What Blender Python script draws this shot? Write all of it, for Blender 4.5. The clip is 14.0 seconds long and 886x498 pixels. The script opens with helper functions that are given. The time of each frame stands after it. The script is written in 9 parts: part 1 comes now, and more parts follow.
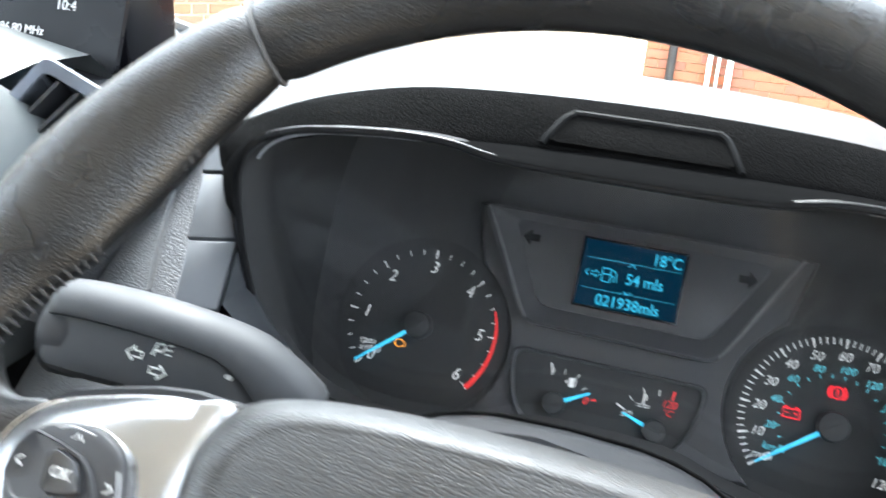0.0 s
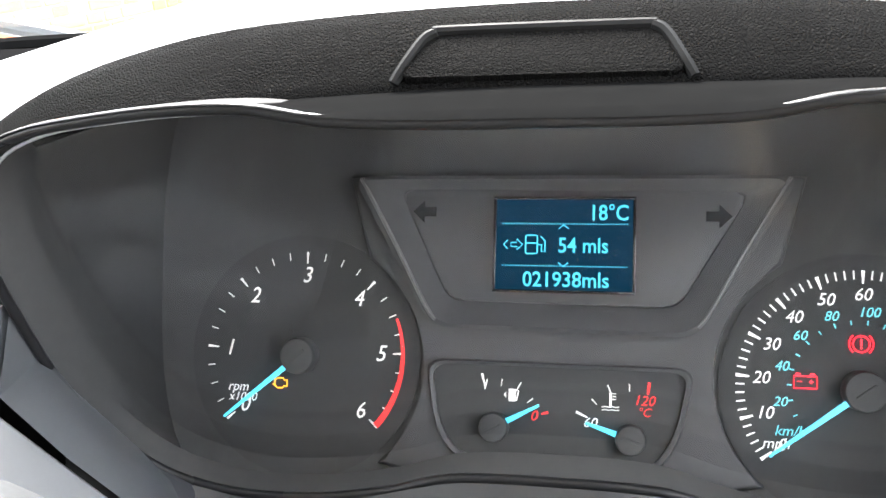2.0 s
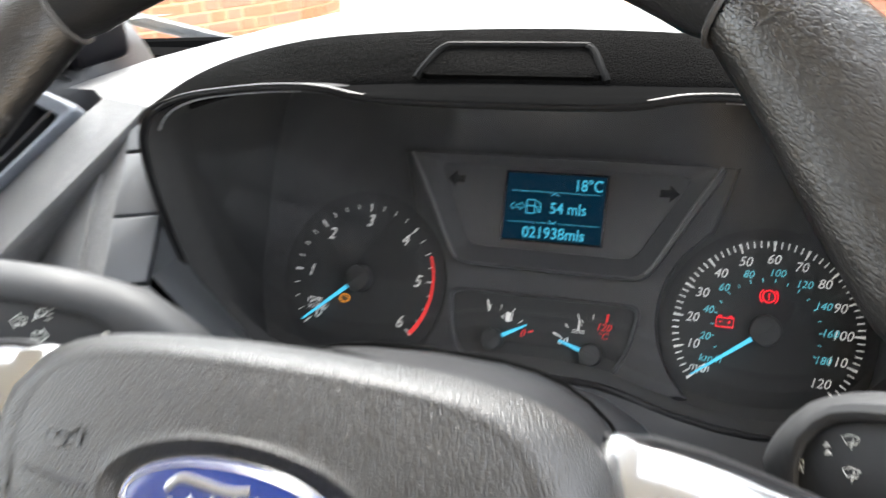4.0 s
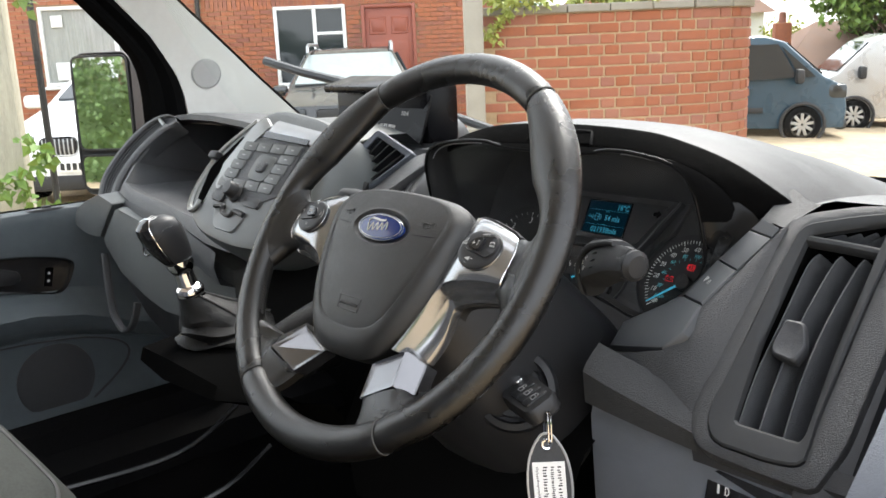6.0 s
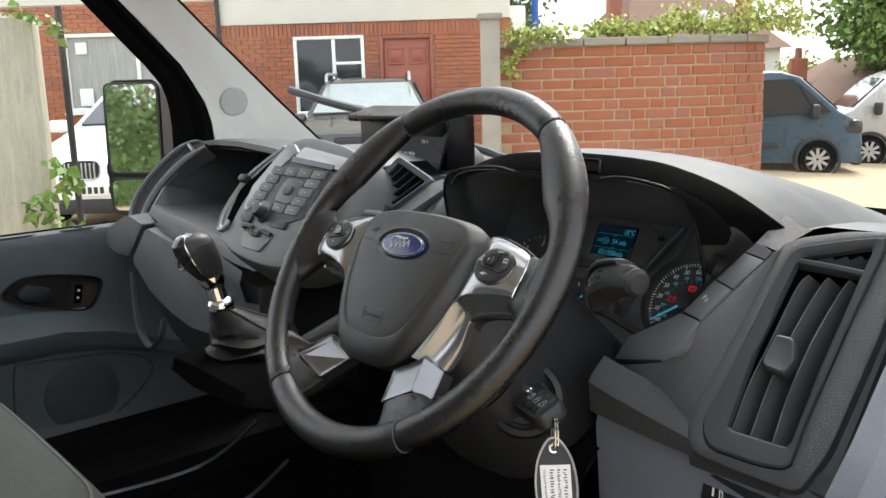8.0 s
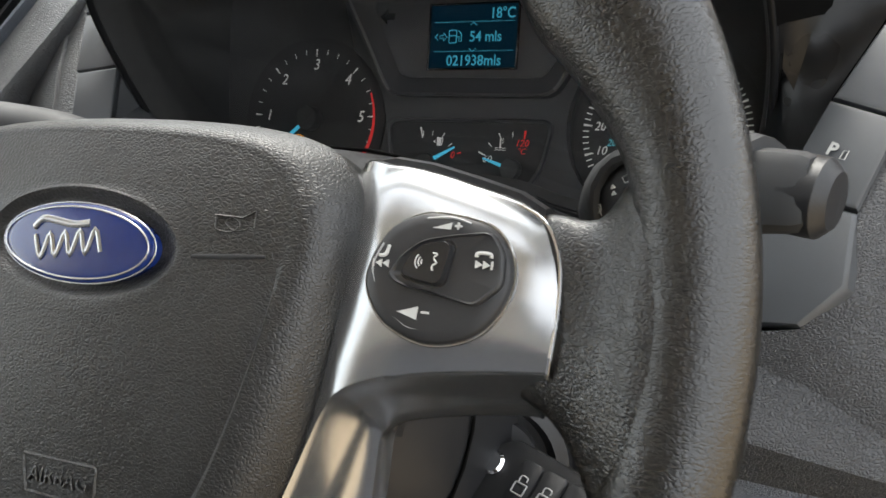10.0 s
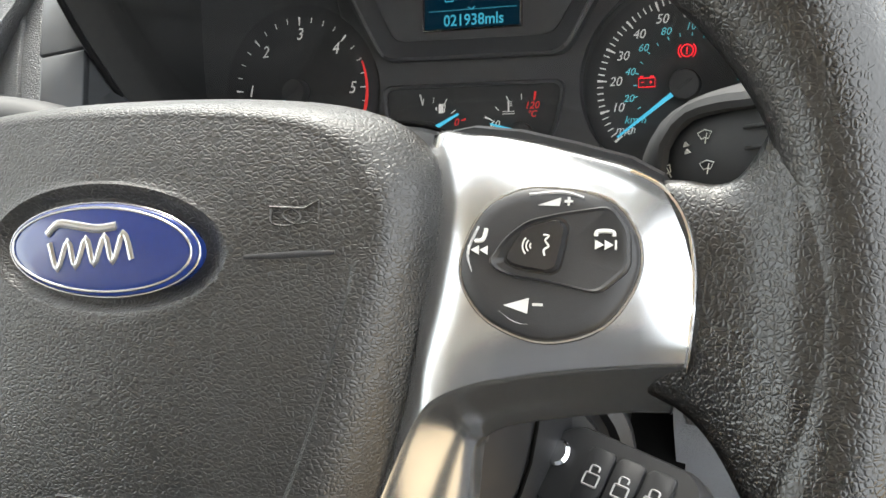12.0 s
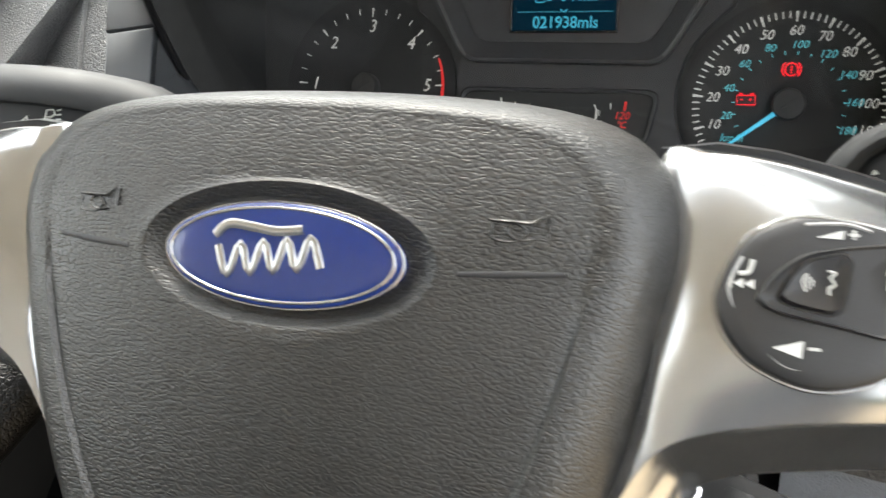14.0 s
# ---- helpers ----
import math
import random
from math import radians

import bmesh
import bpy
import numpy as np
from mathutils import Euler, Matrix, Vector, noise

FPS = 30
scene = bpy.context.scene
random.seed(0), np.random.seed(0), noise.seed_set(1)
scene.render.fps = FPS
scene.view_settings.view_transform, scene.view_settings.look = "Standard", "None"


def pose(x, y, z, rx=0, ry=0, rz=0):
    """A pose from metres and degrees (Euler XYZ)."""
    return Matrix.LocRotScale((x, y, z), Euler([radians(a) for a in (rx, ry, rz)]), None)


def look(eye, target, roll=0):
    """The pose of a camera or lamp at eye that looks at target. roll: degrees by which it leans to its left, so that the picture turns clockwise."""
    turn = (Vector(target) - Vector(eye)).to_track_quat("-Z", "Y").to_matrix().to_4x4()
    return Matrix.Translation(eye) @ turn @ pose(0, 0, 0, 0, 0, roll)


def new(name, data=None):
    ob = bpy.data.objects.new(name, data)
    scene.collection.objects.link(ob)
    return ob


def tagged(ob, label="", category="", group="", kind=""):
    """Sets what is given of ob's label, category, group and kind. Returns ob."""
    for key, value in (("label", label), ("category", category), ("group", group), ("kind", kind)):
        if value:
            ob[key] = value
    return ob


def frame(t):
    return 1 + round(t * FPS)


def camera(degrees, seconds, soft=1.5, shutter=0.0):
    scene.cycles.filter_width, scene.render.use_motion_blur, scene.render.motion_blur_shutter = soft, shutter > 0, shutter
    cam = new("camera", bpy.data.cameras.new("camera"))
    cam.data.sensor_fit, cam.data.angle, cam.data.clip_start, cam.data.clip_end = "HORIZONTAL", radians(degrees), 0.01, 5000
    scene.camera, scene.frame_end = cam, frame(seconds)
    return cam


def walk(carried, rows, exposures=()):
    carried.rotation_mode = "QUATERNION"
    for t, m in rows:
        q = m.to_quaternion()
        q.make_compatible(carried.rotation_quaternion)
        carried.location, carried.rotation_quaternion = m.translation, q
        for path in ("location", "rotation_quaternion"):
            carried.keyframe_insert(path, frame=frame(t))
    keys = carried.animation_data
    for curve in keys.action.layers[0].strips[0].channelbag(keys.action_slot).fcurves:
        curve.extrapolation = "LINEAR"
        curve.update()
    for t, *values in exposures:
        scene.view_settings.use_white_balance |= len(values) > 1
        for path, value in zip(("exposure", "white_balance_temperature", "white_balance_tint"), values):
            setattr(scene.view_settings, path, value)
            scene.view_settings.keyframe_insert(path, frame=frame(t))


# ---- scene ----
cam = camera(53.0, 14.0, 1.5, 0.3)
PATH = [
    (0.0, pose(0.0314, -0.1644, 1.5884) @ pose(0, 0, 0, 0, 0, 17.06) @ pose(0, 0, 0, 67.78) @ pose(0, 0, 0, 0, 0, 4.49)),
    (0.3, pose(0.0751, -0.1588, 1.5700) @ pose(0, 0, 0, 0, 0, 18.44) @ pose(0, 0, 0, 68.34) @ pose(0, 0, 0, 0, 0, 2.32)),
    (0.5, pose(0.0748, -0.1507, 1.5660) @ pose(0, 0, 0, 0, 0, 18.42) @ pose(0, 0, 0, 67.99) @ pose(0, 0, 0, 0, 0, 0.91)),
    (1.0, pose(0.0432, -0.0688, 1.5512) @ pose(0, 0, 0, 0, 0, 18.21) @ pose(0, 0, 0, 65.79) @ pose(0, 0, 0, 0, 0, -3.00)),
    (1.5, pose(0.0264, -0.0344, 1.5477) @ pose(0, 0, 0, 0, 0, 14.61) @ pose(0, 0, 0, 64.65) @ pose(0, 0, 0, 0, 0, -4.33)),
    (2.0, pose(0.0268, -0.0352, 1.5532) @ pose(0, 0, 0, 0, 0, 13.39) @ pose(0, 0, 0, 64.68) @ pose(0, 0, 0, 0, 0, -5.02)),
    (2.5, pose(0.0253, -0.0353, 1.5528) @ pose(0, 0, 0, 0, 0, 13.47) @ pose(0, 0, 0, 64.97) @ pose(0, 0, 0, 0, 0, -4.92)),
    (3.0, pose(0.0265, -0.0357, 1.5541) @ pose(0, 0, 0, 0, 0, 13.84) @ pose(0, 0, 0, 65.05) @ pose(0, 0, 0, 0, 0, -5.36)),
    (3.5, pose(0.0418, -0.0573, 1.5658) @ pose(0, 0, 0, 0, 0, 14.37) @ pose(0, 0, 0, 65.10) @ pose(0, 0, 0, 0, 0, -5.80)),
    (3.8, pose(0.0778, -0.1045, 1.5751) @ pose(0, 0, 0, 0, 0, 16.76) @ pose(0, 0, 0, 65.50) @ pose(0, 0, 0, 0, 0, -4.76)),
    (4.0, pose(0.1102, -0.1494, 1.5746) @ pose(0, 0, 0, 0, 0, 22.01) @ pose(0, 0, 0, 66.38) @ pose(0, 0, 0, 0, 0, -4.02)),
    (4.2, pose(0.1473, -0.1905, 1.5720) @ pose(0, 0, 0, 0, 0, 28.11) @ pose(0, 0, 0, 66.96) @ pose(0, 0, 0, 0, 0, -3.82)),
    (6.3, pose(0.6203, -0.4894, 1.5969) @ pose(0, 0, 0, 0, 0, 49.02) @ pose(0, 0, 0, 78.21) @ pose(0, 0, 0, 0, 0, -2.34)),
    (6.5, pose(0.6286, -0.4991, 1.6003) @ pose(0, 0, 0, 0, 0, 49.07) @ pose(0, 0, 0, 78.86) @ pose(0, 0, 0, 0, 0, -2.32)),
    (7.0, pose(0.6445, -0.5168, 1.6014) @ pose(0, 0, 0, 0, 0, 49.15) @ pose(0, 0, 0, 79.16) @ pose(0, 0, 0, 0, 0, -1.97)),
    (7.5, pose(0.6469, -0.5254, 1.5992) @ pose(0, 0, 0, 0, 0, 49.43) @ pose(0, 0, 0, 78.92) @ pose(0, 0, 0, 0, 0, -1.97)),
    (8.0, pose(0.6327, -0.5114, 1.5933) @ pose(0, 0, 0, 0, 0, 49.46) @ pose(0, 0, 0, 78.84) @ pose(0, 0, 0, 0, 0, -1.74)),
    (8.5, pose(0.5251, -0.4168, 1.5740) @ pose(0, 0, 0, 0, 0, 48.60) @ pose(0, 0, 0, 75.81) @ pose(0, 0, 0, 0, 0, -3.29)),
    (8.7, pose(0.4580, -0.3628, 1.5696) @ pose(0, 0, 0, 0, 0, 45.49) @ pose(0, 0, 0, 73.08) @ pose(0, 0, 0, 0, 0, -4.29)),
    (10.8, pose(0.1658, -0.1614, 1.5457) @ pose(0, 0, 0, 0, 0, 25.06) @ pose(0, 0, 0, 57.84) @ pose(0, 0, 0, 0, 0, -11.88)),
    (11.0, pose(0.1631, -0.1636, 1.5448) @ pose(0, 0, 0, 0, 0, 25.03) @ pose(0, 0, 0, 57.82) @ pose(0, 0, 0, 0, 0, -11.83)),
    (11.5, pose(0.1585, -0.1635, 1.5453) @ pose(0, 0, 0, 0, 0, 24.83) @ pose(0, 0, 0, 57.56) @ pose(0, 0, 0, 0, 0, -12.66)),
    (12.0, pose(0.1589, -0.1631, 1.5448) @ pose(0, 0, 0, 0, 0, 24.87) @ pose(0, 0, 0, 57.59) @ pose(0, 0, 0, 0, 0, -12.55)),
    (12.5, pose(0.1566, -0.1682, 1.5475) @ pose(0, 0, 0, 0, 0, 23.77) @ pose(0, 0, 0, 57.62) @ pose(0, 0, 0, 0, 0, -12.17)),
    (13.0, pose(0.1550, -0.1690, 1.5480) @ pose(0, 0, 0, 0, 0, 23.52) @ pose(0, 0, 0, 57.60) @ pose(0, 0, 0, 0, 0, -11.63)),
    (13.5, pose(0.1438, -0.1676, 1.5451) @ pose(0, 0, 0, 0, 0, 23.34) @ pose(0, 0, 0, 57.37) @ pose(0, 0, 0, 0, 0, -10.75)),
    (14.0, pose(0.0970, -0.1607, 1.5449) @ pose(0, 0, 0, 0, 0, 22.38) @ pose(0, 0, 0, 57.26) @ pose(0, 0, 0, 0, 0, -7.99)),
]
EXPOSURES = [(0.0, 3.6, 5900, 6), (0.5, 3.98, 5900, 6), (1.0, 3.98, 6050, 6), (1.5, 4.5, 6450, 6), (2.0, 4.5, 6500, 10), (2.5, 4.25, 6500, 10), (3.0, 3.8, 6500, 10), (3.5, 3.65, 6500, 10), (4.2, 3.2, 6500, 10), (5.3, 2.3, 6500, 10), (6.3, 1.72, 6500, 10), (7.0, 1.4, 6500, 10), (7.8, 1.45, 6500, 10), (8.5, 1.95, 6500, 10), (9.7, 2.0, 6600, 9), (10.8, 2.95, 6750, 7), (14.0, 2.95, 6750, 7)]
walk(cam, PATH, EXPOSURES)


# ---- world and sun ----
world = bpy.data.worlds.new("overcast_sky")
scene.world = world
world.use_nodes = True
wn = world.node_tree
wn.nodes.clear()
sky = wn.nodes.new("ShaderNodeTexSky")
sky.sky_type, sky.sun_disc = "NISHITA", False
sky.sun_elevation, sky.sun_rotation = radians(51), radians(-23)
sky.air_density, sky.dust_density, sky.ozone_density = 1.0, 4.0, 1.0
soft_sky = wn.nodes.new("ShaderNodeMixRGB")
soft_sky.inputs[0].default_value = 0.75
soft_sky.inputs[2].default_value = (7.5, 7.7, 8.0, 1)
bg = wn.nodes.new("ShaderNodeBackground")
bg.inputs[1].default_value = 0.13
wo = wn.nodes.new("ShaderNodeOutputWorld")
wn.links.new(sky.outputs[0], soft_sky.inputs[1])
wn.links.new(soft_sky.outputs[0], bg.inputs[0])
wn.links.new(bg.outputs[0], wo.inputs[0])
sun = new("sun", bpy.data.lights.new("sun", "SUN"))
sun.data.energy, sun.data.angle, sun.data.color = 1.4, radians(25), (1.0, 0.97, 0.92)
sun.matrix_world = look((0, 0, 0), (0.30, -0.70, -0.95))


# ---- materials ----
def material(name, color, rough=0.5, metal=0.0, vary=0.15, scale=20.0, bump=0.0, bump_scale=200.0, grain="noise",
             emit=None, strength=0.0, coat=0.0, spec=0.5, island=0.0, color2=None, stretch=(1, 1, 1), rough_vary=0.08, per_island=False):
    m = bpy.data.materials.new(name)
    m.use_nodes = True
    nt = m.node_tree
    b = nt.nodes["Principled BSDF"]
    b.inputs["Roughness"].default_value, b.inputs["Metallic"].default_value = rough, metal
    b.inputs["Coat Weight"].default_value, b.inputs["Specular IOR Level"].default_value = coat, spec
    b.inputs["Base Color"].default_value = (*color, 1)
    co = nt.nodes.new("ShaderNodeTexCoord")
    mp = nt.nodes.new("ShaderNodeMapping")
    mp.inputs["Scale"].default_value = stretch
    nt.links.new(co.outputs["Object"], mp.inputs[0])
    if vary > 0:
        coarse, fine = nt.nodes.new("ShaderNodeTexNoise"), nt.nodes.new("ShaderNodeTexNoise")
        coarse.inputs["Scale"].default_value, fine.inputs["Scale"].default_value = scale, scale * 9
        coarse.inputs["Detail"].default_value = fine.inputs["Detail"].default_value = 4
        for n in (coarse, fine):
            nt.links.new(mp.outputs[0], n.inputs["Vector"])
        add = nt.nodes.new("ShaderNodeMath")
        nt.links.new(coarse.outputs[0], add.inputs[0])
        nt.links.new(fine.outputs[0], add.inputs[1])
        last = add.outputs[0]
        if island > 0:
            info = nt.nodes.new("ShaderNodeNewGeometry" if per_island else "ShaderNodeObjectInfo")
            sc = nt.nodes.new("ShaderNodeMath")
            sc.operation = "MULTIPLY_ADD"
            sc.inputs[1].default_value = island
            nt.links.new(info.outputs["Random Per Island" if per_island else "Random"], sc.inputs[0])
            nt.links.new(last, sc.inputs[2])
            last = sc.outputs[0]
        ramp = nt.nodes.new("ShaderNodeMapRange")
        ramp.inputs[1].default_value, ramp.inputs[2].default_value = 0.6, 1.4 + island
        ramp.inputs[3].default_value, ramp.inputs[4].default_value = 1 - vary, 1 + vary
        nt.links.new(last, ramp.inputs[0])
        mul = nt.nodes.new("ShaderNodeVectorMath")
        mul.operation = "SCALE"
        mul.inputs[0].default_value = color
        nt.links.new(ramp.outputs[0], mul.inputs["Scale"])
        if color2:
            pick = nt.nodes.new("ShaderNodeMixRGB")
            pick.inputs[1].default_value, pick.inputs[2].default_value = (*color, 1), (*color2, 1)
            nt.links.new(info.outputs["Random Per Island" if per_island else "Random"], pick.inputs[0])
            nt.links.new(pick.outputs[0], mul.inputs[0])
        nt.links.new(mul.outputs[0], b.inputs["Base Color"])
        rr = nt.nodes.new("ShaderNodeMapRange")
        rr.inputs[1].default_value, rr.inputs[2].default_value = 0.3, 0.7
        rr.inputs[3].default_value, rr.inputs[4].default_value = rough - rough_vary, rough + rough_vary
        nt.links.new(coarse.outputs[0], rr.inputs[0])
        nt.links.new(rr.outputs[0], b.inputs["Roughness"])
    if bump > 0:
        if grain == "leather":
            g = nt.nodes.new("ShaderNodeTexVoronoi")
            g.feature = "DISTANCE_TO_EDGE"
            dome = nt.nodes.new("ShaderNodeMapRange")
            dome.interpolation_type = "SMOOTHSTEP"
            dome.inputs[1].default_value, dome.inputs[2].default_value = 0.0, 0.28
            nt.links.new(g.outputs["Distance"], dome.inputs[0])
            out = dome.outputs[0]
            wob = nt.nodes.new("ShaderNodeTexNoise")
            wob.inputs["Scale"].default_value = bump_scale * 0.6
            nt.links.new(mp.outputs[0], wob.inputs["Vector"])
            mixv = nt.nodes.new("ShaderNodeVectorMath")
            mixv.operation = "MULTIPLY_ADD"
            mixv.inputs[1].default_value = (1.1 / bump_scale,) * 3
            nt.links.new(wob.outputs["Color"], mixv.inputs[0])
            nt.links.new(mp.outputs[0], mixv.inputs[2])
            nt.links.new(mixv.outputs[0], g.inputs["Vector"])
        elif grain == "weave":
            g = nt.nodes.new("ShaderNodeTexWave")
            g.inputs["Distortion"].default_value = 1.5
            out = g.outputs[0]
            nt.links.new(mp.outputs[0], g.inputs["Vector"])
        else:
            g = nt.nodes.new("ShaderNodeTexNoise")
            g.inputs["Detail"].default_value = 3
            out = g.outputs[0]
            nt.links.new(mp.outputs[0], g.inputs["Vector"])
        g.inputs["Scale"].default_value = bump_scale
        bu = nt.nodes.new("ShaderNodeBump")
        bu.inputs["Strength"].default_value = 1.0
        bu.inputs["Distance"].default_value = bump
        nt.links.new(out, bu.inputs["Height"])
        nt.links.new(bu.outputs[0], b.inputs["Normal"])
    if emit:
        b.inputs["Emission Color"].default_value = (*emit, 1)
        b.inputs["Emission Strength"].default_value = strength
    return m


def glass_material(name, tint=(1, 1, 1), gloss=0.02, least=0.03):
    m = bpy.data.materials.new(name)
    m.use_nodes = True
    nt = m.node_tree
    nt.nodes.clear()
    out, mix = nt.nodes.new("ShaderNodeOutputMaterial"), nt.nodes.new("ShaderNodeMixShader")
    tr, gl, fr = nt.nodes.new("ShaderNodeBsdfTransparent"), nt.nodes.new("ShaderNodeBsdfGlossy"), nt.nodes.new("ShaderNodeLayerWeight")
    tr.inputs[0].default_value = (*tint, 1)
    gl.inputs["Roughness"].default_value = gloss
    power, scale = nt.nodes.new("ShaderNodeMath"), nt.nodes.new("ShaderNodeMath")
    power.operation, scale.operation = "POWER", "MULTIPLY_ADD"
    power.inputs[1].default_value = 5.0
    scale.inputs[1].default_value, scale.inputs[2].default_value = 0.6, least
    nt.links.new(fr.outputs["Facing"], power.inputs[0])
    nt.links.new(power.outputs[0], scale.inputs[0])
    nt.links.new(scale.outputs[0], mix.inputs[0])
    nt.links.new(tr.outputs[0], mix.inputs[1])
    nt.links.new(gl.outputs[0], mix.inputs[2])
    nt.links.new(mix.outputs[0], out.inputs[0])
    return m


DASH = material("dash_plastic", (0.034, 0.035, 0.038), 0.5, spec=0.4, vary=0.12, scale=9, bump=0.00035, bump_scale=900)
DASH_FINE = material("smooth_dark_plastic", (0.016, 0.0165, 0.018), 0.42, spec=0.3, vary=0.1, scale=14, bump=0.0001, bump_scale=2500)
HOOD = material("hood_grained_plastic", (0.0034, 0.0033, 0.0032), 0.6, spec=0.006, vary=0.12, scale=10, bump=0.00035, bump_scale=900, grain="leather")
GLOSS_BLACK = material("gloss_black_plastic", (0.012, 0.012, 0.013), 0.16, vary=0.1, scale=30, rough_vary=0.03)
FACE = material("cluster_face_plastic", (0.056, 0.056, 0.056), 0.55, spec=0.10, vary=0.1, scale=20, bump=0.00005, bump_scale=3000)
# the face plastic again, darkened to paint in the shade of the recess
SHADED_TUNNEL = material("shaded_tunnel_plastic", (0.036, 0.036, 0.036), 0.55, spec=0.06, vary=0.1, scale=20, bump=0.00005, bump_scale=3000)
FACE_GREY = material("cluster_grey_plastic", (0.056, 0.056, 0.058), 0.5, spec=0.3, vary=0.08, scale=20, bump=0.00005, bump_scale=3000)
DIAL = material("dial_face", (0.046, 0.046, 0.046), 0.6, spec=0.1, vary=0.06, scale=30)
GREY = material("grey_blue_trim_plastic", (0.155, 0.170, 0.200), 0.5, vary=0.08, scale=6, bump=0.0005, bump_scale=900, grain="leather")
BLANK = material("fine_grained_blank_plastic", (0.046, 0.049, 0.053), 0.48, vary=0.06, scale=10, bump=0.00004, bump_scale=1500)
MIDGREY = material("mid_grey_trim_plastic", (0.044, 0.046, 0.050), 0.42, vary=0.1, scale=8, bump=0.0003, bump_scale=800, grain="leather")
PILLAR = material("pale_grey_pillar_trim", (0.62, 0.62, 0.59), 0.6, vary=0.05, scale=8, bump=0.0002, bump_scale=1200)
GRILLE = material("grey_speaker_mesh", (0.42, 0.42, 0.41), 0.8, vary=0.06, scale=8, bump=0.0006, bump_scale=1500)
LEATHER = material("black_leather", (0.0035, 0.0035, 0.0036), 0.42, spec=0.2, vary=0.18, scale=25, bump=0.0002, bump_scale=450, grain="leather")
RIM_LEATHER = material("worn_black_leather", (0.0036, 0.0034, 0.0031), 0.29, spec=0.6, vary=0.2, scale=22, bump=0.00007, bump_scale=800, grain="leather")
PAD = material("airbag_grained_plastic", (0.0064, 0.0063, 0.0058), 0.43, spec=0.64, vary=0.12, scale=18, bump=0.00010, bump_scale=620, grain="leather", stretch=(1, 1.45, 1.45))
SATIN = material("satin_silver_paint", (0.34, 0.345, 0.35), 0.2, 0.9, vary=0.05, scale=20, rough_vary=0.05)
INSERT = material("bright_insert_trim", (0.188, 0.188, 0.195), 0.2, 0.95, vary=0.05, scale=20, rough_vary=0.03)
SILVER = material("silver_plastic_trim", (0.42, 0.43, 0.44), 0.38, 0.4, vary=0.06, scale=20)
CHROME = material("polished_chrome", (0.75, 0.75, 0.76), 0.08, 1.0, vary=0.03, scale=30, rough_vary=0.03)
BUTTON = material("black_button_plastic", (0.018, 0.018, 0.019), 0.42, spec=0.35, vary=0.1, scale=40, bump=0.00004, bump_scale=3000)
SCREEN = material("dark_screen_glass", (0.004, 0.004, 0.005), 0.3, vary=0.05, scale=20, spec=0.12)
BADGE_BLUE = material("badge_blue_enamel", (0.004, 0.015, 0.092), 0.18, vary=0.08, scale=60, coat=0.3)
WHITE_PRINT = material("white_print", (0.75, 0.75, 0.74), 0.5, vary=0.04, scale=60)
POD_PRINT = material("soft_white_print", (0.38, 0.38, 0.365), 0.5, vary=0.04, scale=60)
STALK = material("satin_black_stalk_plastic", (0.024, 0.025, 0.0265), 0.62, spec=0.3, vary=0.08, scale=30, bump=0.00003, bump_scale=1800)
STALK_PRINT = material("dull_white_print", (0.45, 0.46, 0.43), 0.5, vary=0.04, scale=60)
GREY_PRINT = material("grey_print", (0.25, 0.25, 0.25), 0.5, vary=0.04, scale=60)
DIAL_WHITE = material("backlit_white_marks", (0.6, 0.6, 0.58), 0.5, vary=0.0, emit=(0.95, 0.93, 0.9), strength=0.035)
DIAL_CYAN = material("backlit_cyan_marks", (0.1, 0.4, 0.45), 0.5, vary=0.0, emit=(0.1, 0.55, 0.65), strength=0.07)
NEEDLE = material("lit_cyan_needle", (0.06, 0.42, 0.6), 0.4, vary=0.0, emit=(0.05, 0.42, 0.65), strength=0.12)
WARN_RED = material("lit_red_lamp", (0.4, 0.01, 0.02), 0.5, vary=0.0, emit=(1.0, 0.015, 0.03), strength=0.17)
RED_MARK = material("red_dial_marks", (0.5, 0.02, 0.02), 0.5, vary=0.0, emit=(0.9, 0.03, 0.03), strength=0.06)
AMBER = material("lit_amber_lamp", (0.5, 0.2, 0.01), 0.5, vary=0.0, emit=(1.0, 0.36, 0.02), strength=0.13)
LCD_BACK = material("lit_lcd_glass", (0.001, 0.004, 0.007), 0.3, vary=0.0, spec=0.03, emit=(0.0015, 0.035, 0.07), strength=0.05)
LCD_TEXT = material("lit_lcd_segments", (0.03, 0.12, 0.17), 0.4, vary=0.0, spec=0.1, emit=(0.07, 0.60, 0.85), strength=0.085)
TOP_PAD = material("dash_top_plastic", (0.022, 0.023, 0.026), 0.48, spec=0.45, vary=0.12, scale=9, bump=0.00035, bump_scale=900)
BEZEL = material("satin_black_bezel", (0.010, 0.010, 0.0105), 0.3, spec=0.15, vary=0.1, scale=20, rough_vary=0.04)
# near-black for the right cheek only: its shade is put into the colour
SHADED_CHEEK = material("shaded_cheek_plastic", (0.006, 0.006, 0.0063), 0.35, spec=0.2, vary=0.1, scale=14)
LID_EDGE = material("satin_black_edge", (0.006, 0.006, 0.006), 0.5, spec=0.03, vary=0.1, scale=20)
SIDE_GRAIN = material("grained_side_plastic", (0.034, 0.035, 0.037), 0.46, spec=0.5, vary=0.12, scale=10, bump=0.00030, bump_scale=650, grain="leather")
DOOR_GREY = material("grey_blue_door_plastic", (0.095, 0.116, 0.128), 0.5, vary=0.1, scale=6, bump=0.0005, bump_scale=900, grain="leather")
PANEL_GREY = material("grey_green_panel_plastic", (0.085, 0.093, 0.093), 0.45, vary=0.1, scale=8, bump=0.0003, bump_scale=900, grain="leather")
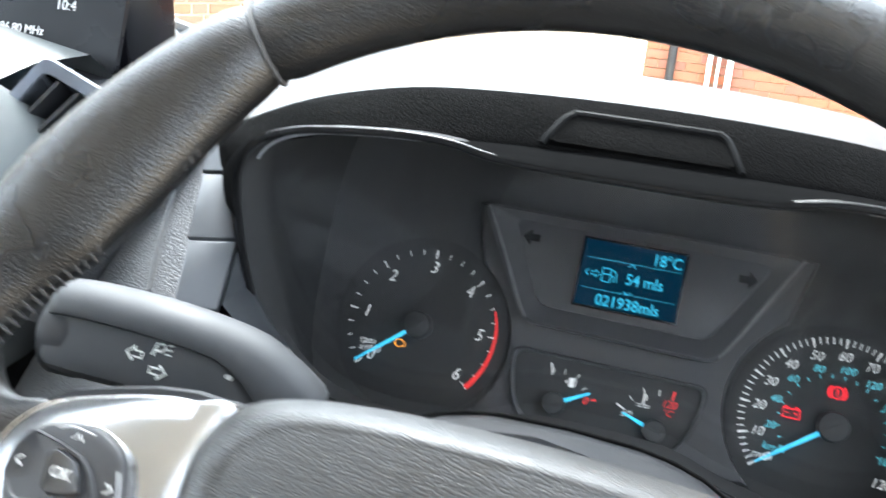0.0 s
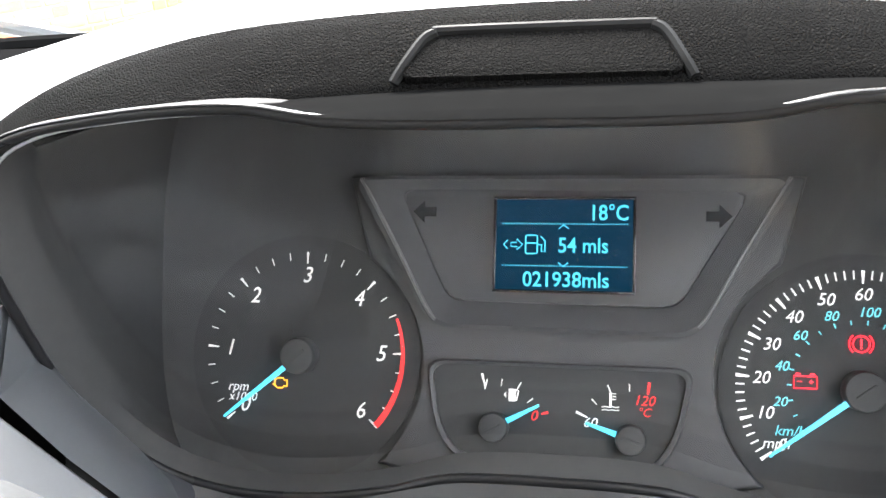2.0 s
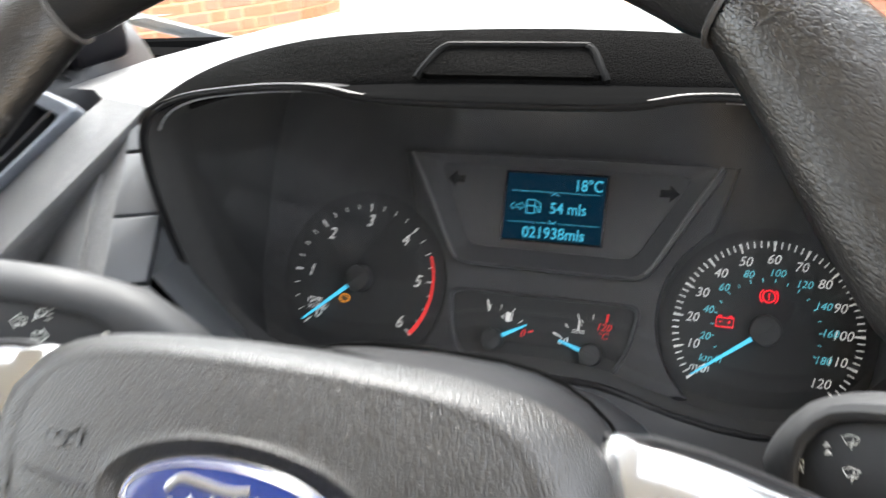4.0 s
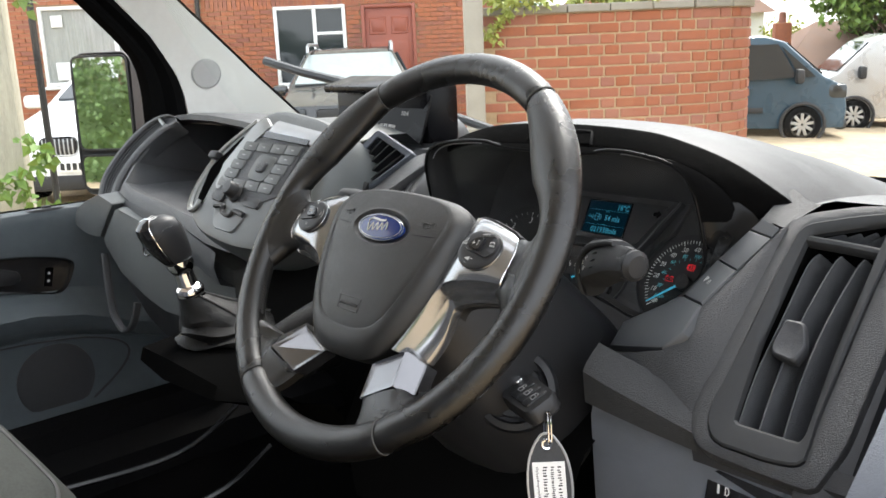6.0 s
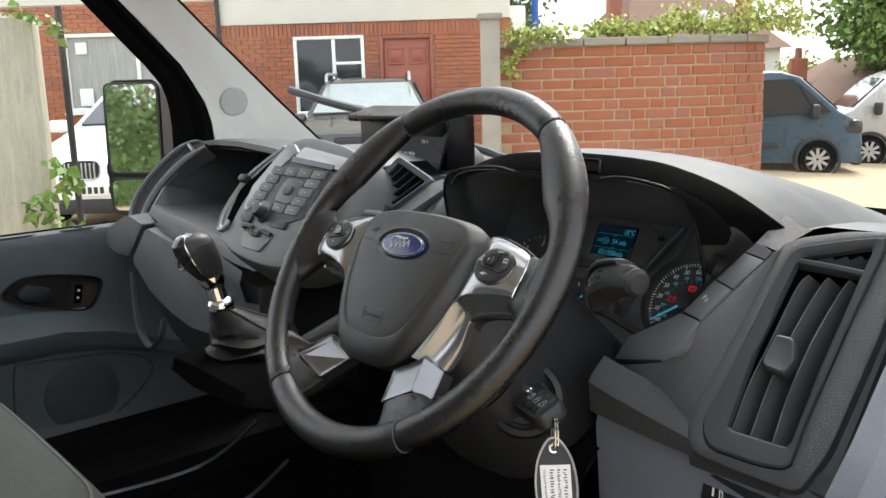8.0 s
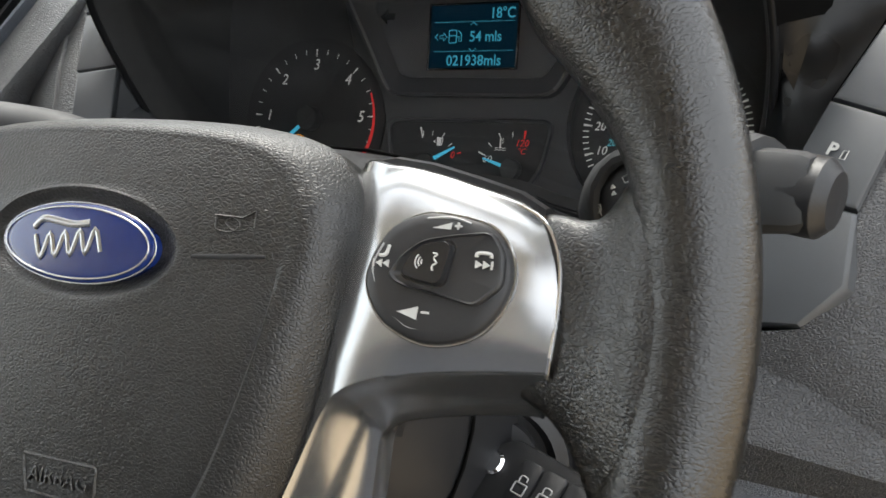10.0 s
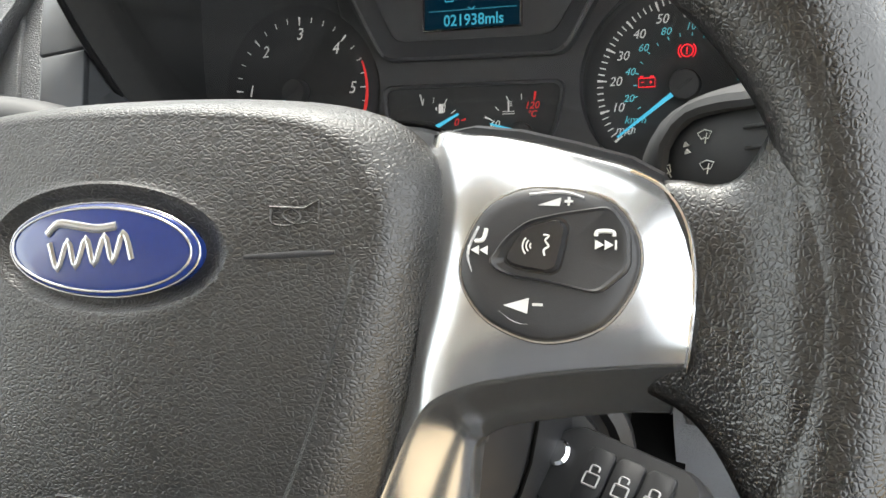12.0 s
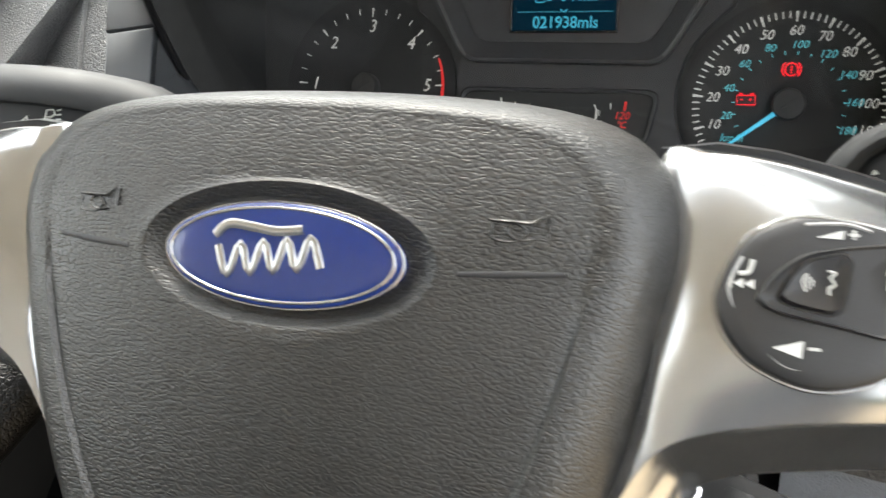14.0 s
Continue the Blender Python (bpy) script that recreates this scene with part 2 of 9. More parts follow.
TRIM_SILVER = material("dull_silver_trim", (0.24, 0.245, 0.24), 0.36, 0.5, vary=0.06, scale=20)
STACK_GREY = material("stack_grey_plastic", (0.066, 0.071, 0.070), 0.42, vary=0.08, scale=10, bump=0.0002, bump_scale=1000)
KEY_GREY = material("grey_key_plastic", (0.055, 0.058, 0.056), 0.4, vary=0.08, scale=30)
KEYPAD = material("keypad_grey_plastic", (0.10, 0.104, 0.103), 0.36, vary=0.06, scale=20)
# sill plastic taken near black, with the footwell's shade in the colour
SILL = material("dark_sill_plastic", (0.005, 0.005, 0.0055), 0.6, spec=0.05, vary=0.15, scale=12, bump=0.0003, bump_scale=700)
STITCH = material("black_thread", (0.035, 0.034, 0.033), 0.7, vary=0.2, scale=80)
# real rubber, and also plastic parts whose shade is painted as black
RUBBER_AND_SHADE = material("black_rubber_and_shade", (0.004, 0.004, 0.004), 0.8, spec=0.0, vary=0.15, scale=20)
FABRIC = material("dark_grey_seat_cloth", (0.036, 0.039, 0.036), 0.95, vary=0.3, scale=30, bump=0.0006, bump_scale=900, spec=0.2)
HEADLINER = material("pale_headliner_cloth", (0.72, 0.72, 0.70), 0.9, vary=0.05, scale=12, bump=0.0004, bump_scale=900, spec=0.2)
# floor rubber lowered further to hold the dimness of the footwell
FLOOR_MAT = material("shaded_black_rubber_floor", (0.003, 0.003, 0.0032), 0.8, spec=0.0, vary=0.2, scale=10, bump=0.0005, bump_scale=400)
WINDOW = glass_material("clear_windscreen_glass", (0.94, 0.97, 0.96))
LENS = glass_material("clear_cluster_lens", (0.97, 0.97, 0.97), 0.12, 0.12)
CAR_GLASS = material("dark_car_glass", (0.02, 0.025, 0.028), 0.06, vary=0.1, scale=3, coat=0.3, rough_vary=0.02)
MIRROR = material("mirror_glass", (0.85, 0.87, 0.88), 0.02, 1.0, vary=0.0)
BRICK = material("red_brick", (0.40, 0.135, 0.065), 0.85, color2=(0.20, 0.085, 0.060), vary=0.55, scale=13, bump=0.002, bump_scale=120, island=1.2)
HOUSE_BRICK = material("house_brick", (0.46, 0.16, 0.075), 0.85, color2=(0.20, 0.08, 0.055), vary=0.4, scale=5, bump=0.002, bump_scale=100, island=1.2, per_island=True)
MORTAR = material("pale_mortar", (0.36, 0.255, 0.155), 0.95, vary=0.3, scale=14, bump=0.002, bump_scale=150)
COPING = material("weathered_concrete", (0.27, 0.25, 0.21), 0.95, vary=0.3, scale=8, bump=0.002, bump_scale=90, island=0.5)
RENDER = material("cream_wall_render", (0.62, 0.61, 0.55), 0.95, vary=0.08, scale=3, bump=0.003, bump_scale=60)
TIMBER = material("weathered_grey_timber", (0.36, 0.34, 0.27), 0.9, vary=0.3, scale=7, bump=0.002, bump_scale=60, stretch=(6, 6, 0.7))
DIRT = material("sandy_gravel", (0.40, 0.31, 0.20), 0.95, vary=0.28, scale=0.8, bump=0.012, bump_scale=30)
WHITE_PAINT = material("white_frame_paint", (0.75, 0.75, 0.73), 0.45, vary=0.05, scale=6)
DOOR_RED = material("red_brown_door_paint", (0.27, 0.075, 0.045), 0.5, vary=0.12, scale=6, bump=0.0005, bump_scale=60)
NET = material("net_curtain_cloth", (0.3, 0.31, 0.29), 0.9, vary=0.3, scale=4, stretch=(7, 7, 0.4))
ROOF_TILE = material("brown_roof_tile", (0.17, 0.10, 0.07), 0.9, vary=0.25, scale=4, bump=0.004, bump_scale=20)
LEAF = material("green_leaf", (0.13, 0.22, 0.04), 0.55, vary=0.45, scale=6, island=0.8, per_island=True)
LEAF_LIGHT = material("variegated_ivy_leaf", (0.33, 0.37, 0.09), 0.55, vary=0.5, scale=9, island=0.8, per_island=True)
LEAF_DARK = material("dark_hedge_leaf", (0.075, 0.13, 0.035), 0.6, vary=0.5, scale=5, island=0.8, per_island=True)
BARK = material("brown_bark", (0.12, 0.085, 0.055), 0.9, vary=0.3, scale=9, bump=0.006, bump_scale=25, stretch=(1, 1, 0.3))
CAR_WHITE = material("white_car_paint", (0.72, 0.73, 0.74), 0.25, vary=0.03, scale=3, coat=0.8)
CAR_DARK = material("dark_grey_car_paint", (0.03, 0.03, 0.032), 0.25, 0.3, vary=0.05, scale=3, coat=0.8)
CAR_BLUE = material("slate_blue_van_paint", (0.023, 0.056, 0.084), 0.3, 0.1, vary=0.05, scale=3, coat=0.3)
CAR_SILVER = material("silver_grey_van_paint", (0.42, 0.42, 0.41), 0.3, 0.5, vary=0.05, scale=3, coat=0.6)
CAR_BLACK = material("unpainted_black_bumper", (0.02, 0.02, 0.021), 0.6, vary=0.12, scale=6)


# ---- building helpers ----
def thing(name, label, category, group="", kind=""):
    return tagged(new(name), label, category, group, kind)


def link_mesh(name, bm, mat, smooth=True):
    me = bpy.data.meshes.new(name)
    bmesh.ops.recalc_face_normals(bm, faces=bm.faces)
    bm.to_mesh(me)
    bm.free()
    for m in (mat if isinstance(mat, (list, tuple)) else [mat]):
        me.materials.append(m)
    ob = new(name, me)
    if smooth:
        me.shade_smooth()
        me.set_sharp_from_angle(angle=radians(38))
    return ob


def part(name, bm, mat, parent=None, label="", smooth=True):
    ob = link_mesh(name, bm, mat, smooth)
    if parent is not None:
        ob.parent = parent
    if label:
        ob["label"] = label
    return ob


def solo(name, bm, mat, label, category, group="", kind="", smooth=True):
    return tagged(link_mesh(name, bm, mat, smooth), label, category, group, kind)


def box(bm, c, s, bevel=0.0, m=None, segments=2):
    """A box with centre c and size s, in the frame m."""
    r = bmesh.ops.create_cube(bm, size=1.0, matrix=Matrix.Translation(c) @ Matrix.Diagonal((*s, 1)))
    vs = r["verts"]
    if bevel > 0:
        es = list({e for v in vs for e in v.link_edges})
        r2 = bmesh.ops.bevel(bm, geom=es, offset=bevel, segments=segments, affect="EDGES", profile=0.5)
        vs = list({v for f in r2["faces"] for v in f.verts} | {v for v in vs if v.is_valid})
    if m is not None:
        bmesh.ops.transform(bm, matrix=m, verts=vs)
    return bm


def prism(bm, poly, z0, z1, m=None, bevel=0.0, inset=0.0, segments=2):
    """A plate with outline poly (x, y), from z0 to z1; its top edge is rounded by bevel, its top shrunk by inset."""
    c = Vector((sum(p[0] for p in poly) / len(poly), sum(p[1] for p in poly) / len(poly)))
    low = [bm.verts.new((p[0], p[1], z0)) for p in poly]
    top = []
    for p in poly:
        d = Vector(p) - c
        k = max(0.0, 1 - inset / max(d.length, 1e-6))
        top.append(bm.verts.new((c.x + d.x * k, c.y + d.y * k, z1)))
    n = len(poly)
    for i in range(n):
        bm.faces.new((low[i], low[(i + 1) % n], top[(i + 1) % n], top[i]))
    bm.faces.new(list(reversed(low)))
    f = bm.faces.new(top)
    vs = low + top
    if bevel > 0:
        r = bmesh.ops.bevel(bm, geom=list(f.edges), offset=bevel, segments=segments, affect="EDGES", profile=0.5)
        vs = list({v for g in r["faces"] for v in g.verts} | {v for v in vs if v.is_valid})
    if m is not None:
        bmesh.ops.transform(bm, matrix=m, verts=vs)
    return bm


def loft(bm, rings, closed=True, cap=True, loop=False):
    """Skin over rings of points of equal count; closed: each ring is a loop; loop: the last ring joins the first."""
    vr = [[bm.verts.new(p) for p in r] for r in rings]
    n = len(rings[0])
    last = len(vr) if loop else len(vr) - 1
    for i in range(last):
        a, b = vr[i], vr[(i + 1) % len(vr)]
        for j in range(n if closed else n - 1):
            k = (j + 1) % n
            bm.faces.new((a[j], a[k], b[k], b[j]))
    if closed and cap and not loop:
        bm.faces.new(list(reversed(vr[0])))
        bm.faces.new(vr[-1])
    return bm


def smooth_line(pts, steps=6, closed=False):
    """Points on a Catmull-Rom curve through pts."""
    pts = [Vector(p) for p in pts]
    n = len(pts)
    out = []
    for i in range(n if closed else n - 1):
        g = (lambda k: pts[k % n]) if closed else (lambda k: pts[min(max(k, 0), n - 1)])
        p0, p1, p2, p3 = g(i - 1), g(i), g(i + 1), g(i + 2)
        for s in range(steps):
            t = s / steps
            out.append(0.5 * (2 * p1 + (p2 - p0) * t + (2 * p0 - 5 * p1 + 4 * p2 - p3) * t * t + (3 * p1 - p0 - 3 * p2 + p3) * t ** 3))
    if not closed:
        out.append(pts[-1].copy())
    return out


def tube(bm, line, radius, sides=8, closed=False, m=None, flat=1.0, up=None):
    """A tube along a line of points; radius may be a function of the share of the way."""
    pts = [Vector(p) for p in line]
    n = len(pts)
    rings = []
    prev = None
    for i, p in enumerate(pts):
        a, b = pts[(i - 1) % n if closed else max(i - 1, 0)], pts[(i + 1) % n if closed else min(i + 1, n - 1)]
        d = (b - a).normalized()
        ref = Vector(up) if up else (prev if prev else (Vector((0, 0, 1)) if abs(d.z) < 0.9 else Vector((1, 0, 0))))
        s = d.cross(ref).normalized()
        w = s.cross(d).normalized()
        prev = w
        r = radius(i / max(n - 1, 1)) if callable(radius) else radius
        rings.append([p + s * (r * math.cos(2 * math.pi * k / sides)) + w * (r * flat * math.sin(2 * math.pi * k / sides)) for k in range(sides)])
    if m is not None:
        rings = [[m @ p for p in r] for r in rings]
    return loft(bm, rings, True, True, closed)


def lathe(bm, profile, m=None, sides=32):
    """A solid of revolution round local z from (radius, z) pairs."""
    rings = []
    for r, z in profile:
        rings.append([Vector((max(r, 1e-5) * math.cos(2 * math.pi * k / sides), max(r, 1e-5) * math.sin(2 * math.pi * k / sides), z)) for k in range(sides)])
    if m is not None:
        rings = [[m @ p for p in r] for r in rings]
    return loft(bm, rings, True, True)


def ellipse(cx, cy, a, b, n=40, power=2.0):
    out = []
    for k in range(n):
        c, s = math.cos(2 * math.pi * k / n), math.sin(2 * math.pi * k / n)
        out.append((cx + a * math.copysign(abs(c) ** (2 / power), c), cy + b * math.copysign(abs(s) ** (2 / power), s)))
    return out


def rounded(poly, r, steps=4):
    """A polygon with its corners rounded by about r."""
    n = len(poly)
    out = []
    for i in range(n):
        p, a, b = Vector(poly[i]), Vector(poly[i - 1]), Vector(poly[(i + 1) % n])
        q = min(r, (a - p).length * 0.45, (b - p).length * 0.45)
        s, e = p + (a - p).normalized() * q, p + (b - p).normalized() * q
        for k in range(steps + 1):
            t = k / steps
            out.append(tuple(s * (1 - t) ** 2 + p * (2 * t * (1 - t)) + e * t * t))
    return out


def text(name, body, size, mat, m, parent=None, align="CENTER", shear=0.0, depth=0.0001, bold=0.0, width=1.0, label="", span=0.0):
    """Lettering as a mesh, from the built-in font."""
    cu = bpy.data.curves.new(name, "FONT")
    cu.body, cu.size, cu.align_x, cu.align_y, cu.shear, cu.extrude, cu.offset = body, size, align, "CENTER", shear, depth, bold
    cu.resolution_u = 3
    tmp = bpy.data.objects.new(name, cu)
    scene.collection.objects.link(tmp)
    me = bpy.data.meshes.new_from_object(tmp.evaluated_get(bpy.context.evaluated_depsgraph_get()))
    bpy.data.objects.remove(tmp)
    if span > 0:
        xs = [v.co.x for v in me.vertices]
        width = span / max(max(xs) - min(xs), 1e-6)
    me.transform(m @ Matrix.Diagonal((width, 1, 1, 1)))
    me.materials.clear()
    me.materials.append(mat)
    ob = new(name, me)
    if parent is not None:
        ob.parent = parent
    if label:
        ob["label"] = label
    return ob


def frame_of(origin, x, y):
    """A frame whose local x runs along x, y roughly along y, z out of the face."""
    x = Vector(x).normalized()
    z = x.cross(Vector(y)).normalized()
    y = z.cross(x)
    m = Matrix((x, y, z)).transposed().to_4x4()
    m.translation = origin
    return m


RIM = pose(-0.001, -0.0104, 1.4251, 53.7)
WHEEL = RIM @ pose(0, -0.0025, -0.0072)
CLUSTER = pose(0, 0.2772, 1.36, 60)


# ---- steering wheel ----
def rim_fat(a):
    """Extra thickness of the rim's inner side at the thumb grips."""
    d = abs(math.degrees(math.atan2(math.sin(a), math.cos(a))))
    d = d if d < 90 else 180 - d
    if math.sin(a) < 0:
        return 0.0
    return 0.0125 * max(0.0, min(1.0, (d - 13) / 15)) ** 1.2 * (1 - max(0.0, min(1.0, (d - 34) / 20)) ** 1.6)


COVER_OUT = [(0.0, 0.0515), (0.03, 0.0508), (0.057, 0.0482), (0.0745, 0.0425), (0.0835, 0.032), (0.0862, 0.018), (0.0835, 0.0), (0.079, -0.022), (0.0715, -0.045), (0.062, -0.066), (0.052, -0.082), (0.040, -0.094), (0.022, -0.1), (0.0, -0.1015)]
COVER_CREASE = [(0.0, 0.044), (0.027, 0.0435), (0.050, 0.041), (0.063, 0.0355), (0.0685, 0.027), (0.0695, 0.015), (0.067, -0.002), (0.0625, -0.020), (0.0565, -0.038), (0.0495, -0.0545), (0.042, -0.066), (0.032, -0.0745), (0.017, -0.079), (0.0, -0.080)]


def cover_z(x, y):
    d = y - 0.0104
    return 0.0236 - 0.0052 * (x / 0.066) ** 2 - (0.0078 * (d / 0.085) ** 2 if d < 0 else 0.0045 * (d / 0.036) ** 2)


def whole(half, steps=3):
    pts = half + [(-x, y) for x, y in reversed(half[1:-1])]
    return [Vector((p.x, p.y, 0)) for p in smooth_line([(x, y, 0) for x, y in pts], steps, True)]


def airbag_cover(w):
    out, crease = whole(COVER_OUT), whole(COVER_CREASE)
    c = Vector((0, -0.012, 0))
    rings = []
    for s, z in ((0.94, -0.026), (0.975, -0.012), (0.998, 0.001)):
        rings.append([WHEEL @ (c + (p - c) * s + Vector((0, 0, z))) for p in out])
    for u in (0.0, 0.06, 0.15, 0.28, 0.42, 0.58, 0.74, 0.88, 0.96):
        ring = []
        for p, q in zip(out, crease):
            v = p.lerp(q, u)
            line = max(0.0, min(1.0, (0.016 - q.y) / 0.02))
            top = cover_z(q.x, q.y) + 0.0010 * line
            v.z = 0.004 + (top - 0.004) * ((1 - 0.2 * line) * (1 - (1 - u) ** (3.0 if q.y < 0.03 else 2.2)) + 0.2 * line * u)
            ring.append(WHEEL @ v)
        rings.append(ring)
    # face of the cover, from the crease to the sunk bowl of the badge
    bowl = []
    for q in crease:
        t = math.atan2((q.y - 0.0104) / 0.0166, q.x / 0.0372)
        bowl.append((math.cos(t), math.sin(t)))
    for u in (0.0, 0.03, 0.07, 0.14, 0.3, 0.5, 0.7, 0.86, 0.95):
        ring = []
        for q, (bx, by) in zip(crease, bowl):
            v = q.lerp(Vector((bx * 0.0372, 0.0104 + by * 0.0166, 0)), u)
            line = max(0.0, min(1.0, (0.016 - q.y) / 0.02))
            v.z = cover_z(v.x, v.y) + (0.0010 if u == 0 else (-0.0004 if u == 0.03 else 0.0)) * line
            ring.append(WHEEL @ v)
        rings.append(ring)
    for a, b, dz in ((0.0372, 0.0166, -0.0001), (0.0366, 0.0160, -0.0004), (0.0352, 0.0150, -0.0012), (0.0334, 0.0138, -0.0022), (0.0316, 0.0128, -0.0028), (0.020, 0.008, -0.0030), (0.004, 0.0016, -0.0030)):
        rings.append([WHEEL @ Vector((bx * a, 0.0104 + by * b, cover_z(bx * a * 0.9, 0.0104) + dz)) for bx, by in bowl])
    bm = bmesh.new()
    loft(bm, rings)
    return part("airbag_cover", bm, PAD, w, "grained black airbag cover")


# the silver wing and leg: inner edge, fold and outer edge, from the rim end down to the foot
WING_IN = [(0.1355, 0.0275, 0.0040), (0.1285, 0.0313, 0.0040), (0.1160, 0.0347, 0.0050), (0.1030, 0.0378, 0.0050), (0.0910, 0.0393, 0.0040), (0.0790, 0.0385, -0.0010), (0.0800, 0.0050, 0.0030), (0.0755, -0.0200, 0.0020), (0.0690, -0.0400, 0.0010), (0.0620, -0.0590, 0.0), (0.0520, -0.0800, -0.001)]
WING_FOLD = [(0.1421, -0.0092, 0.0090), (0.1310, -0.0105, 0.0105), (0.1180, -0.0122, 0.0115), (0.1050, -0.0146, 0.0115), (0.0930, -0.0182, 0.0110), (0.0850, -0.0225, 0.0100), (0.0800, -0.0290, 0.0080), (0.0752, -0.0385, 0.0060), (0.0702, -0.0500, 0.0045), (0.0642, -0.0640, 0.0035), (0.0560, -0.0820, 0.0030)]
WING_OUT = [(0.1375, -0.0225, -0.0060), (0.1280, -0.0233, -0.0060), (0.1134, -0.0258, -0.0060), (0.1010, -0.0287, -0.0070), (0.0945, -0.0315, -0.0080), (0.0905, -0.0355, -0.0100), (0.0890, -0.0410, -0.0120), (0.0880, -0.0480, -0.0140), (0.0865, -0.0570, -0.0160), (0.0835, -0.0680, -0.0170), (0.0790, -0.0810, -0.0170)]
WING_BULGE = [0.0025, 0.0048, 0.0056, 0.0052, 0.0040, 0.0026, 0.0016, 0.0008, 0.0004, 0.0, 0.0]


def spoke_wing(w, s):
    cols = []
    for k, (a, f, o, h) in enumerate(zip(WING_IN, WING_FOLD, WING_OUT, WING_BULGE)):
        a, f, o = Vector(a), Vector(f), Vector(o)
        swell = (0.0042, 0.0024)[k] if k < 2 else 0.0
        prof = [a + Vector((0, 0.0018, -0.0105)), a + Vector((0, 0.0012, -0.0018)), a]
        for u in (0.12, 0.3, 0.5, 0.7, 0.88):
            b = 4 * u * (1 - u)
            prof.append(a.lerp(f, u) + Vector((swell * b, 0, h * b)))
        prof.append(f)
        wall = Vector((0, 0, -0.0016))
        if k >= 5:
            wall = Vector((0, 0, -0.0040))
        prof += [f.lerp(o, 0.12) + Vector((0, 0, 0.0004)), f.lerp(o, 0.35) + wall, f.lerp(o, 0.7) + wall * 0.9, f.lerp(o, 0.96), o + Vector((0, -0.0002, -0.0016)), o + Vector((0, 0.001, -0.008))]
        cols.append(prof)
    # close the end towards the rim, and add columns between for a smooth sweep
    first = [p + Vector((-0.0015, 0, -0.009)) for p in cols[0]]
    lines = [smooth_line(line, 4) for line in zip(*cols)]
    skin = [[WHEEL @ Vector((s * p.x, p.y, p.z)) for p in col] for col in zip(*lines)]
    skin.insert(0, [WHEEL @ Vector((s * p.x, p.y, p.z)) for p in first])
    bm = bmesh.new()
    loft(bm, skin, False)
    trim = part("spoke_trim", bm, SATIN, w, "satin silver spoke wing running down into a polished leg")
    for p in trim.data.polygons:
        p.use_smooth = True
    bm = bmesh.new()
    tube(bm, smooth_line([Vector((s * x, y, z - 0.0003)) for x, y, z in [(a[0] + sw, a[1], a[2]) for a, sw in ((WING_IN[1], 0), (WING_IN[0], 0.0003))] + [(0.1412, 0.0195, 0.0068), (0.1432, 0.0073, 0.0092), WING_FOLD[0], (0.1402, -0.0155, 0.002), WING_OUT[0]]], 4), 0.0005, 6, False, WHEEL)
    part("spoke_edge", bm, CHROME, w, "bright edge of the spoke trim")
    # dark casing behind the trim
    bm = bmesh.new()
    rings = []
    for k in range(7):
        a, o = Vector(WING_IN[k]), Vector(WING_OUT[k])
        up = Vector((0.0, 0.0030, 0.0)) if k < 6 else Vector((-0.004, 0.0, 0.0))
        ring = [a + up + Vector((0, 0, -0.0022)), a + up * 1.3 + Vector((0, 0, -0.005)), a + up + Vector((0, 0, -0.018)), o + Vector((-0.002, 0.003, -0.018)), o + Vector((-0.003, 0.004, -0.004))]
        rings.append([WHEEL @ Vector((s * p.x, p.y, p.z)) for p in ring])
    loft(bm, rings)
    part("spoke_casing", bm, DASH_FINE, w, "black casing behind the spoke")


def spoke_root(w, s):
    """Leather between the spoke's end and the rim, flaring into it."""
    bm = bmesh.new()
    rings = []
    rows = [(0.1330, -0.0195, 0.0270, 0.0030, -0.0125), (0.1385, -0.0215, 0.0275, 0.0062, -0.0125), (0.1440, -0.0240, 0.0272, 0.0084, -0.0120), (0.1495, -0.0290, 0.0262, 0.0100, -0.0112), (0.1545, -0.0365, 0.0275, 0.0118, -0.0100), (0.1590, -0.0450, 0.0335, 0.0142, -0.0085), (0.1630, -0.0520, 0.0420, 0.0165, -0.0070), (0.1680, -0.0580, 0.0500, 0.0180, -0.0055)]
    for x, y0, y1, z1, z0 in rows:
        rings.append([WHEEL @ Vector((s * (x - 0.0035 * abs((y - (y0 + y1) / 2) / ((y1 - y0) / 2)) ** 4), y + 0.0025, z)) for y, z in ellipse((y0 + y1) / 2, (z0 + z1) / 2, (y1 - y0) / 2, (z1 - z0) / 2, 32, 2.7)])
    loft(bm, [[Vector(p) for p in col] for col in zip(*[smooth_line(line, 3) for line in zip(*rings)])])
    part("spoke_root", bm, RIM_LEATHER, w)


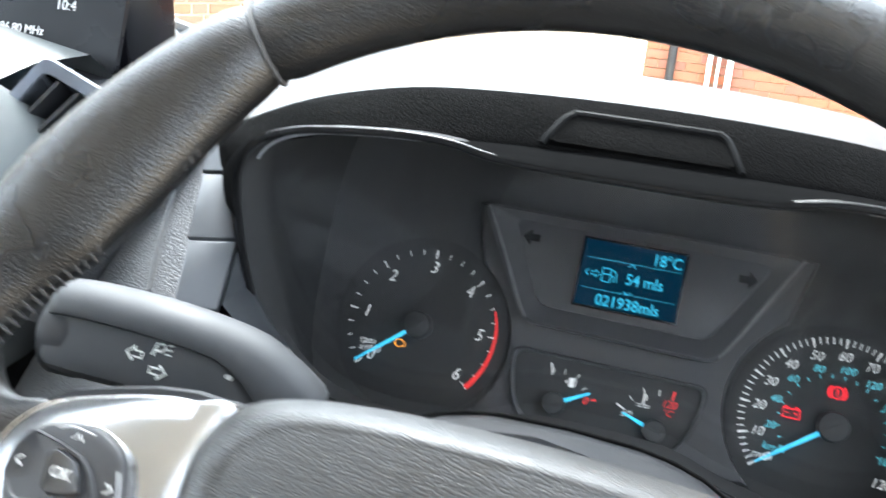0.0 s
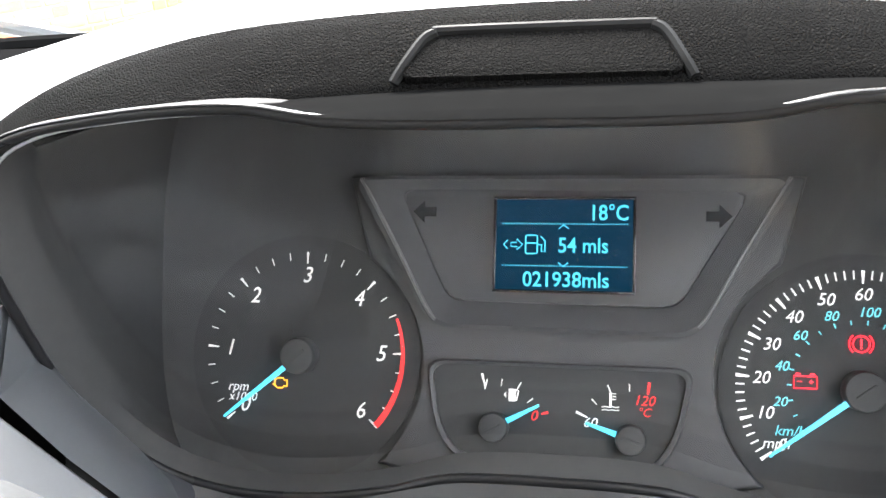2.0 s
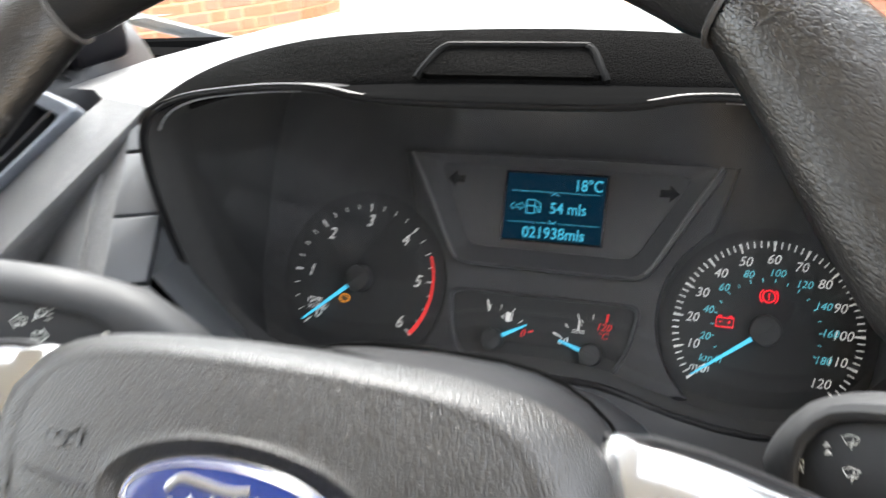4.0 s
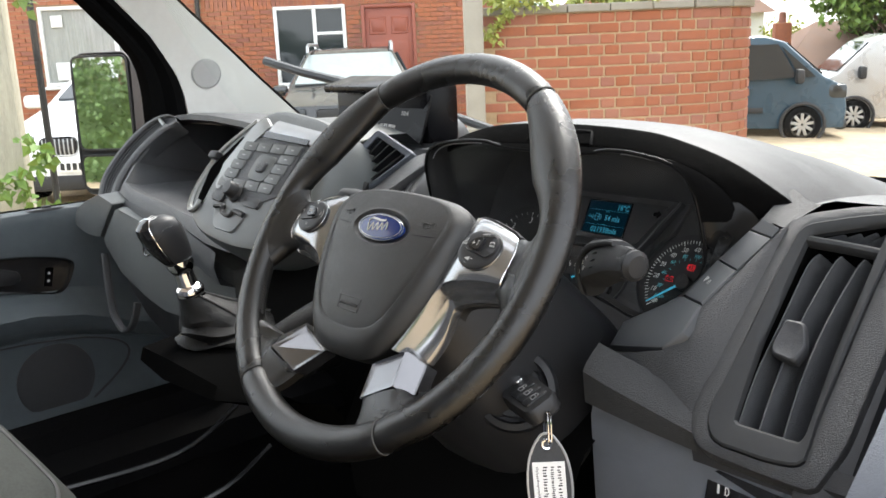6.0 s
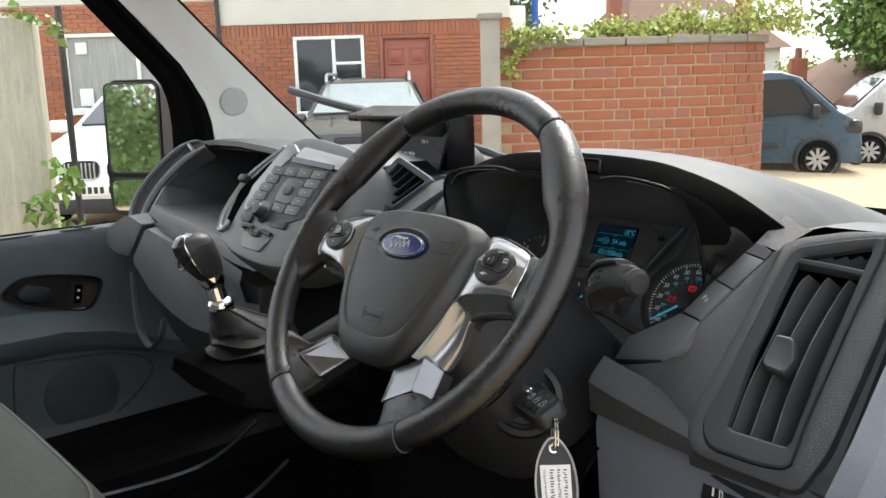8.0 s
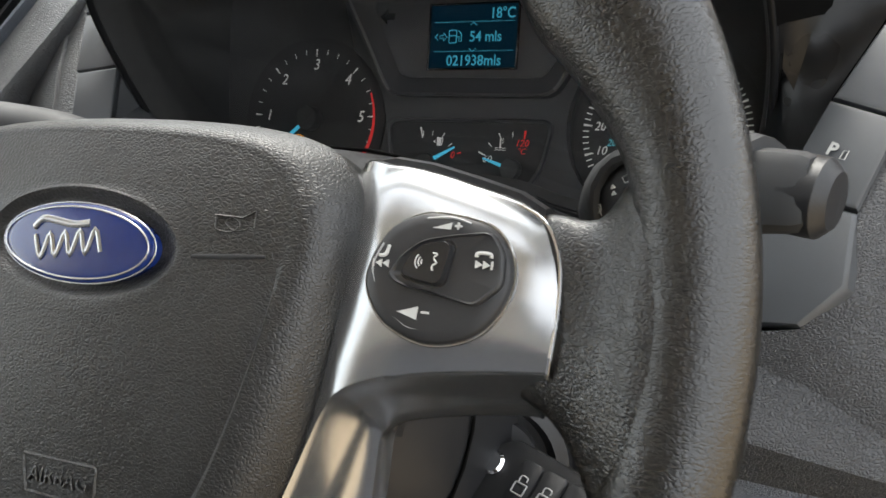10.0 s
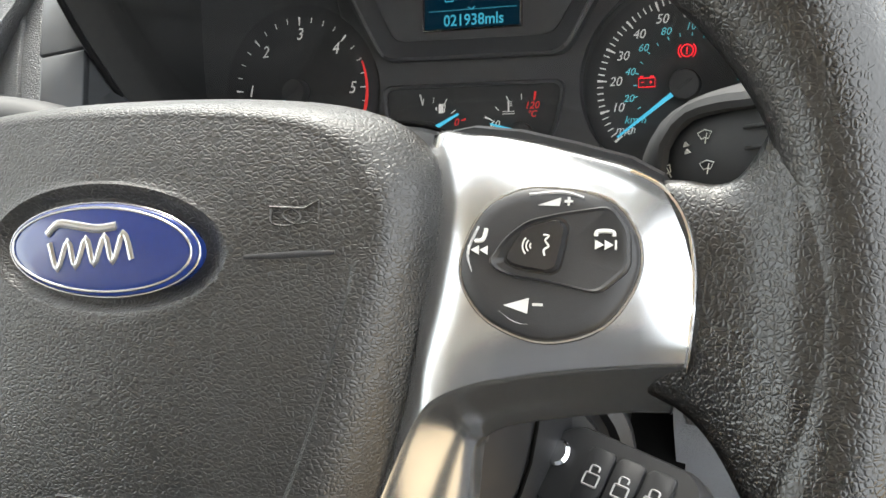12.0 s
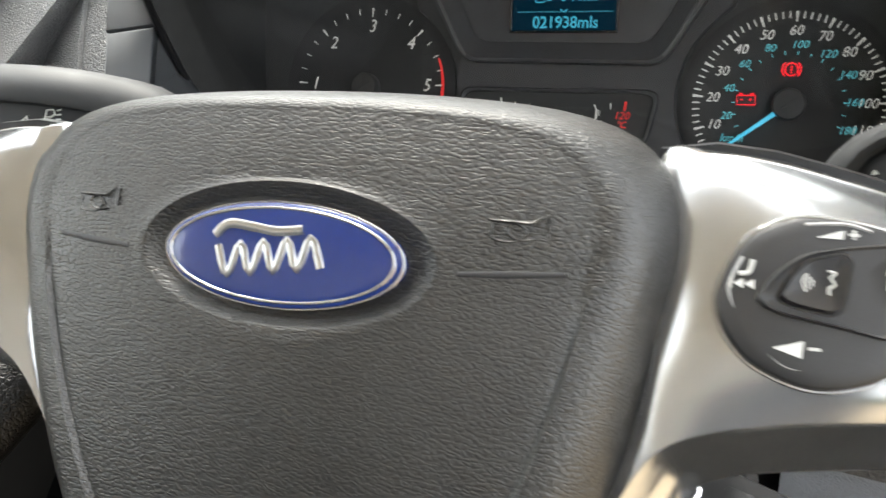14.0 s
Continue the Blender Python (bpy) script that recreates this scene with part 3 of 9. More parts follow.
def switch_pod(w, s):
    pm = WHEEL @ pose(s * 0.1127, 0.0103, 0.0128, -5, s * 3)
    shape = [(p.x * s, p.y) for p in smooth_line([(-0.0191, 0.0003, 0), (-0.0150, 0.0104, 0), (-0.0085, 0.0150, 0), (-0.0009, 0.0163, 0), (0.0126, 0.0138, 0), (0.0190, 0.0060, 0), (0.0190, -0.0034, 0), (0.0122, -0.0131, 0), (0.0002, -0.0168, 0), (-0.0114, -0.0134, 0), (-0.0175, -0.0070, 0)], 5, True)]
    bm = bmesh.new()
    tube(bm, [(x * 1.018, y * 1.02, 0.0006) for x, y in shape], 0.00045, 6, True, pm)
    part("pod_ring", bm, SATIN, w)
    bm = bmesh.new()
    loft(bm, [[pm @ Vector((x * k, y * k, z)) for x, y in shape] for k, z in ((1.0, -0.005), (1.0, 0.0014), (0.985, 0.0024), (0.95, 0.0029), (0.8, 0.0034), (0.5, 0.0037), (0.2, 0.0038))])
    pod = part("switch_pod", bm, BUTTON, w, "round black switch pod with white symbols")
    rk = rounded([(x * s, y) for x, y in ((-0.0122, -0.0004), (-0.0088, 0.0050), (-0.0040, 0.0088), (0.0035, 0.0106), (0.0140, 0.0122), (0.0178, 0.0070), (0.0182, -0.0010), (0.0120, -0.0066), (0.0036, -0.0050), (-0.0065, -0.0036), (-0.0105, -0.0022))], 0.0022)
    bm = bmesh.new()
    loft(bm, [[pm @ Vector((x * k + (1 - k) * 0.003 * s, y * k + (1 - k) * 0.002, z)) for x, y in rk] for k, z in ((1.03, 0.0012), (1.0, 0.0046), (0.965, 0.0050), (0.91, 0.0044), (0.3, 0.0043))])
    part("rocker", bm, BUTTON, pod)
    ck = rounded([(x * s, y) for x, y in ((-0.0082, -0.0002), (-0.0062, 0.0040), (-0.0036, 0.0072), (0.0030, 0.0090), (0.0047, 0.0074), (0.0042, 0.0034), (0.0032, -0.0014), (0.0014, -0.0024), (-0.0052, -0.0014))], 0.0016)
    bm = bmesh.new()
    loft(bm, [[pm @ Vector((x * k - (1 - k) * 0.001 * s, y * k + (1 - k) * 0.003, z)) for x, y in ck] for k, z in ((1.12, 0.0044), (1.04, 0.0040), (1.0, 0.0062), (0.94, 0.0068), (0.3, 0.0066))])
    part("centre_key", bm, GLOSS_BLACK, pod)
    bm = bmesh.new()
    z = 0.0035

    def flat(poly, zz):
        prism(bm, poly, zz - 0.0006, zz + 0.0002, pm)
    if s == 1:
        flat([(-0.0085, -0.0096), (-0.0032, -0.0112), (-0.0029, -0.0078)], z)
        box(bm, (-0.0010, -0.0092, z), (0.0022, 0.0006, 0.0006), 0, pm)
        flat([(-0.0020, 0.0122), (0.0028, 0.0121), (0.0030, 0.0139)], z)
        box(bm, (0.0047, 0.0131, z), (0.0018, 0.0005, 0.0006), 0, pm)
        box(bm, (0.0047, 0.0131, z), (0.0005, 0.0018, 0.0006), 0, pm)
        for px, py, d, zz in ((-0.0146, 0.0022, -1, 0.0036), (0.0128, 0.0038, 1, 0.0048)):
            for q in (-0.0011, 0.0009):
                flat([(px + d * (q - 0.0009), py - 0.0010), (px + d * (q + 0.0009), py), (px + d * (q - 0.0009), py + 0.0010)], zz)
            box(bm, (px + 0.0023 * d, py, zz), (0.0004, 0.0020, 0.0006), 0, pm)
        tube(bm, smooth_line([(-0.0156, 0.0042, z), (-0.0140, 0.0044, z), (-0.0134, 0.0056, z), (-0.0132, 0.0070, z)], 4), 0.0005, 5, False, pm)
        tube(bm, smooth_line([(0.0109, 0.0056, 0.0048), (0.0113, 0.0066, 0.0048), (0.0143, 0.0066, 0.0048), (0.0147, 0.0056, 0.0048)], 4), 0.0005, 5, False, pm)
        for rr in (0.0008, 0.0016, 0.0024):
            tube(bm, [(-0.0018 - rr * math.cos(q), 0.0030 + rr * math.sin(q), 0.0068) for q in [radians(d) for d in range(-45, 46, 15)]], 0.00018, 4, False, pm)
        tube(bm, smooth_line([(0.0002, 0.0054, 0.0068), (0.0014, 0.0052, 0.0068), (0.0006, 0.0042, 0.0068), (0.0014, 0.0030, 0.0068), (0.0004, 0.0022, 0.0068), (0.0006, 0.0010, 0.0068)], 3), 0.00022, 4, False, pm)
    else:
        for pts in ([(-0.0135, 0.0022), (-0.0152, 0.0035), (-0.0135, 0.0048)], [(0.0135, 0.0015), (0.0152, 0.0028), (0.0135, 0.0041)], [(-0.0015, -0.0085), (0.0, -0.0102), (0.0015, -0.0085)], [(-0.0015, 0.0122), (0.0, 0.0138), (0.0015, 0.0122)]):
            tube(bm, [(x, y, 0.0037 if x > -0.005 else 0.0047) for x, y in pts], 0.0003, 4, False, pm)
        text("ok_mark", "OK", 0.0042, POD_PRINT, pm @ pose(0.0012, 0.0032, 0.0068), pod)
    part("symbol", bm, POD_PRINT, pod)
    bm = bmesh.new()
    for line in ([(-0.0096, -0.0108), (-0.0045, -0.0134), (0.0038, -0.0122)], [(-0.0150, 0.0075), (-0.0172, 0.0018), (-0.0160, -0.0026)], [(-0.0040, 0.0146), (0.0030, 0.0152), (0.0078, 0.0140)]):
        tube(bm, smooth_line([(s * x, y, 0.0030) for x, y in line], 5), 0.00035, 4, False, pm)
    part("pod_line", bm, GREY_PRINT, pod)


def spoke_foot(w, s):
    """The faceted silver block at the foot of the spoke, and the leather web from it to the rim."""
    if s > 0:
        corner = [(0.0390, -0.0970, 0.0005), (0.0414, -0.1274, 0.0), (0.0729, -0.1088, 0.001), (0.0880, -0.1080, -0.0100), (0.0850, -0.0830, -0.0120), (0.0695, -0.0790, 0.001)]
    else:
        corner = [(0.0300, -0.1010, -0.0040), (0.0480, -0.1283, 0.0040), (0.0873, -0.1165, 0.0100), (0.0970, -0.1060, 0.0010), (0.0820, -0.0835, -0.0110), (0.0735, -0.0870, -0.0060)]
    corner = [Vector((s * x, y, z)) for x, y, z in corner]
    c = (corner[0] + corner[1] + corner[2] + corner[5]) / 4
    bm = bmesh.new()
    up = [bm.verts.new(WHEEL @ p) for p in corner]
    dn = [bm.verts.new(WHEEL @ (p + Vector((0, 0, -0.014)))) for p in corner]
    # raised border round a sunk, tilted face
    inn = [bm.verts.new(WHEEL @ (c + (p - c) * 0.80 + Vector((0, 0, d)))) for p, d in ((corner[0], -0.0022), (corner[1], -0.0008), (corner[2], -0.0008), (corner[5], -0.0030))]
    quad = [up[0], up[1], up[2], up[5]]
    for k in range(4):
        bm.faces.new((quad[k], quad[(k + 1) % 4], inn[(k + 1) % 4], inn[k]))
    bm.faces.new(inn)
    bm.faces.new((up[5], up[2], up[3], up[4]))
    bm.faces.new(dn[::-1])
    for k in range(6):
        bm.faces.new((up[k], up[(k + 1) % 6], dn[(k + 1) % 6], dn[k]))
    bmesh.ops.recalc_face_normals(bm, faces=list(bm.faces))
    bmesh.ops.bevel(bm, geom=[e for e in bm.edges], offset=0.0006, segments=2, affect="EDGES")
    part("spoke_insert", bm, INSERT, w, "bright faceted silver block at the foot of the spoke", smooth=False)
    bm = bmesh.new()
    inner = smooth_line([corner[3] + Vector((0, 0.004, -0.001)), corner[3], corner[2] + Vector((s * 0.002, -0.001, 0)), corner[1] + Vector((0, 0.0005, -0.0005))], 6)
    n = len(inner)
    rings = []
    for t, lift in ((-0.03, -0.003), (0.0, -0.001), (0.25, -0.0005), (0.5, 0.001), (0.75, 0.004), (1.0, 0.008)):
        top, low = [], []
        for k in range(n):
            an = radians(-34 - 34 * k / (n - 1))
            rim_p = Vector((s * 0.168 * math.cos(an), 0.168 * math.sin(an) - 0.001, 0.0072))
            q = inner[k].lerp(rim_p, t)
            edge = 0.003 * (1 if k in (0, n - 1) else 0)
            top.append(WHEEL @ (q + Vector((0, 0, lift - edge))))
            low.append(WHEEL @ (q + Vector((0, 0, -0.014 + lift + edge))))
        rings.append(top + low[::-1])
    loft(bm, rings)
    part("spoke_foot", bm, RIM_LEATHER, w)


def steering_wheel():
    w = thing("steering_wheel", "black leather steering wheel with satin silver spokes and blue oval badge", "steering wheel")
    R, r = 0.1754, 0.0137
    # rim, swollen inwards at the thumb grips, split at the stitched seams
    seams = [radians(a) for a in (55, 125, 238, 302)]

    def rim_ring(a, grow=0.0):
        fat, thumb = r + grow, rim_fat(a)
        c = Vector((math.cos(a), math.sin(a), 0))
        ring = []
        for k in range(26):
            b = 2 * math.pi * k / 26
            ins = max(0.0, -math.cos(b))
            ring.append(RIM @ (c * (R + fat * 1.04 * math.cos(b) - thumb * ins ** 1.3) + Vector((0, 0, (fat * 0.92 + 0.12 * thumb) * math.sin(b)))))
        return ring
    for i in range(4):
        a0, a1 = seams[i], seams[(i + 1) % 4] + (2 * math.pi if i == 3 else 0)
        n = max(8, int((a1 - a0) / 0.04))
        bm = bmesh.new()
        rings = []
        for k in range(n + 1):
            a = a0 + (a1 - a0) * k / n
            rings.append(rim_ring(a, -0.0014 if k in (0, n) else 0.0))
        loft(bm, rings, True, False)
        part("rim_section", bm, RIM_LEATHER, w)
        bm = bmesh.new()
        tube(bm, rim_ring(a0, -0.0005), 0.0008, 6, True)
        part("rim_seam", bm, STITCH, w, "sewn seam round the leather rim")
    # stitching along the inner side of the rim
    for g0, g1 in ((136, 166), (194, 216)):
        bm = bmesh.new()
        n = int((g1 - g0) * 0.95)
        for k in range(n):
            a = radians(g0 + (g1 - g0) * k / n)
            c, t = Vector((math.cos(a), math.sin(a), 0)), Vector((-math.sin(a), math.cos(a), 0))
            p = c * (R - r * 1.03 - rim_fat(a) * 0.9) + Vector((0, 0, 0.003))
            q = p + t * 0.0018 + Vector((0, 0, -0.006))
            tube(bm, [p, (p + q) / 2 - c * 0.0009, q], 0.0006, 4, False, RIM)
        part("stitching", bm, STITCH, w, "black cross stitching on the inner rim")
    airbag_cover(w)
    for s in (1, -1):
        bm = bmesh.new()
        line = [(s * x, y, cover_z(x, y) + 0.0001) for x, y in ((0.0415, 0.0096), (0.052, 0.0104), (0.0640, 0.0114))]
        tube(bm, smooth_line(line, 3), lambda t: 0.0008 * (1 - 0.35 * abs(2 * t - 1)), 6, False, WHEEL, 0.4)
        part("horn_slot", bm, DASH_FINE, w, "thin moulded slot beside the badge")
        hm = WHEEL @ pose(s * 0.0530, 0.0200, cover_z(0.053, 0.02) + 0.0001, 0, s * 9)
        bm = bmesh.new()
        tube(bm, smooth_line([(-0.0052, 0.0012, 0), (-0.0048, -0.0022, 0), (0.0, -0.0026, 0), (0.0022, -0.0005, 0), (0, 0.0012, 0), (-0.0022, -0.0003, 0), (0.0005, -0.0022, 0), (0.004, -0.0018, 0)], 4), 0.0003, 4, False, hm)
        tube(bm, [(-0.0055, 0.0016, 0), (0.003, 0.0014, 0), (0.0066, 0.0034, 0), (0.0066, -0.001, 0)], 0.00035, 4, False, hm)
        part("horn_mark", bm, PAD, w)
    bm = bmesh.new()
    tube(bm, [(p[0], p[1], cover_z(p[0], p[1])) for p in rounded([(-0.0145, -0.0535), (0.0145, -0.0535), (0.0135, -0.0650), (-0.0135, -0.0650)], 0.001)], 0.0005, 4, True, WHEEL)
    part("moulded_frame", bm, PAD, w)
    text("moulded_word", "AIRBAG", 0.0068, PAD, WHEEL @ pose(0, -0.0592, cover_z(0, -0.0592), -6), w, depth=0.0005)
    # badge in its bowl
    bm = bmesh.new()
    rings = [[WHEEL @ Vector((x, y, z)) for x, y in ellipse(0, 0.0104, 0.0298 * k, 0.0119 * k, 56)] for k, z in ((1.0, 0.0175), (1.0, 0.0222), (0.985, 0.0231), (0.96, 0.0234), (0.8, 0.0238), (0.4, 0.0241), (0.05, 0.0242))]
    loft(bm, rings)
    b = part("badge", bm, BADGE_BLUE, w, "blue enamel oval badge with silver border")
    bm = bmesh.new()
    tube(bm, [(x, y, 0.02365) for x, y in ellipse(0, 0.0104, 0.0280, 0.0105, 56)], 0.00034, 6, True, WHEEL, 0.6, None)
    tube(bm, [(x, y, 0.0226) for x, y in ellipse(0, 0.0104, 0.0298, 0.0119, 56)], 0.0003, 6, True, WHEEL, 0.6, None)
    part("badge_border", bm, SATIN, b)
    # plain silver strokes in place of the maker's lettering
    bm = bmesh.new()
    sw = WHEEL @ pose(0, 0.0104, 0.0243)
    zig = [(-0.0150 + 0.0029 * k, (-0.0058 if k % 2 else 0.0012) + 0.0004 * k, 0) for k in range(10)]
    for line, rad in (([(-0.0160, 0.0034, 0), (-0.0125, 0.0062, 0), (-0.0060, 0.0058, 0), (0.0, 0.0052, 0), (0.0060, 0.0060, 0)], 0.0011), (zig, 0.0009)):
        tube(bm, smooth_line(line, 4), rad, 6, False, sw, 0.35)
    part("badge_stroke", bm, SATIN, b)
    for s in (1, -1):
        spoke_wing(w, s)
        spoke_root(w, s)
        switch_pod(w, s)
        spoke_foot(w, s)
    # hub behind the cover
    bm = bmesh.new()
    lathe(bm, [(0.0, -0.075), (0.045, -0.075), (0.055, -0.05), (0.062, -0.03), (0.066, -0.020), (0.0, -0.020)], WHEEL @ pose(0, -0.012, 0), 28)
    part("hub", bm, DASH_FINE, w)
    return w


steering_wheel()


# ---- instrument cluster ----
LIP_HALF = [(0.0, 0.1865, 1.4830), (0.030, 0.1865, 1.4830), (0.058, 0.1862, 1.4842), (0.078, 0.1855, 1.4878), (0.100, 0.1855, 1.4880), (0.125, 0.1855, 1.4858), (0.152, 0.1858, 1.4815), (0.172, 0.187, 1.4725), (0.183, 0.190, 1.4570), (0.1875, 0.196, 1.4330), (0.1885, 0.203, 1.4050), (0.185, 0.210, 1.3720), (0.174, 0.217, 1.3430), (0.156, 0.2215, 1.3235), (0.128, 0.224, 1.3140), (0.095, 0.224, 1.3150), (0.066, 0.223, 1.3215), (0.042, 0.222, 1.3300), (0.018, 0.221, 1.3325)]


def lip_line(grow=0.0, shift=0.0, steps=4):
    half = LIP_HALF
    pts = half + [(0.0, 0.221, 1.3325)] + [(-x, y, z) for x, y, z in reversed(half[1:])]
    c = Vector((0, 0.2, 1.40))
    out = []
    for p in smooth_line(pts, steps, True):
        if p.x > 0.09:
            p = Vector((0.09 + (p.x - 0.09) * 0.84, p.y, p.z))
        d = Vector((p.x - c.x, 0, p.z - c.z))
        out.append(p + d.normalized() * grow + Vector((0, shift, 0)))
    return out


def to_face(p, z, squeeze=0.97):
    """The point of the cluster's face, z proud of it, straight ahead of p."""
    inv = CLUSTER.inverted()
    fall = -0.06 - 0.95 * max(0.0, min(1.0, (1.40 - p.z) / 0.06))
    a, b = inv @ p, inv @ (p + Vector((0, 1, fall)))
    k = (z - a.z) / (b.z - a.z)
    q = a + (b - a) * k
    return Vector((q.x * squeeze, q.y * squeeze, z))


def polar(cx, cy, r, deg):
    return (cx + r * math.cos(radians(deg)), cy + r * math.sin(radians(deg)))


def instrument_cluster():
    c = thing("instrument_cluster", "lit instrument cluster with two dials and a small blue display", "instrument cluster")
    # tunnel from the lip to the face
    lip = lip_line()
    bm = bmesh.new()
    rings = [lip_line(0.0, 0.001), lip_line(-0.0025, 0.004), lip_line(-0.005, 0.012)]
    end = [CLUSTER @ to_face(p, 0.0, 0.965) for p in lip]
    rings.append([a * 0.45 + b * 0.55 for a, b in zip(rings[2], end)])
    rings.append(end)
    loft(bm, rings, True, False)
    # darker than the face: shade of the recess is in the colour
    part("tunnel", bm, SHADED_TUNNEL, c)
    # face plate
    bm = bmesh.new()
    bm.faces.new([bm.verts.new(CLUSTER @ to_face(p, 0.0, 1.0)) for p in lip])
    part("face", bm, FACE, c, smooth=False)
    # grey middle panel
    bm = bmesh.new()
    arc = [polar(-0.112, -0.0125, 0.0535, 58 - 9 * k) for k in range(13)]
    mid = [(-0.093, 0.0675)] + arc + [(-0.03, -0.062), (0.03, -0.062)] + [(-x, y) for x, y in reversed(arc)] + [(0.093, 0.0675)]
    prism(bm, mid, 0.0, 0.0045, CLUSTER, 0.0018, 0.001, 3)
    part("centre_panel", bm, FACE_GREY, c)
    # display panel: sunk trapezoid inside a ridge
    outer = rounded([(-0.089, 0.0665), (-0.0535, 0.0045), (0.0515, 0.0035), (0.089, 0.0665)], 0.008, 5)
    inner = rounded([(-0.0695, 0.0615), (-0.0475, 0.0155), (0.0445, 0.0145), (0.0715, 0.0605)], 0.006, 5)
    bm = bmesh.new()
    prism(bm, inner, 0.004, 0.0075, CLUSTER, 0.0008, 0.0005)
    part("display_panel", bm, FACE_GREY, c)
    bm = bmesh.new()
    rings = [[CLUSTER @ Vector((x, y, z)) for x, y in (outer if o else inner)] for o, z in ((1, 0.004), (1, 0.0125), (0, 0.0078))]
    rings.insert(2, [CLUSTER @ Vector((x * 0.965, (y - 0.035) * 0.95 + 0.035, 0.0135)) for x, y in outer])
    loft(bm, rings, True, False)
    part("display_surround", bm, FACE_GREY, c, "dark grey sloping surround of the display")
    # pale tubes paint the highlight on the slanting ridges of the surround
    for k in (-1, 1):
        bm = bmesh.new()
        tube(bm, smooth_line([(k * 0.0850, 0.0655, 0.0128), (k * 0.0700, 0.0395, 0.0134), (k * 0.0560, 0.0135, 0.0132), (k * 0.0515, 0.0075, 0.0128)], 4), 0.0009, 6, False, CLUSTER)
        part("ridge_highlight", bm, KEYPAD, c, "painted highlight along the ridge beside the display")
    # lcd
    lm = CLUSTER @ pose(-0.0006, 0.0388, 0.0095)
    W, H = 0.0545, 0.0365
    bm = bmesh.new()
    for q in (((0, H / 2 + 0.0006), (W + 0.0024, 0.0012)), ((0, -H / 2 - 0.0006), (W + 0.0024, 0.0012)), ((W / 2 + 0.0006, 0), (0.0012, H)), ((-W / 2 - 0.0006, 0), (0.0012, H))):
        box(bm, (q[0][0], q[0][1], 0), (q[1][0], q[1][1], 0.002), 0.0003, lm)
    part("display_frame", bm, GLOSS_BLACK, c)
    bm = bmesh.new()
    box(bm, (0, 0, -0.0012), (W, H, 0.0016), 0, lm)
    lcd = part("display", bm, LCD_BACK, c, "lit blue liquid crystal display", smooth=False)
    tz = 0.0001
    text("display_text", "18°C", 0.0088, LCD_TEXT, lm @ pose(0.0178, 0.0128, tz), lcd, bold=0.00008, span=0.0140)
    text("display_text", "54 mls", 0.0086, LCD_TEXT, lm @ pose(0.0078, -0.0004, tz), lcd, bold=0.00008, span=0.0196)
    text("display_text", "021938mls", 0.0086, LCD_TEXT, lm @ pose(0.0010, -0.0142, tz), lcd, bold=0.00008, span=0.0342)
    bm = bmesh.new()
    for y in (0.0085, -0.0085):
        for k in range(46):
            box(bm, (-0.0245 + k * 0.0011, y, tz), (0.0005, 0.0005, 0.0001), 0, lm)
    for y, d in ((0.0073, 1), (-0.0079, -1)):
        tube(bm, [(-0.002, y - 0.0008 * d, tz), (0, y + 0.0008 * d, tz), (0.002, y - 0.0008 * d, tz)], 0.00025, 4, False, lm)
    tube(bm, [(-0.0225, 0.0018, tz), (-0.0242, 0.0, tz), (-0.0225, -0.0018, tz)], 0.0003, 4, False, lm)
    tube(bm, [(-0.0212, 0.0008, tz), (-0.0188, 0.0008, tz), (-0.0188, 0.0022, tz), (-0.0165, 0, tz), (-0.0188, -0.0022, tz), (-0.0188, -0.0008, tz), (-0.0212, -0.0008, tz)], 0.00025, 4, True, lm)
    tube(bm, [(x, y, tz) for x, y in rounded([(-0.0152, -0.0036), (-0.0152, 0.0038), (-0.0105, 0.0038), (-0.0105, -0.0036)], 0.0008)], 0.0003, 4, True, lm)
    tube(bm, [(-0.0152, 0.0006, tz), (-0.0105, 0.0006, tz)], 0.0003, 4, False, lm)
    tube(bm, [(-0.0105, 0.0, tz), (-0.0088, 0.0, tz), (-0.0088, -0.0028, tz), (-0.0074, -0.0028, tz), (-0.0074, 0.0015, tz), (-0.0092, 0.0034, tz)], 0.0003, 4, False, lm)
    part("display_symbols", bm, LCD_TEXT, lcd)
    # turn arrows, unlit
    for s, x, y in ((-1, -0.0585, 0.0522), (1, 0.0595, 0.0508)):
        bm = bmesh.new()
        arrow = [(0.0055, 0), (0, 0.0052), (0, 0.0022), (-0.0055, 0.0022), (-0.0055, -0.0022), (0, -0.0022), (0, -0.0052)]
        prism(bm, [(x + s * a * 0.9, y + b * 0.9) for a, b in arrow], 0.0077, 0.0079, CLUSTER)
        part("turn_arrow", bm, GLOSS_BLACK, c, "unlit turn signal arrow", smooth=False)
    # large dials
    for cx, cy, kind in ((-0.112, -0.0098, "rev"), (0.112, -0.0145, "speed")):
        bm = bmesh.new()
        lathe(bm, [(0.0, 0.0), (0.052, 0.0), (0.052, 0.001), (0.0, 0.001)], CLUSTER @ pose(cx, cy, 0), 48)
        dial = part("dial", bm, DIAL, c, "dark dial with white figures" if kind == "rev" else "dark speed dial with white and cyan figures")
        bm = bmesh.new()
        zt = 0.0012
        red = bmesh.new()
        a0, sweep = (220.0, 260.5) if kind == "rev" else (218.0, 258.5)

        def tick(b, a, r0, r1, wd0, wd1):
            m = CLUSTER @ pose(cx, cy, zt, 0, 0, a)
            b.faces.new([b.verts.new(m @ Vector(p)) for p in ((r0, -wd0 / 2, 0), (r1, -wd1 / 2, 0), (r1, wd1 / 2, 0), (r0, wd0 / 2, 0))])
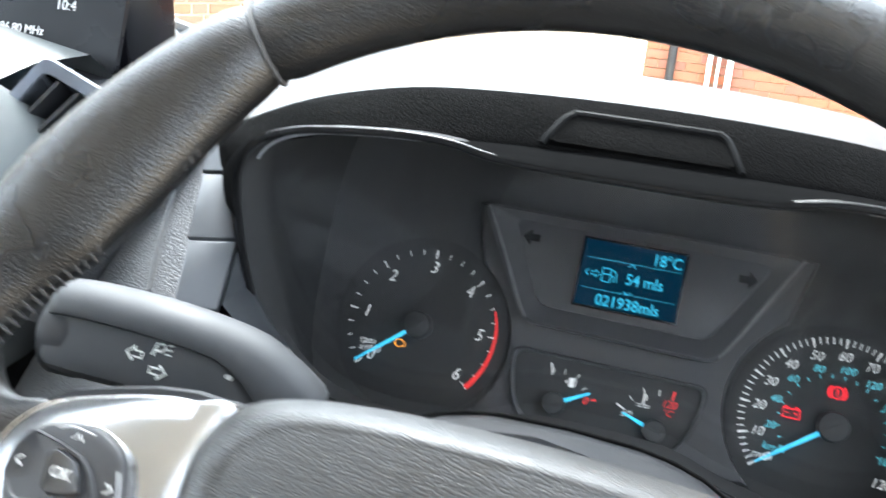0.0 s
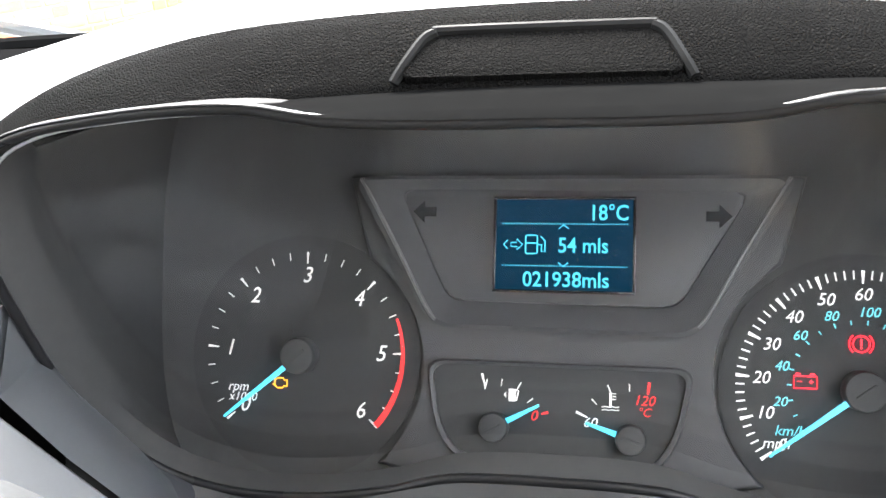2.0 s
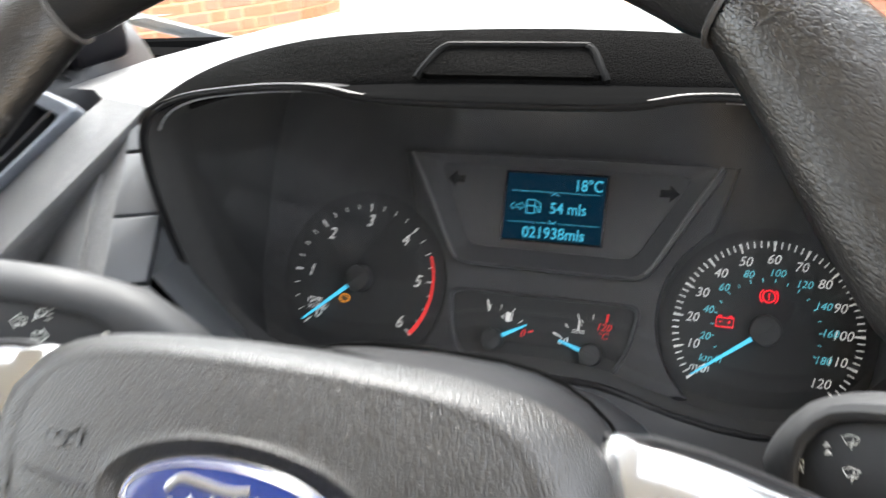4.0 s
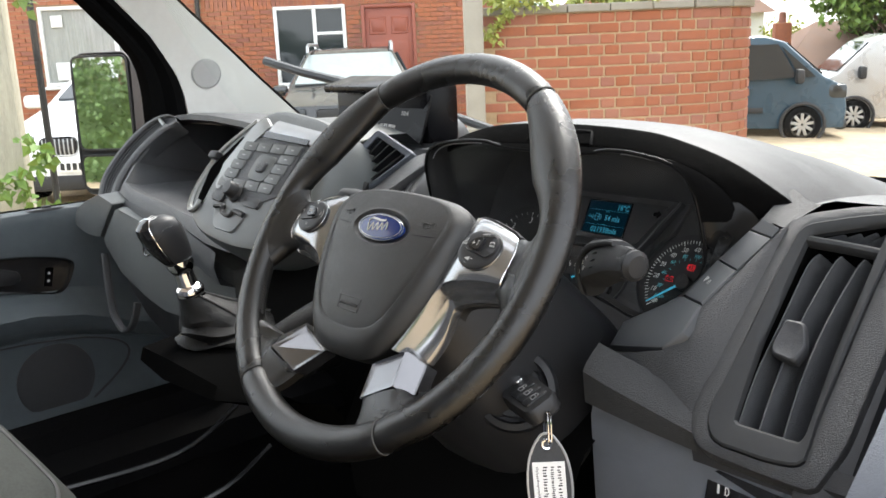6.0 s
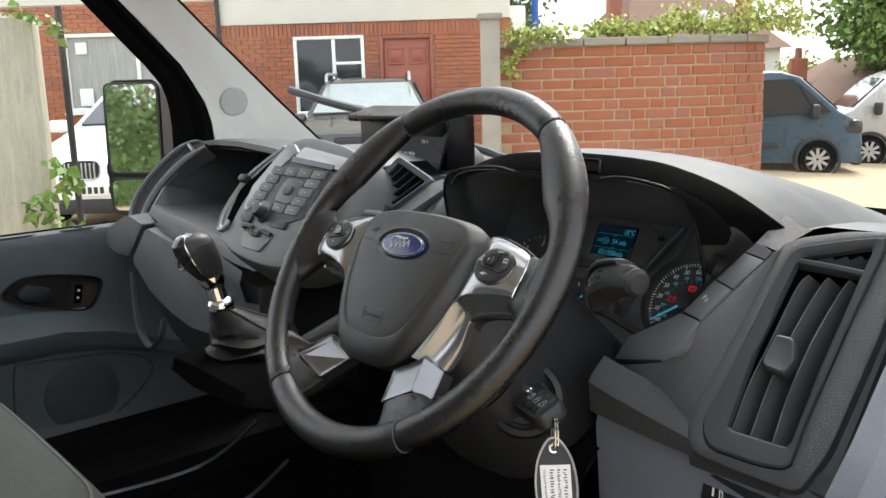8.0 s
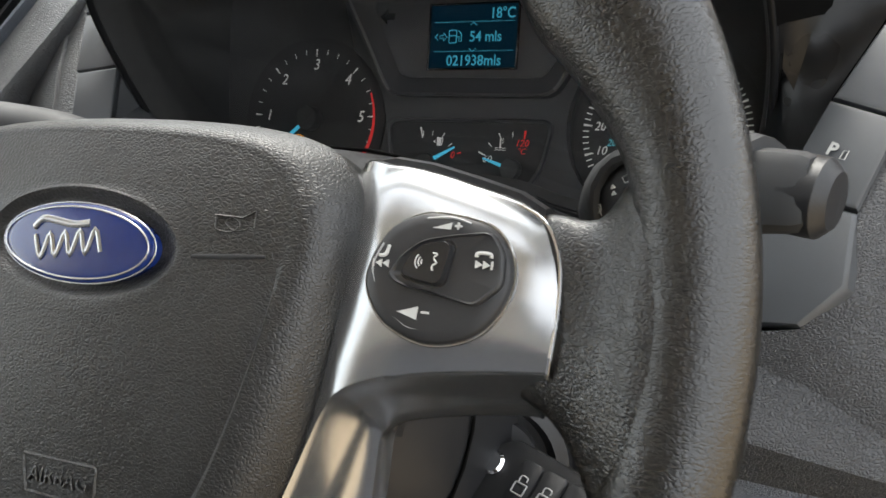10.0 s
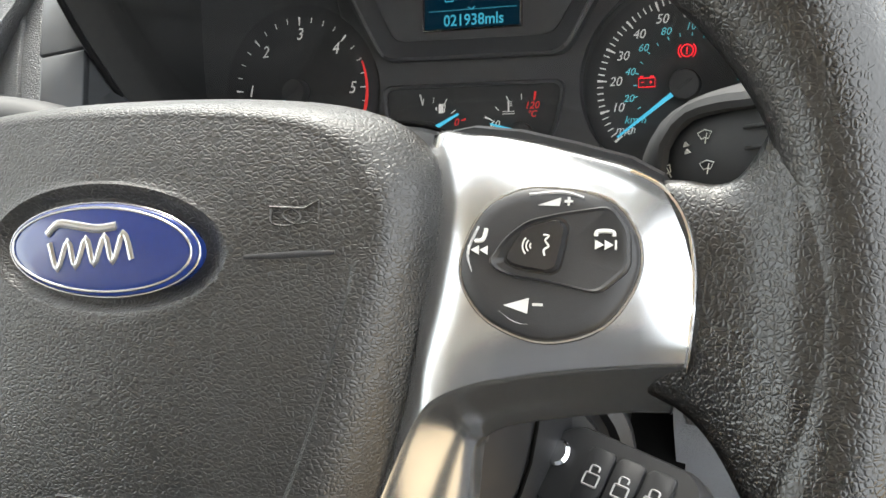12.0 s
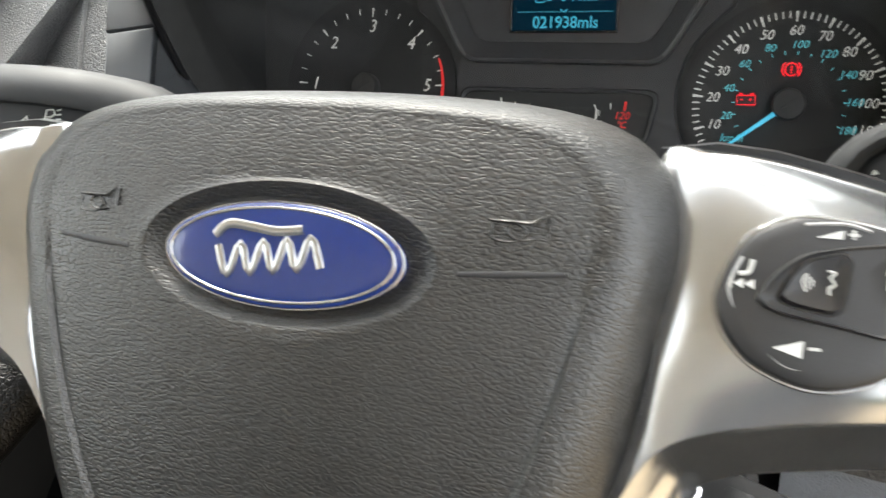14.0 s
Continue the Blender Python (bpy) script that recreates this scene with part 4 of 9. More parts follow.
        if kind == "rev":
            for k in range(25):
                a = a0 - sweep * k / 24
                major = k % 4 == 0
                tick(bm if k < 25 else red, a, 0.0398 if major else 0.0415, 0.0448, 0.0005, 0.0012 if major else 0.0005)
            for k in range(24):
                a, b = a0 - sweep * (4.55 + 1.45 * k / 24) / 6, a0 - sweep * (4.55 + 1.45 * (k + 0.92 if k in (7, 15) else k + 1) / 24) / 6
                wd = 0.0012 + 0.0016 * k / 24
                m = CLUSTER
                red.faces.new([red.verts.new(m @ Vector((*polar(cx, cy, r, q), zt + 0.0003))) for r, q in ((0.0452 - wd, a), (0.0452, a), (0.0452, b), (0.0452 - wd, b))])
            part("red_zone", red, RED_MARK, dial, "red band of high engine speed", smooth=False)
            for k in range(7):
                x, y = polar(cx, cy, 0.0345, a0 - sweep * k / 6)
                text("dial_figure", str(k), 0.0098, DIAL_WHITE, CLUSTER @ pose(x, y, zt), dial, shear=0.25, width=0.9)
            text("dial_word", "rpm", 0.0058, DIAL_WHITE, CLUSTER @ pose(cx - 0.0298, cy - 0.0146, zt), dial, shear=0.25)
            text("dial_word", "x1000", 0.0052, DIAL_WHITE, CLUSTER @ pose(cx - 0.0275, cy - 0.0190, zt), dial, shear=0.25)
        else:
            for k in range(61):
                a = a0 - sweep * k / 60
                major = k % 5 == 0
                tick(bm, a, 0.0405 if major else 0.0422, 0.0456, 0.0007, 0.0014 if major else 0.0006)
            for k in range(13):
                x, y = polar(cx, cy, 0.0362 if k < 10 else 0.0352, a0 - sweep * k / 12)
                text("dial_figure", str(10 * k), 0.0068, DIAL_WHITE, CLUSTER @ pose(x, y, zt), dial, shear=0.25, width=0.95)
            cy2 = bmesh.new()
            for k in range(1, 19):
                a = a0 - sweep * (k * 10 / 1.609) / 120
                tick(cy2, a, 0.0248, 0.0266, 0.0005, 0.0005)
                if k % 2 == 0:
                    x, y = polar(cx, cy, 0.0296, a)
                    text("dial_figure", str(10 * k), 0.0053, DIAL_CYAN, CLUSTER @ pose(x, y, zt), dial, shear=0.25)
            part("inner_tick_print", cy2, DIAL_CYAN, dial, smooth=False)
            text("dial_word", "km/h", 0.0055, DIAL_CYAN, CLUSTER @ pose(cx - 0.0255, cy - 0.0168, zt), dial, shear=0.25)
            text("dial_word", "mph", 0.0058, DIAL_WHITE, CLUSTER @ pose(cx - 0.0305, cy - 0.0218, zt), dial, shear=0.25)
        part("tick_print", bm, DIAL_WHITE, dial, smooth=False)
        needle(c, cx, cy, a0 - 0.5, 0.0425, 0.0075, 0.0078)
    # small gauges in their sunk frame
    g_out = rounded([(-0.0565, -0.0085), (0.0515, -0.0085), (0.0465, -0.035), (0.0375, -0.0505), (-0.0445, -0.0485), (-0.0525, -0.035)], 0.008, 5)
    g_in = [(x * 0.955 - 0.0002, (y + 0.028) * 0.9 - 0.028) for x, y in g_out]
    bm = bmesh.new()
    rings = [[CLUSTER @ Vector((x, y, z)) for x, y in poly] for poly, z in ((g_out, 0.0038), (g_out, 0.0066), ([(x * 0.985, (y + 0.028) * 0.965 - 0.028) for x, y in g_out], 0.0075), (g_in, 0.0066), (g_in, 0.0046))]
    loft(bm, rings, True, False)
    part("gauge_frame", bm, FACE_GREY, c, "dark grey frame round the small gauges")
    bm = bmesh.new()
    prism(bm, g_in, 0.0036, 0.0046, CLUSTER)
    gp = part("gauge_panel", bm, DIAL, c, smooth=False)
    zt = 0.0049
    wh, rd, rd2 = bmesh.new(), bmesh.new(), bmesh.new()

    def mark(b, x0, y0, x1, y1, wd0, wd1):
        d = Vector((x1 - x0, y1 - y0)).normalized()
        n = Vector((-d.y, d.x))
        b.faces.new([b.verts.new(CLUSTER @ Vector((*p, zt))) for p in (Vector((x0, y0)) + n * wd0 / 2, Vector((x0, y0)) - n * wd0 / 2, Vector((x1, y1)) - n * wd1 / 2, Vector((x1, y1)) + n * wd1 / 2)])
    fx, fy, tx, ty = -0.0274, -0.0352, 0.0268, -0.0372
    for a, L, wd in ((105, 0.0055, 0.0010), (82, 0.003, 0.0005), (60, 0.0045, 0.0006), (38, 0.003, 0.0006)):
        x0, y0 = polar(fx, fy, 0.0165, a)
        x1, y1 = polar(fx, fy, 0.0165 + L, a)
        mark(wh, x0, y0, x1, y1, wd * 0.6, wd)
    for a, L, wd in ((156, 0.005, 0.0010), (136, 0.003, 0.0006), (114, 0.0042, 0.0006), (92, 0.003, 0.0006)):
        x0, y0 = polar(tx, ty, 0.0185, a)
        x1, y1 = polar(tx, ty, 0.0185 + L, a)
        mark(wh, x0, y0, x1, y1, wd * 0.6, wd)
    mark(rd, -0.0085, -0.0292, -0.0058, -0.0284, 0.0006, 0.0012)
    mark(rd2, 0.0332, -0.0195, 0.0338, -0.0148, 0.0008, 0.0013)
    text("gauge_figure", "0", 0.0058, RED_MARK, CLUSTER @ pose(-0.0116, -0.0302, zt), gp, shear=0.25)
    text("gauge_figure", "1", 0.0058, DIAL_WHITE, CLUSTER @ pose(-0.0318, -0.0185, zt), gp, shear=0.25)
    text("gauge_figure", "60", 0.0055, DIAL_WHITE, CLUSTER @ pose(0.0108, -0.0318, zt), gp, shear=0.25)
    text("gauge_figure", "120", 0.0055, RED_MARK, CLUSTER @ pose(0.0318, -0.0222, zt), gp, shear=0.25)
    text("gauge_figure", "°C", 0.0048, RED_MARK, CLUSTER @ pose(0.0318, -0.0268, zt), gp, shear=0.25)
    # pump and thermometer symbols
    px, py = -0.0205, -0.0222
    box(wh, (px, py, zt), (0.0028, 0.005, 0.0001), 0, CLUSTER)
    mark(wh, px + 0.0018, py - 0.0022, px + 0.0026, py + 0.002, 0.0005, 0.0005)
    wh.faces.new([wh.verts.new(CLUSTER @ Vector((px + x, py + y, zt))) for x, y in ((-0.0024, 0.0012), (-0.0036, 0.0), (-0.0024, -0.0012))])
    qx, qy = 0.0188, -0.0232
    box(wh, (qx, qy + 0.0008, zt), (0.0009, 0.0058, 0.0001), 0, CLUSTER)
    for k in range(3):
        box(wh, (qx + 0.0014, qy + 0.0012 + 0.0011 * k, zt), (0.0014, 0.0004, 0.0001), 0, CLUSTER)
    for k in range(2):
        tube(wh, [(qx + dx, qy - 0.0020 - 0.0012 * k + 0.0003 * (i % 2), zt) for i, dx in enumerate((-0.0034, -0.002, -0.0007, 0.0007, 0.002, 0.0034))], 0.0002, 4, False, CLUSTER)
    part("gauge_mark", wh, DIAL_WHITE, gp, smooth=False)
    part("gauge_red_mark", rd, RED_MARK, gp, smooth=False)
    part("gauge_red_mark", rd2, RED_MARK, gp, smooth=False)
    needle(c, fx, fy, 28, 0.0205, 0.005, 0.0060)
    needle(c, tx, ty, 162, 0.0185, 0.005, 0.0060)
    # warning lamps
    bm = bmesh.new()
    for o in (((-0.0042, 0.0018), (0.0042, 0.0018), (0.0042, -0.0028), (-0.0042, -0.0028)),):
        tube(bm, [(0.0922 + x, -0.0118 + y, 0.0014) for x, y in o], 0.00028, 4, True, CLUSTER)
    for x in (-0.0026, 0.0026):
        box(bm, (0.0922 + x, -0.0118 + 0.0024, 0.0014), (0.0018, 0.0011, 0.0002), 0, CLUSTER)
        box(bm, (0.0922 + x * 0.8, -0.0121, 0.0014), (0.0016, 0.0004, 0.0002), 0, CLUSTER)
    box(bm, (0.0922 + 0.0021, -0.0121, 0.0014), (0.0004, 0.0016, 0.0002), 0, CLUSTER)
    part("battery_lamp", bm, WARN_RED, c, "lit red battery warning lamp")
    bm = bmesh.new()
    bx, by = 0.1122, 0.0030
    tube(bm, [(*polar(bx, by, 0.0030, 12 * k), 0.0014) for k in range(30)], 0.00035, 5, True, CLUSTER)
    for s in (0, 180):
        tube(bm, [(*polar(bx, by, 0.0043, s - 48 + 8 * k), 0.0014) for k in range(13)], 0.00032, 5, False, CLUSTER)
    box(bm, (bx, by + 0.0005, 0.0014), (0.0007, 0.0024, 0.0002), 0, CLUSTER)
    box(bm, (bx, by - 0.0015, 0.0014), (0.0007, 0.0007, 0.0002), 0, CLUSTER)
    part("brake_lamp", bm, WARN_RED, c, "lit red brake warning lamp")
    bm = bmesh.new()
    ex, ey = -0.1225, -0.0218
    tube(bm, [(ex + x, ey + y, 0.0014) for x, y in ((-0.0032, -0.0008), (-0.0022, -0.0008), (-0.0022, 0.001), (-0.001, 0.0018), (0.0016, 0.0018), (0.0022, 0.0008), (0.0034, 0.0012), (0.0034, -0.0018), (0.0022, -0.0014), (0.0012, -0.0024), (-0.001, -0.0024), (-0.0018, -0.0016))], 0.0003, 4, True, CLUSTER)
    part("engine_lamp", bm, AMBER, c, "lit amber engine warning lamp")
    # clear lens
    bm = bmesh.new()
    bm.faces.new([bm.verts.new(p) for p in lip_line(-0.006, 0.022, 4)])
    lens = part("lens", bm, LENS, c, "clear plastic lens over the dials", smooth=False)
    lens.visible_shadow = False
    # pale line round the bezel
    bm = bmesh.new()
    tube(bm, lip_line(-0.0008, 0.0012, 5), 0.0019, 10, True)
    part("bezel_edge", bm, BEZEL, c)
    for s in (1, -1):
        bm = bmesh.new()
        pts = [p for p in lip_line(-0.0055, 0.007, 5)]
        arc = [p for p in pts if 0.090 < s * p.x and p.z > 1.462]
        arc.sort(key=lambda p: (s * p.x - p.z * 1.2))
        tube(bm, arc, 0.0006, 5)
        part("bezel_line", bm, SILVER, c, "thin silver line inside the bezel")
    return c


def needle(parent, cx, cy, deg, length, start, hub):
    m = CLUSTER @ pose(cx, cy, 0.0, 0, 0, deg)
    bm = bmesh.new()
    z = 0.0068
    rings = []
    for t, wd in ((start, 0.0022), (length * 0.6, 0.0016), (length, 0.0009)):
        rings.append([m @ Vector(p) for p in ((t, -wd / 2, z), (t, wd / 2, z), (t, wd / 2, z + 0.0012), (t, -wd / 2, z + 0.0012))])
    loft(bm, rings)
    n = part("needle", bm, NEEDLE, parent, "lit cyan needle")
    bm = bmesh.new()
    lathe(bm, [(0.0, 0.001), (hub * 0.8, 0.001), (hub, 0.003), (hub, 0.0085), (hub * 0.92, 0.0102), (hub * 0.8, 0.0106), (0.0, 0.0106)], m, 28)
    box(bm, (0, 0, 0.0108), (hub * 1.1, 0.0012, 0.0008), 0.0003, m)
    part("needle_hub", bm, FACE, n)


instrument_cluster()


# ---- dashboard ----
WS_BASE = [(-1.26, 0.54, 1.39), (-1.1, 0.66, 1.395), (-0.9, 0.74, 1.415), (-0.46, 0.80, 1.425), (-0.1, 0.75, 1.42), (0.15, 0.645, 1.395), (0.34, 0.52, 1.39)]


def ws_at(x):
    for a, b in zip(WS_BASE, WS_BASE[1:]):
        if a[0] <= x <= b[0]:
            t = (x - a[0]) / (b[0] - a[0])
            return Vector((x, a[1] + (b[1] - a[1]) * t, a[2] + (b[2] - a[2]) * t))
    return Vector(WS_BASE[0] if x < -1.26 else WS_BASE[-1])


CREST = [(-0.262, 0.275, 1.437), (-0.240, 0.258, 1.449), (-0.222, 0.250, 1.459), (-0.178, 0.238, 1.480), (-0.137, 0.235, 1.493), (-0.088, 0.234, 1.501), (0.0, 0.233, 1.5045), (0.088, 0.234, 1.501), (0.137, 0.236, 1.491), (0.178, 0.238, 1.477), (0.212, 0.240, 1.459), (0.238, 0.243, 1.442)]


def dashboard():
    d = thing("dashboard", "dark grey moulded dashboard with a hood over the instruments", "dashboard")
    # hood: from the bezel lip over the crest
    crest = smooth_line(CREST, 6)
    n = len(crest)
    lip = lip_line(0.0005, 0.0, 6)
    top = sorted([p for p in lip if p.z > 1.425], key=lambda p: math.atan2(p.x, p.z - 1.40))
    samp = []
    for i in range(n):
        f = i / (n - 1) * (len(top) - 1)
        k = min(int(f), len(top) - 2)
        samp.append(top[k].lerp(top[k + 1], f - k))
    bm = bmesh.new()
    rings = []
    def hood_ring(t, sink):
        return [a.lerp(b, t) - Vector((a.x * 0.25, 0, 1.0)).normalized() * 0 + Vector((-a.x * sink * 2.2, 0, -sink)) for a, b in zip(samp, crest)]
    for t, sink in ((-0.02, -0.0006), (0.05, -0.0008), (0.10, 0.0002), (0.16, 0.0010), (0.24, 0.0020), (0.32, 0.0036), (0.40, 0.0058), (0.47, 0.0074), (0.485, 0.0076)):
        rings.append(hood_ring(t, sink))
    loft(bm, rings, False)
    # shallow groove; flat black paints the shade that a deep one has
    part("bezel_groove", bm, RUBBER_AND_SHADE, d, "groove behind the bezel lip, its shade painted black")
    bm = bmesh.new()
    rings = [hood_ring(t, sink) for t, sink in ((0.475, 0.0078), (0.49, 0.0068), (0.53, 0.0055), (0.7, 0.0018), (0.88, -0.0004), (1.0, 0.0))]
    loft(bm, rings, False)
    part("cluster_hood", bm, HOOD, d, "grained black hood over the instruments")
    # raised grip on the hood
    bm = bmesh.new()
    hm = frame_of((0.0003, 0.2187, 1.4935), (1, 0, 0), (0, 0.827, 0.562))
    poly = rounded([(-0.0420, -0.0110), (0.0420, -0.0110), (0.0325, 0.0068), (-0.0325, 0.0068)], 0.005, 4)
    prism(bm, poly, -0.010, 0.0022, hm, 0.001, 0.001, 2)
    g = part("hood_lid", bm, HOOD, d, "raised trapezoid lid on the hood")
    bm = bmesh.new()
    edge = [(0.0422, -0.0112, 0.0), (0.0395, -0.0060, 0.0014), (0.0350, 0.0030, 0.0020), (0.0315, 0.0060, 0.0020), (0.0260, 0.0068, 0.0020)]
    tube(bm, smooth_line([(-x, y, z) for x, y, z in edge] + edge[::-1], 4), 0.0017, 8, False, hm)
    part("lid_edge", bm, LID_EDGE, g)
    # top pad from the crest to the windscreen
    bm = bmesh.new()
    rings = []
    sections = [(-0.345, 0.318, 1.449), (-0.31, 0.305, 1.452)] + [tuple(p) for p in crest] + [(0.262, 0.255, 1.449), (0.315, 0.262, 1.4485), (0.345, 0.262, 1.440), (0.358, 0.24, 1.42)]
    for x, y, z in sections:
        w = ws_at(min(max(x * 1.05, -1.25), 0.33))
        a = Vector((x, y, z))
        ring = []
        for t in (0.0, 0.06, 0.2, 0.4, 0.65, 0.9, 1.0):
            p = a.lerp(w, t)
            p.z = z + (w.z - z) * t ** 1.6 + 0.003 * math.sin(math.pi * min(1, t * 3)) * (1 if abs(x) < 0.25 else 0.4)
            ring.append(p)
        rings.append(ring)
    loft(bm, rings, False)
    part("top_pad", bm, TOP_PAD, d)
    # switch strips beside the instruments
    for s in (1, -1):
        left = [(0.2165, 0.2135, 1.4320), (0.2125, 0.2085, 1.4255), (0.1955, 0.1890, 1.4010), (0.1790, 0.1640, 1.3720), (0.1140, 0.1660, 1.3340), (0.1166, 0.1424, 1.3178)]
        right = [(0.2370, 0.2120, 1.4290), (0.2335, 0.2060, 1.4220), (0.2215, 0.1740, 1.3990), (0.2080, 0.1450, 1.3740), (0.1914, 0.1139, 1.3406), (0.1200, 0.1280, 1.3160)]
        if s == -1:
            left = [(0.2144, 0.2388, 1.4510), (0.2095, 0.2270, 1.4394), (0.1917, 0.2048, 1.4129), (0.1888, 0.1799, 1.3839)] + left[4:]
            right = [(0.2269, 0.2364, 1.4473), (0.2249, 0.2268, 1.4376), (0.2131, 0.1935, 1.4136), (0.2044, 0.1644, 1.3886)] + right[4:]
        for k in range(4):
            bm = bmesh.new()
            l0, l1, r0, r1 = (Vector(v) for v in (left[k], left[k + 1], right[k], right[k + 1]))
            if k == 0:
                l0 = l0 + Vector((0.003, 0.004, 0.003))
            gap = 0.012
            quad = [l0.lerp(l1, gap), r0.lerp(r1, gap), r0.lerp(r1, 1 - gap), l0.lerp(l1, 1 - gap)]
            nrm = (quad[1] - quad[0]).cross(quad[3] - quad[0]).normalized()
            if k == 3:
                quad = [quad[0], quad[1], Vector((0.2065, 0.1215, 1.3555)), quad[2], Vector((0.1166, 0.1424, 1.3178)), quad[3]]
            if nrm.y > 0:
                nrm = -nrm
            c = sum(quad, Vector()) / len(quad)
            rr = []
            for sc, h in ((1.0, -0.006), (1.0, 0.0), (0.97, 0.0016), (0.9, 0.0022)):
                rr.append([(c + (p - c) * sc + nrm * h) for p in quad])
            rr = [[Vector((s * p.x, p.y, p.z)) for p in q] for q in rr]
            loft(bm, rr)
            sw = part("switch_blank", bm, BLANK, d, "blank rectangular switch cover")
            if k == 2 and s == 1:
                fm = frame_of(c + nrm * 0.0038, quad[1] - quad[0], quad[0] - quad[3])
                text("park_mark", "P", 0.0075, POD_PRINT, fm @ pose(-0.003, 0, 0), sw, bold=0.0002)
                b2 = bmesh.new()
                tube(b2, [(0.0015, -0.0024, 0), (0.0015, 0.0008, 0), (0.0034, 0.0016, 0), (0.0034, -0.0024, 0)], 0.0003, 4, True, fm)
                part("park_symbol", b2, POD_PRINT, sw)
        # grained panel outside the strip
        bm = bmesh.new()
        if s == 1:
            outer = [(0.2440, 0.2200, 1.4300), (0.2420, 0.2120, 1.4230), (0.2400, 0.1820, 1.3900), (0.2385, 0.1480, 1.3520), (0.2370, 0.1150, 1.3140), (0.2365, 0.0960, 1.2930)]
        else:
            outer = [(0.2325, 0.2400, 1.4470), (0.2470, 0.2335, 1.4355), (0.2630, 0.2110, 1.4110), (0.2730, 0.1840, 1.3830), (0.2800, 0.1500, 1.3480), (0.2850, 0.1300, 1.3250)]
        a = [Vector((s * x, y, z - 0.0005)) for x, y, z in right]
        b = [Vector((s * x, y, z)) for x, y, z in outer]
        rings = []
        for p, q in zip(a, b):
            rings.append([p + Vector((0, 0.006, -0.004)), p, p.lerp(q, 0.08) + Vector((0, -0.001, 0.001)), p.lerp(q, 0.5) + Vector((0, -0.002, 0.002)), q])
        loft(bm, rings, False)
        panel = part("side_panel", bm, SIDE_GRAIN, d, "grained dark side panel")
        if s == -1:
            # raised three-cornered field
            def on_panel(k, f):
                i = min(int(k), len(a) - 2)
                return a[i].lerp(a[i + 1], k - i).lerp(b[i].lerp(b[i + 1], k - i), f)
            tri = [on_panel(k, f) for k, f in ((1.15, 0.62), (1.25, 0.48), (2.2, 0.30), (3.4, 0.16), (3.5, 0.80), (2.4, 0.74))]
            mid = sum(tri, Vector()) / len(tri)
            nrm = Vector((-0.30, -0.72, 0.62)).normalized()
            bm = bmesh.new()
            loft(bm, [[mid + (p - mid) * k + nrm * h for p in tri] for k, h in ((1.0, -0.004), (1.0, 0.0030), (0.95, 0.0044), (0.88, 0.0046))])
            part("inset_field", bm, SIDE_GRAIN, panel)
            # padded flank between the strip panel and the centre vent
            ridge = [(0.2255, 0.2500, 1.4580), (0.2320, 0.2275, 1.4455), (0.2435, 0.2015, 1.4290), (0.2550, 0.1815, 1.4145), (0.2640, 0.1600, 1.4010), (0.2740, 0.1350, 1.3850)]
            edge = [(0.2880, 0.2880, 1.4515), (0.2715, 0.2500, 1.4515), (0.2880, 0.2337, 1.4360), (0.3154, 0.2078, 1.4095), (0.3524, 0.1729, 1.3735), (0.3900, 0.1380, 1.3380)]
            bm = bmesh.new()
            rings = []
            for p, q in zip(smooth_line(ridge, 4), smooth_line(edge, 4)):
                p, q = Vector((-p[0], p[1], p[2])), Vector((-q[0], q[1], q[2]))
                rings.append([p + Vector((0.002, 0.022, -0.018)), p + Vector((0.003, 0.006, -0.006)), p + Vector((0.0022, 0.0015, -0.0022)), p, p.lerp(q, 0.10) + nrm * 0.0012, p.lerp(q, 0.5) + nrm * 0.0018, q, q + Vector((-0.002, 0.008, -0.008))])
            loft(bm, rings, False)
            part("padded_flank", bm, SIDE_GRAIN, d, "grained flank beside the centre vent")
        # blank between tunnel and strip
        bm = bmesh.new()
        liph = [p for p in lip_line(0.0, 0.0015, 4) if s * p.x > 0.145 and p.z < 1.476]
        liph.sort(key=lambda p: -p.z)
        inner = [Vector((s * x, y + 0.003, z)) for x, y, z in left]
        rings = []
        for i in range(13):
            f = i / 12
            p = liph[min(int(f * (len(liph) - 1)), len(liph) - 1)]
            g2 = f * (len(inner) - 1)
            k = min(int(g2), len(inner) - 2)
            q = inner[k].lerp(inner[k + 1], g2 - k)
            rings.append([p, p.lerp(q, 0.15) + Vector((0, 0.006, 0)), p.lerp(q, 0.5) + Vector((0, 0.012, 0)), p.lerp(q, 0.85) + Vector((0, 0.008, 0)), q])
        loft(bm, rings, False)
        # right cheek painted as shaded, left cheek in the plain grey plastic
        part("hood_cheek", bm, SHADED_CHEEK if s == 1 else BLANK, d, "satin cheek beside the instruments")
    # lower nose under the side panel
    bm = bmesh.new()
    rings = []
    for x, y, z, lo in ((0.116, 0.1200, 1.3200, 1.282), (0.126, 0.0960, 1.3170, 1.282), (0.150, 0.0930, 1.3130, 1.281), (0.190, 0.0930, 1.3045, 1.277), (0.2365, 0.0940, 1.2950, 1.273), (0.2380, 0.0940, 1.2945, 1.273)):
        rings.append([Vector((x, y + 0.02, z + 0.014)), Vector((x, y + 0.002, z + 0.001)), Vector((x, y - 0.003, z - 0.006)), Vector((x, y, lo)), Vector((x, y + 0.03, lo - 0.006))])
    loft(bm, rings, False)
    part("lower_nose", bm, SIDE_GRAIN, d)
    # corner between hood, strip and vent
    bm = bmesh.new()
